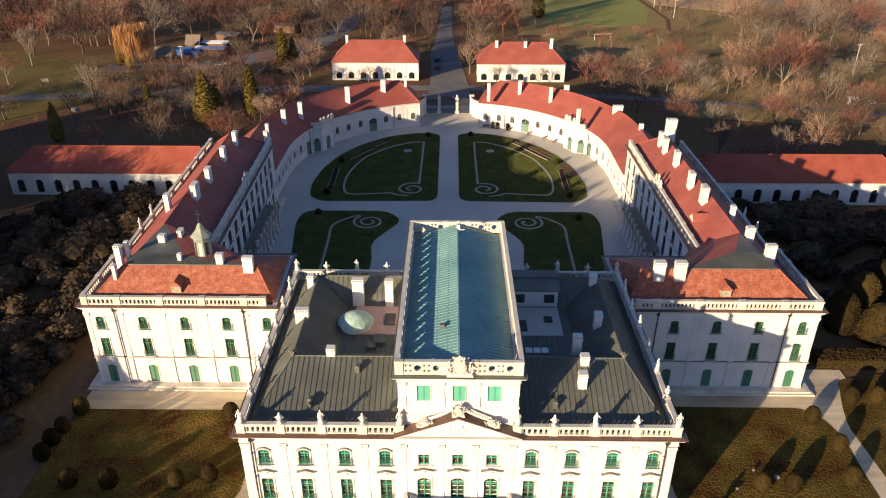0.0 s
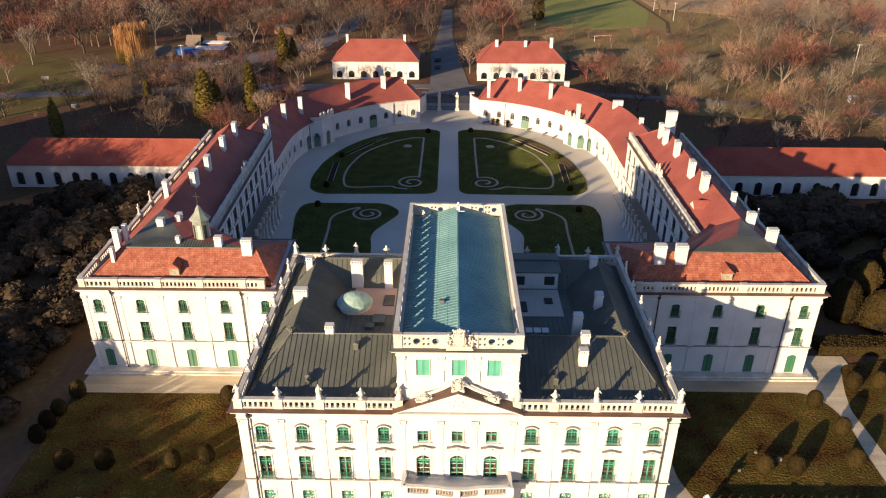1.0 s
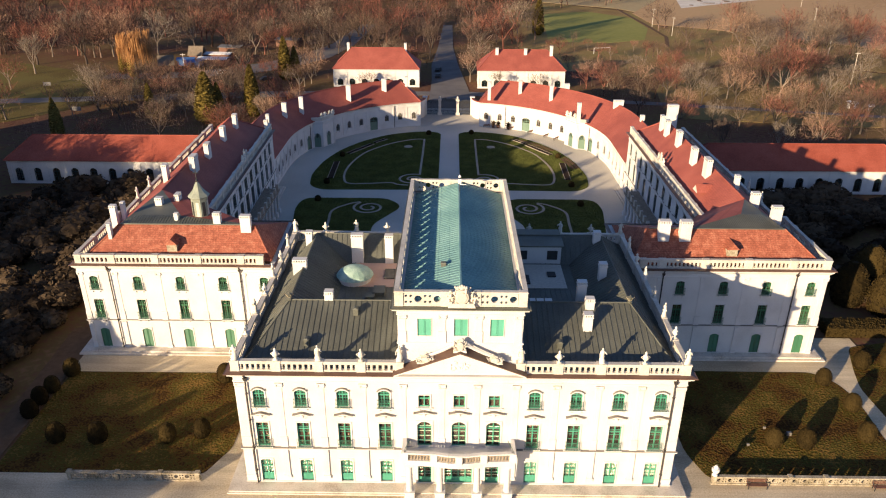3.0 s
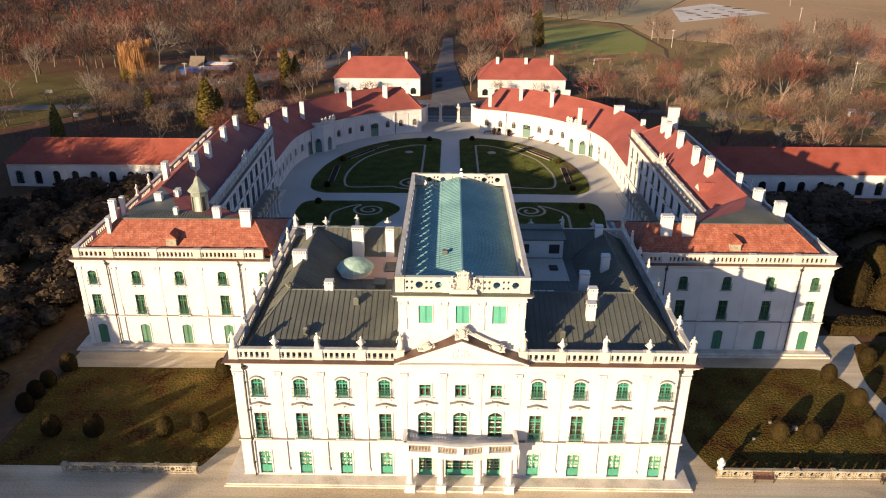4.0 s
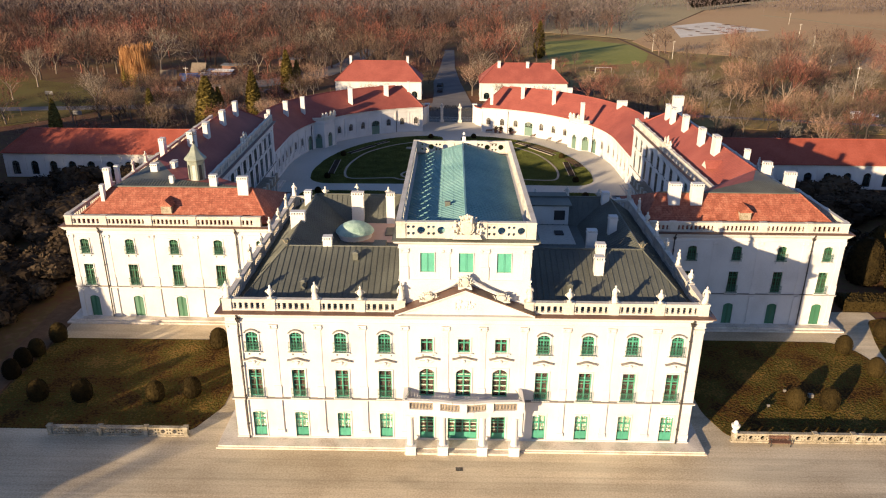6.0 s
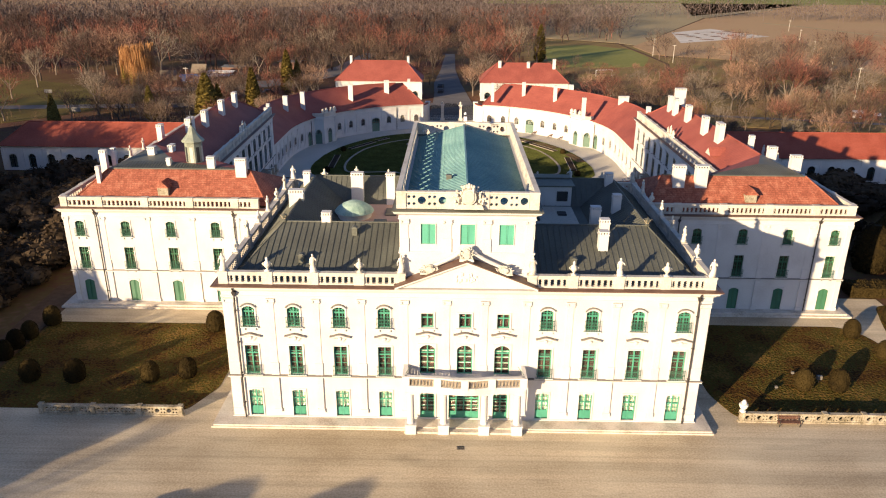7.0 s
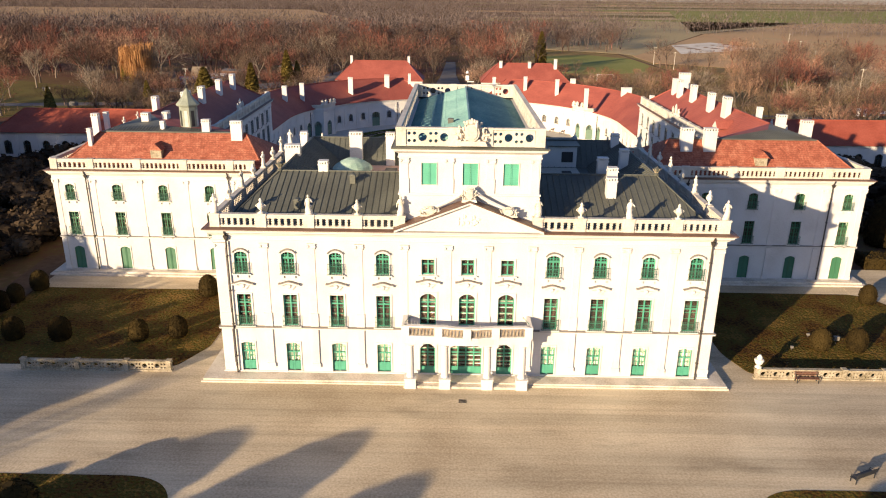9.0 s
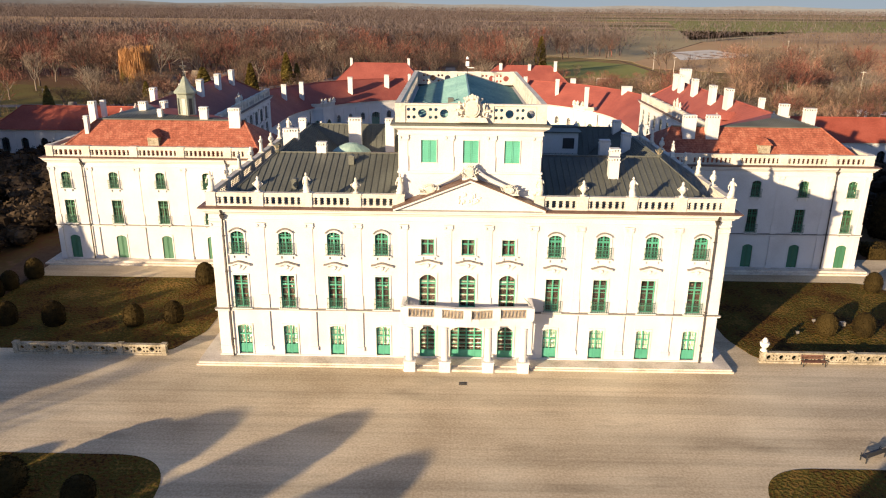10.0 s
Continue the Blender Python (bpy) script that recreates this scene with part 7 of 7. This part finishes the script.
while len(far) < 3700:
    y = 430 + 2400 * rnd.random() ** 1.8
    x = rnd.uniform(-1, 1) * (120 + y * 0.62)
    if x > 110 + (y - 430) * 0.16 and math.sin(y * 0.011 + x * 0.0016) < 0.86:
        continue
    if -900 < x < -150 and 700 < y < 1200 and rnd.random() < 0.8:
        continue
    if 50 < x < 150 and y < 440:
        continue
    far.append((x, y, rnd.uniform(12, 22)))
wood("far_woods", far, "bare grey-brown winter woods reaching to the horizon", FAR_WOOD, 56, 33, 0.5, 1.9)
# flat hill band; its haze is only its colour
hills = Shape()
n = 64
top = [0.0] * (n + 1)
for k in range(n + 1):
    a = math.pi * (0.05 + 0.9 * k / n)
    x, y = 4600 * math.cos(a), 4600 * math.sin(a)
    hills.v += [(x, y, -5), (x, y, 36 + 5 * math.sin(k * 1.7) + 4 * math.sin(k * 0.6))]
hills.f = [(2 * k, 2 * k + 2, 2 * k + 3, 2 * k + 1) for k in range(n)]
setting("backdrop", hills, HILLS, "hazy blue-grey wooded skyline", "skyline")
haze = Shape()
for k in range(n + 1):
    a = math.pi * (0.02 + 0.96 * k / n)
    haze.v += [(4750 * math.cos(a), 4750 * math.sin(a), -5), (4750 * math.cos(a), 4750 * math.sin(a), 420)]
haze.f = [(2 * k, 2 * k + 2, 2 * k + 3, 2 * k + 1) for k in range(n)]
setting("sky_backdrop", haze, SKYLINE, "pale blue hazy winter sky above the horizon", "sky")
belt = []
for k in range(1300):
    y = rnd.uniform(1500, 4300)
    belt.append((rnd.uniform(-1, 1) * y * 0.72, y, rnd.uniform(16, 30)))
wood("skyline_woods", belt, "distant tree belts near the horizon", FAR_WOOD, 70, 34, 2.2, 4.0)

# park trees and thickets south-west of the palace: unseen, added to cast shade
for k, (x, y, h) in enumerate(((-92, -14, 7.5), (-100, -20, 8.5), (-96, 4, 7), (-106, -4, 7.5), (-116, -12, 8), (-126, -20, 8.5), (-112, 12, 7.5), (-124, 4, 8), (-136, -8, 9), (-118, 30, 8))):
    for j in range(2):
        ob = part("shrub", SHRUBS[(k + j) % 4], None, None, "", pose(x + 0.5 * j, y - 5 * j, 0, 0, 0, 70 * k) @ Matrix.Diagonal((3.6, 3.6, h, 1)))
        tagged(ob, "tall dense evergreen thicket in the park", "shrub", "park thickets")
for k in range(11):
    ob = part("shrub", SHRUBS[k % 4], None, None, "", pose(-101 - 6.0 * k, -32 + 5.2 * k, 0, 0, 0, 40 * k) @ Matrix.Diagonal((5.6, 5.6, 10.5 + (k % 3), 1)))
    tagged(ob, "tall dense evergreen tree at the park's edge", "shrub", "park thickets")
# set back along the sun's path so their shadows cross forecourt and lawn
for k in range(9):
    off = 3.8 + 5.0 * k + 1.2 * math.sin(3.1 * k)
    d = 50.0 + 3 * math.sin(1.7 * k)
    ob = part("shrub", SHRUBS[k % 4], None, None, "", pose(-35 - 0.755 * off - 0.655 * d, -6 + 0.655 * off - 0.755 * d, 0, 0, 0, 60 * k) @ Matrix.Diagonal((3.3, 3.3, 8.5 + 0.5 * math.sin(2.1 * k), 1)))
    tagged(ob, "tall dense evergreen beside the forecourt", "shrub", "park thickets")
for off, d, wide, h in [(6.3 + 5 * k, 46, 2.6, 11.4) for k in range(5)] + [(21.6 + 2.3 * k, 22 + 3 * math.sin(2.3 * k), 2.3, (8.4 if k < 4 else 12.0) + 0.5 * math.sin(1.9 * k)) for k in range(10)] + [(19.7, 50, 1.1, 12.0), (15.8, 52, 1.0, 12.7), (12.4, 50, 1.2, 13.2), (23.0, 50, 1.2, 11.0)]:
    ob = part("shrub", SHRUBS[int(off) % 4], None, None, "", pose(-35 - 0.755 * off - 0.655 * d, -6 + 0.655 * off - 0.755 * d, 0, 0, 0, 40 * off) @ Matrix.Diagonal((wide, wide, h / 1.5, 1)))
    tagged(ob, "tall dense evergreen beside the garden lawn", "shrub", "park thickets")
for k in range(10):
    off, d = 4.0 + 4.6 * k, 72.0 + 6 * math.sin(1.7 * k)
    plant_tree(-35 - 0.755 * off - 0.655 * d, -6 + 0.655 * off - 0.755 * d, 14.5 + math.sin(2.3 * k), k, 47 * k, "tall leafless park tree beside the forecourt")
for k in range(12):
    ob = part("shrub", SHRUBS[k % 4], None, None, "", pose(-119 - 2.6 * k + 4 * (k % 2), 62 + 4.0 * k, 0, 0, 0, 50 * k) @ Matrix.Diagonal((4.4, 4.4, 11.0 + (k % 3), 1)))
    tagged(ob, "tall dense evergreen tree at the park's edge", "shrub", "park thickets")
for k in range(8):
    plant_tree(-115 - 9 * (k % 2), 52 + 8.0 * k, 21 + (k % 4), k + 3, 50 * k)
for k, (x, y, h) in enumerate(((-110, 20, 24), (-116, 26, 25), (-121, 34, 25), (-113, 40, 22), (-105, 50, 19), (-110, 56, 20), (-126, 40, 27), (-104, 28, 21), (-132, 30, 28), (-98, 44, 17), (-122, 16, 26), (-128, 22, 27), (-116, 48, 23), (-120, 8, 26), (-97, 60, 21), (-106, 68, 22), (-103, 78, 17), (-114, 82, 22), (-122, 64, 24), (-96, 70, 19), (-131, 86, 14), (-85, -45, 15), (-92, -52, 16), (-79, -40, 14), (-88, -62, 19), (-95, -70, 20), (-82, -58, 18), (-101, -60, 18), (-112, 46, 16), (-124, 52, 17), (-118, 62, 17), (-134, 44, 18), (-142, 62, 18), (-128, 74, 16), (-108, 34, 15), (-150, 80, 18))):
    plant_tree(x, y, h, k, 50 * k)


# ---- garden furniture and small things ----
def garden_parapet(x0, x1, y, posts, h=1.05):
    root = thing("garden_parapet", "weathered pierced stone garden parapet along the lawn", "balustrade", pose(x0, y, 0), "garden parapets")
    part("base_rail", Shape().box(0, x1 - x0, -0.22, 0.22, 0, 0.18), WORN, root)
    part("top_rail", Shape().box(0, x1 - x0, -0.2, 0.2, h - 0.14, h), WORN, root)
    edges = sorted(posts)
    for a, b in zip(edges, edges[1:]):
        part("panel", pierced(b - a - 0.5, h - 0.32, 0.24, 0.56, "AB"), WORN, root, "", pose(a + 0.25 - x0, 0, 0.18))
    for p in posts:
        part("pedestal", Shape().box(-0.2, 0.2, -0.23, 0.23, 0, h + 0.03).box(-0.25, 0.25, -0.27, 0.27, h + 0.03, h + 0.1), WORN, root, "", pose(p - x0, 0, 0))


garden_parapet(-41.6, -27.4, 0.35, (-41.4, -36.3, -31.7, -27.7))
garden_parapet(26.9, 62.0, 0.75, (27.2, 35.2, 39.0, 47.5, 54.0, 61.5))
ob = part("statue", Shape().lathe([(0.3, 0), (0.3, 0.12), (0.14, 0.22), (0.36, 0.5), (0.44, 0.75), (0.4, 0.86), (0.2, 0.9), (0.26, 1.05), (0.1, 1.3)], n=12), STATUE, None, "", pose(27.2, 0.75, 1.15))
tagged(ob, "weathered stone vase with fruit on the parapet's end pedestal", "statue")


def bench(x, y, turn, label, w=1.9, mat=WOOD):
    root = thing("bench", label, "bench", pose(x, y, 0, 0, 0, turn), "garden benches")
    for k in range(4):
        part("seat_slat", Shape().box(-w / 2, w / 2, -0.25 + 0.13 * k, -0.15 + 0.13 * k, 0.42, 0.46), mat, root)
    for k in range(3):
        part("back_slat", Shape().box(-w / 2, w / 2, 0.28 + 0.03 * k, 0.31 + 0.03 * k, 0.55 + 0.14 * k, 0.65 + 0.14 * k), mat, root)
    for e in (-w / 2 + 0.12, w / 2 - 0.12):
        s = Shape().box(e - 0.03, e + 0.03, -0.26, -0.2, 0, 0.42).box(e - 0.03, e + 0.03, 0.2, 0.26, 0, 0.42).box(e - 0.03, e + 0.03, -0.26, 0.3, 0.37, 0.42)
        s.tube((e, 0.24, 0.42), (e, 0.38, 1.0), 0.03, 0.025).tube((e, -0.24, 0.62), (e, 0.3, 0.68), 0.025, 0.025).tube((e, -0.24, 0.42), (e, -0.24, 0.62), 0.025, 0.025)
        part("leg_frame", s, BLACK, root)


bench(31.6, 0.15, 0, "brown slatted bench with iron legs before the garden parapet", 2.2)
bench(44.8, 0.05, 0, "brown slatted bench with iron legs before the garden parapet", 2.2)
bench(29.2, -14.2, 205, "dark iron garden bench at the lawn's edge", 2.2, BLACK)
for x, y, turn in ((8.8, 138.6, 18), (15.5, 136.2, 25), (20.5, 133.0, 35), (24.4, 129.6, 42), (26.6, 126.9, 48)):
    bench(x, y, turn + 180, "dark bench along the sunlit curved court wall")
for x, y in ((10.6, 138.2), (11.9, 137.7), (14.6, 136.6), (36.9, 84.5)):
    root = thing("potted_tree", "small clipped evergreen in a square tub by the door", "plant", pose(x, y, 0), "potted trees")
    part("tub", Shape().frustum(0, 0, 0, 0.7, 0.32, 0.32, 0.4, 0.4), WOOD, root)
    part("crown", leaf_cloud(5, 260, lambda r: Vector((r.gauss(0, 0.28), r.gauss(0, 0.28), 1.3 + r.gauss(0, 0.3))), 0.14), YEW, root)
part_drain = thing("drain_grate", "rusty iron drain grate in the gravel", "drain", pose(-0.3, -4.2, 0.005))
part("frame", Shape().box(-0.35, 0.35, -0.24, -0.19, 0, 0.02).box(-0.35, 0.35, 0.19, 0.24, 0, 0.02), PIPE, part_drain)
for k in range(8):
    part("bar", Shape().box(-0.33 + 0.088 * k, -0.29 + 0.088 * k, -0.19, 0.19, 0, 0.018), PIPE, part_drain)
for x, y in ((33.0, 6.6), (36.0, 9.6), (38.2, 8.2)):
    root = thing("garden_floodlight", "small white floodlight on a short post in the lawn", "lamp", pose(x, y, 0.05), "garden floodlights")
    k = 0.7 if x < 38 else 1.3
    part("post", Shape().tube((0, 0, 0), (0, 0, 0.35 * k), 0.05, 0.05, 6), PIPE, root)
    part("head", Shape().box(-0.2 * k, 0.2 * k, -0.12 * k, 0.14 * k, 0.3 * k, 0.62 * k), COVER, root)
# clipped hedge and round yews beside the right wing
hedge_root = thing("hedge", "low clipped brown-green box hedge beside the path", "hedge", pose(0, 0, 0))


def hedge_skin(x0, x1, y0, y1, h, n, seed):
    def inside(r):
        f = r.random()
        x, y, z = r.uniform(x0, x1), r.uniform(y0, y1), r.uniform(0, h)
        if f < 0.45:
            z = h
        elif f < 0.75:
            y = y0
        elif f < 0.9:
            x = x0
        else:
            y = y1
        return Vector((x + r.gauss(0, 0.05), y + r.gauss(0, 0.05), z + r.gauss(0, 0.06)))
    return leaf_cloud(seed, n, inside, 0.16).box(x0 + 0.06, x1 - 0.06, y0 + 0.06, y1 - 0.06, 0, h - 0.06)


part("hedge_body", hedge_skin(53.0, 78, 30.2, 33.2, 1.5, 5000, 9), BROWN_BUSH, hedge_root)
for x, y, s in ((60.5, 40.5, 1.6), (64.5, 37.5, 1.5), (69.5, 40, 1.7), (66, 45.5, 1.7), (72.5, 49, 1.9), (78, 56, 2.0), (74, 41, 1.6), (83, 62, 2.0), (80, 47, 1.8)):
    ob = part("clipped_bush", BALL, None, None, "", pose(x, y, 0) @ Matrix.Diagonal((s * 1.15, s * 1.15, s * 1.5, 1)))
    tagged(ob, "large dome-shaped clipped yew beside the side wing", "bush", "clipped yew domes")
ob = part("clipped_bush", BALL, None, None, "", pose(-25.4, -20.4, 0) @ Matrix.Diagonal((0.75, 0.75, 0.6, 1)))
tagged(ob, "small round bush on the shaded south lawn", "bush", "clipped garden bushes")
ob = part("clipped_bush", BALL, None, None, "", pose(-31.0, -19.6, 0) @ Matrix.Diagonal((1.2, 1.2, 0.8, 1)))
tagged(ob, "broad round bush on the shaded south lawn", "bush", "clipped garden bushes")
# soil strips in the sunlit court lawn
for r0, a0, a1 in ((33.2, 33, 56), (31.8, 33, 55), (32.6, 8, 22), (31.4, 8, 21)):
    pts = [(AX + r0 * math.cos(radians(a0 + (a1 - a0) * k / 14)) * 0.93, AY - 4 + r0 * math.sin(radians(a0 + (a1 - a0) * k / 14))) for k in range(15)]
    setting("soil_strip", ribbon(pts, 0.85, 0.16), SOIL, "bare brown soil strip in the court lawn", "flower bed")

# ---- far park: sheds, poles, signs ----
def shed(name, label, x, y, w, d, h, roof_mat, turn=0.0, walls=WHITE, peak=0.6):
    root = thing(name, label, "shed", pose(x, y, 0, 0, 0, turn), "park sheds")
    part("body", Shape().box(-w / 2, w / 2, -d / 2, d / 2, 0, h), walls, root)
    s = Shape()
    for e in (-1, 1):
        roof_face(s, [(-w / 2 - 0.4, e * (d / 2 + 0.4), h), (w / 2 + 0.4, e * (d / 2 + 0.4), h), (w / 2 + 0.4, 0, h + peak), (-w / 2 - 0.4, 0, h + peak)])
    part("roof", s, roof_mat, root)
    part("door", Shape().box(-0.5, 0.5, -d / 2 - 0.05, -d / 2, 0, 2.0), WOOD, root)


shed("thatched_hut", "small hut with a grey thatched roof", -106.5, 212, 5, 5, 2.4, THATCH, 20, WOOD, 3.2)
shed("thatched_hut", "small hut with a grey thatched roof", -101.5, 232, 5, 5, 2.4, THATCH, 0, WOOD, 3.2)
shed("market_stall", "long low stall with a white roof", -92.5, 224.0, 11, 5, 2.4, WHITE, -6, WOOD)
shed("market_stall", "long low stall with a white roof", -93.5, 234.0, 10, 4.5, 2.4, WHITE, -4, WOOD)
shed("market_stall", "low stall under a blue tarpaulin", -103, 223.5, 6, 4, 2.2, BLUE, 10, BLUE)
shed("market_stall", "low stall under a blue tarpaulin", -98.5, 219.5, 5.5, 3.5, 2.0, BLUE, -8, BLUE)
shed("market_stall", "shed with a pale blue-grey roof", -92, 248, 9, 6, 2.8, HILLS, -10, WOOD)
shed("park_shed", "shed with a pale metal roof among trees", -72, 266, 10, 6, 3.0, HILLS, -14, WOOD)
shed("park_shed", "small white brick utility hut", 121.5, 162.5, 2.4, 1.8, 1.7, WHITE, -20)
shed("park_shed", "small white utility box", 125.8, 159.6, 1.0, 1.0, 1.4, WHITE, -20)
for x, y, h in ((137.7, 195.7, 11.0), (-96.5, 202.5, 8.0), (150, 240, 10.0), (101.5, 328, 9.0), (104, 300, 8.5), (215, 415, 8.0), (249, 510, 8.0), (198, 358, 6.0)):
    root = thing("power_pole", "slender concrete power pole with a crossarm", "pole", pose(x, y, 0), "power poles")
    part("pole", Shape().tube((0, 0, 0), (0, 0, h), 0.12, 0.08, 7), STONE, root)
    part("crossarm", Shape().box(-0.9, 0.9, -0.07, 0.07, h - 0.5, h - 0.36), STONE, root)
for x, y in ((-129.0, 169.7), (-105.2, 139.2)):
    root = thing("notice_board", "white notice board on a leaning post", "sign", pose(x, y, 0), "notice boards")
    part("post", Shape().tube((-0.6, 0, 0), (-0.9, 0, 4.6), 0.08, 0.08, 6), PIPE, root)
    part("board", Shape().box(-1.2, 1.2, -0.06, 0.06, 3.7, 4.8), COVER, root)
goal = thing("football_goal", "white football goal on the ball field", "goal", pose(61.7, 251.5, 0, 0, 0, 12))
part("frame", Shape().tube((-3.6, 0, 0), (-3.6, 0, 2.4), 0.09, 0.09, 6).tube((3.6, 0, 0), (3.6, 0, 2.4), 0.09, 0.09, 6).tube((-3.6, 0, 2.4), (3.6, 0, 2.4), 0.09, 0.09, 6), WHITE, goal)
# rust-leaved willow by the sheds
willow = thing("willow_tree", "broad tree still holding orange-brown leaves", "tree", pose(-111.5, 197, 0) @ Matrix.Diagonal((1.05, 1.05, 1.4, 1)))
part("trunk", Shape().tube((0, 0, -0.1), (0, 0, 5), 0.45, 0.25, 8).tube((0, 0, 4), (2, 0.5, 8), 0.22, 0.1, 6).tube((0, 0, 4), (-2, -0.5, 8), 0.22, 0.1, 6), BARK, willow)


r = random.Random(77)
strands = Shape()
heads = [(r.uniform(0, 6.283), r.uniform(1.5, 5.0), r.uniform(7.5, 11.5)) for _ in range(26)]
for k in range(2400):
    a, q, z = r.choice(heads)
    spot = Vector((q * math.cos(a) + r.gauss(0, 0.75), q * math.sin(a) + r.gauss(0, 0.75), z + r.gauss(0, 0.35)))
    low = spot + Vector((r.gauss(0, 0.3), r.gauss(0, 0.3), -r.uniform(1.0, 5.2)))
    low.z = max(low.z, 0.8)
    b = r.uniform(0, 6.283)
    w = Vector((math.cos(b), math.sin(b), 0)) * r.uniform(0.03, 0.085)
    strands.add([spot - w, spot + w, low], [(0, 1, 2)])
part("crown", strands, RUST, willow, "hanging orange-brown strands")


def car(x, y, turn, mat, label):
    root = thing("car", label, "car", pose(x, y, 0.03, 0, 0, turn), "parked cars")
    prof = [(-2.1, 0.35), (2.1, 0.35), (2.15, 0.75), (1.3, 0.95), (0.7, 1.42), (-0.9, 1.45), (-1.7, 1.0), (-2.1, 0.9)]
    part("body", Shape().upright(prof, -0.85, 0.85), mat, root)
    part("windows", Shape().upright([(1.2, 0.97), (0.66, 1.38), (-0.86, 1.4), (-1.55, 1.02)], -0.87, 0.87), BLACK, root)
    for ex in (-1.3, 1.3):
        for ey in (-0.8, 0.8):
            part("wheel", Shape().tube((ex, ey - 0.1, 0.32), (ex, ey + 0.1, 0.32), 0.32, 0.32, 10), BLACK, root)


car(-6.0, 214.0, 80, BLACK, "dark car parked by the lodge")
car(-5.8, 203.0, 85, PIPE, "grey car parked by the lodge")
car(-84.0, 206.0, 25, WHITE, "white car parked on the park road")
car(-66.0, 196.0, 40, BLACK, "dark car parked on the park road")
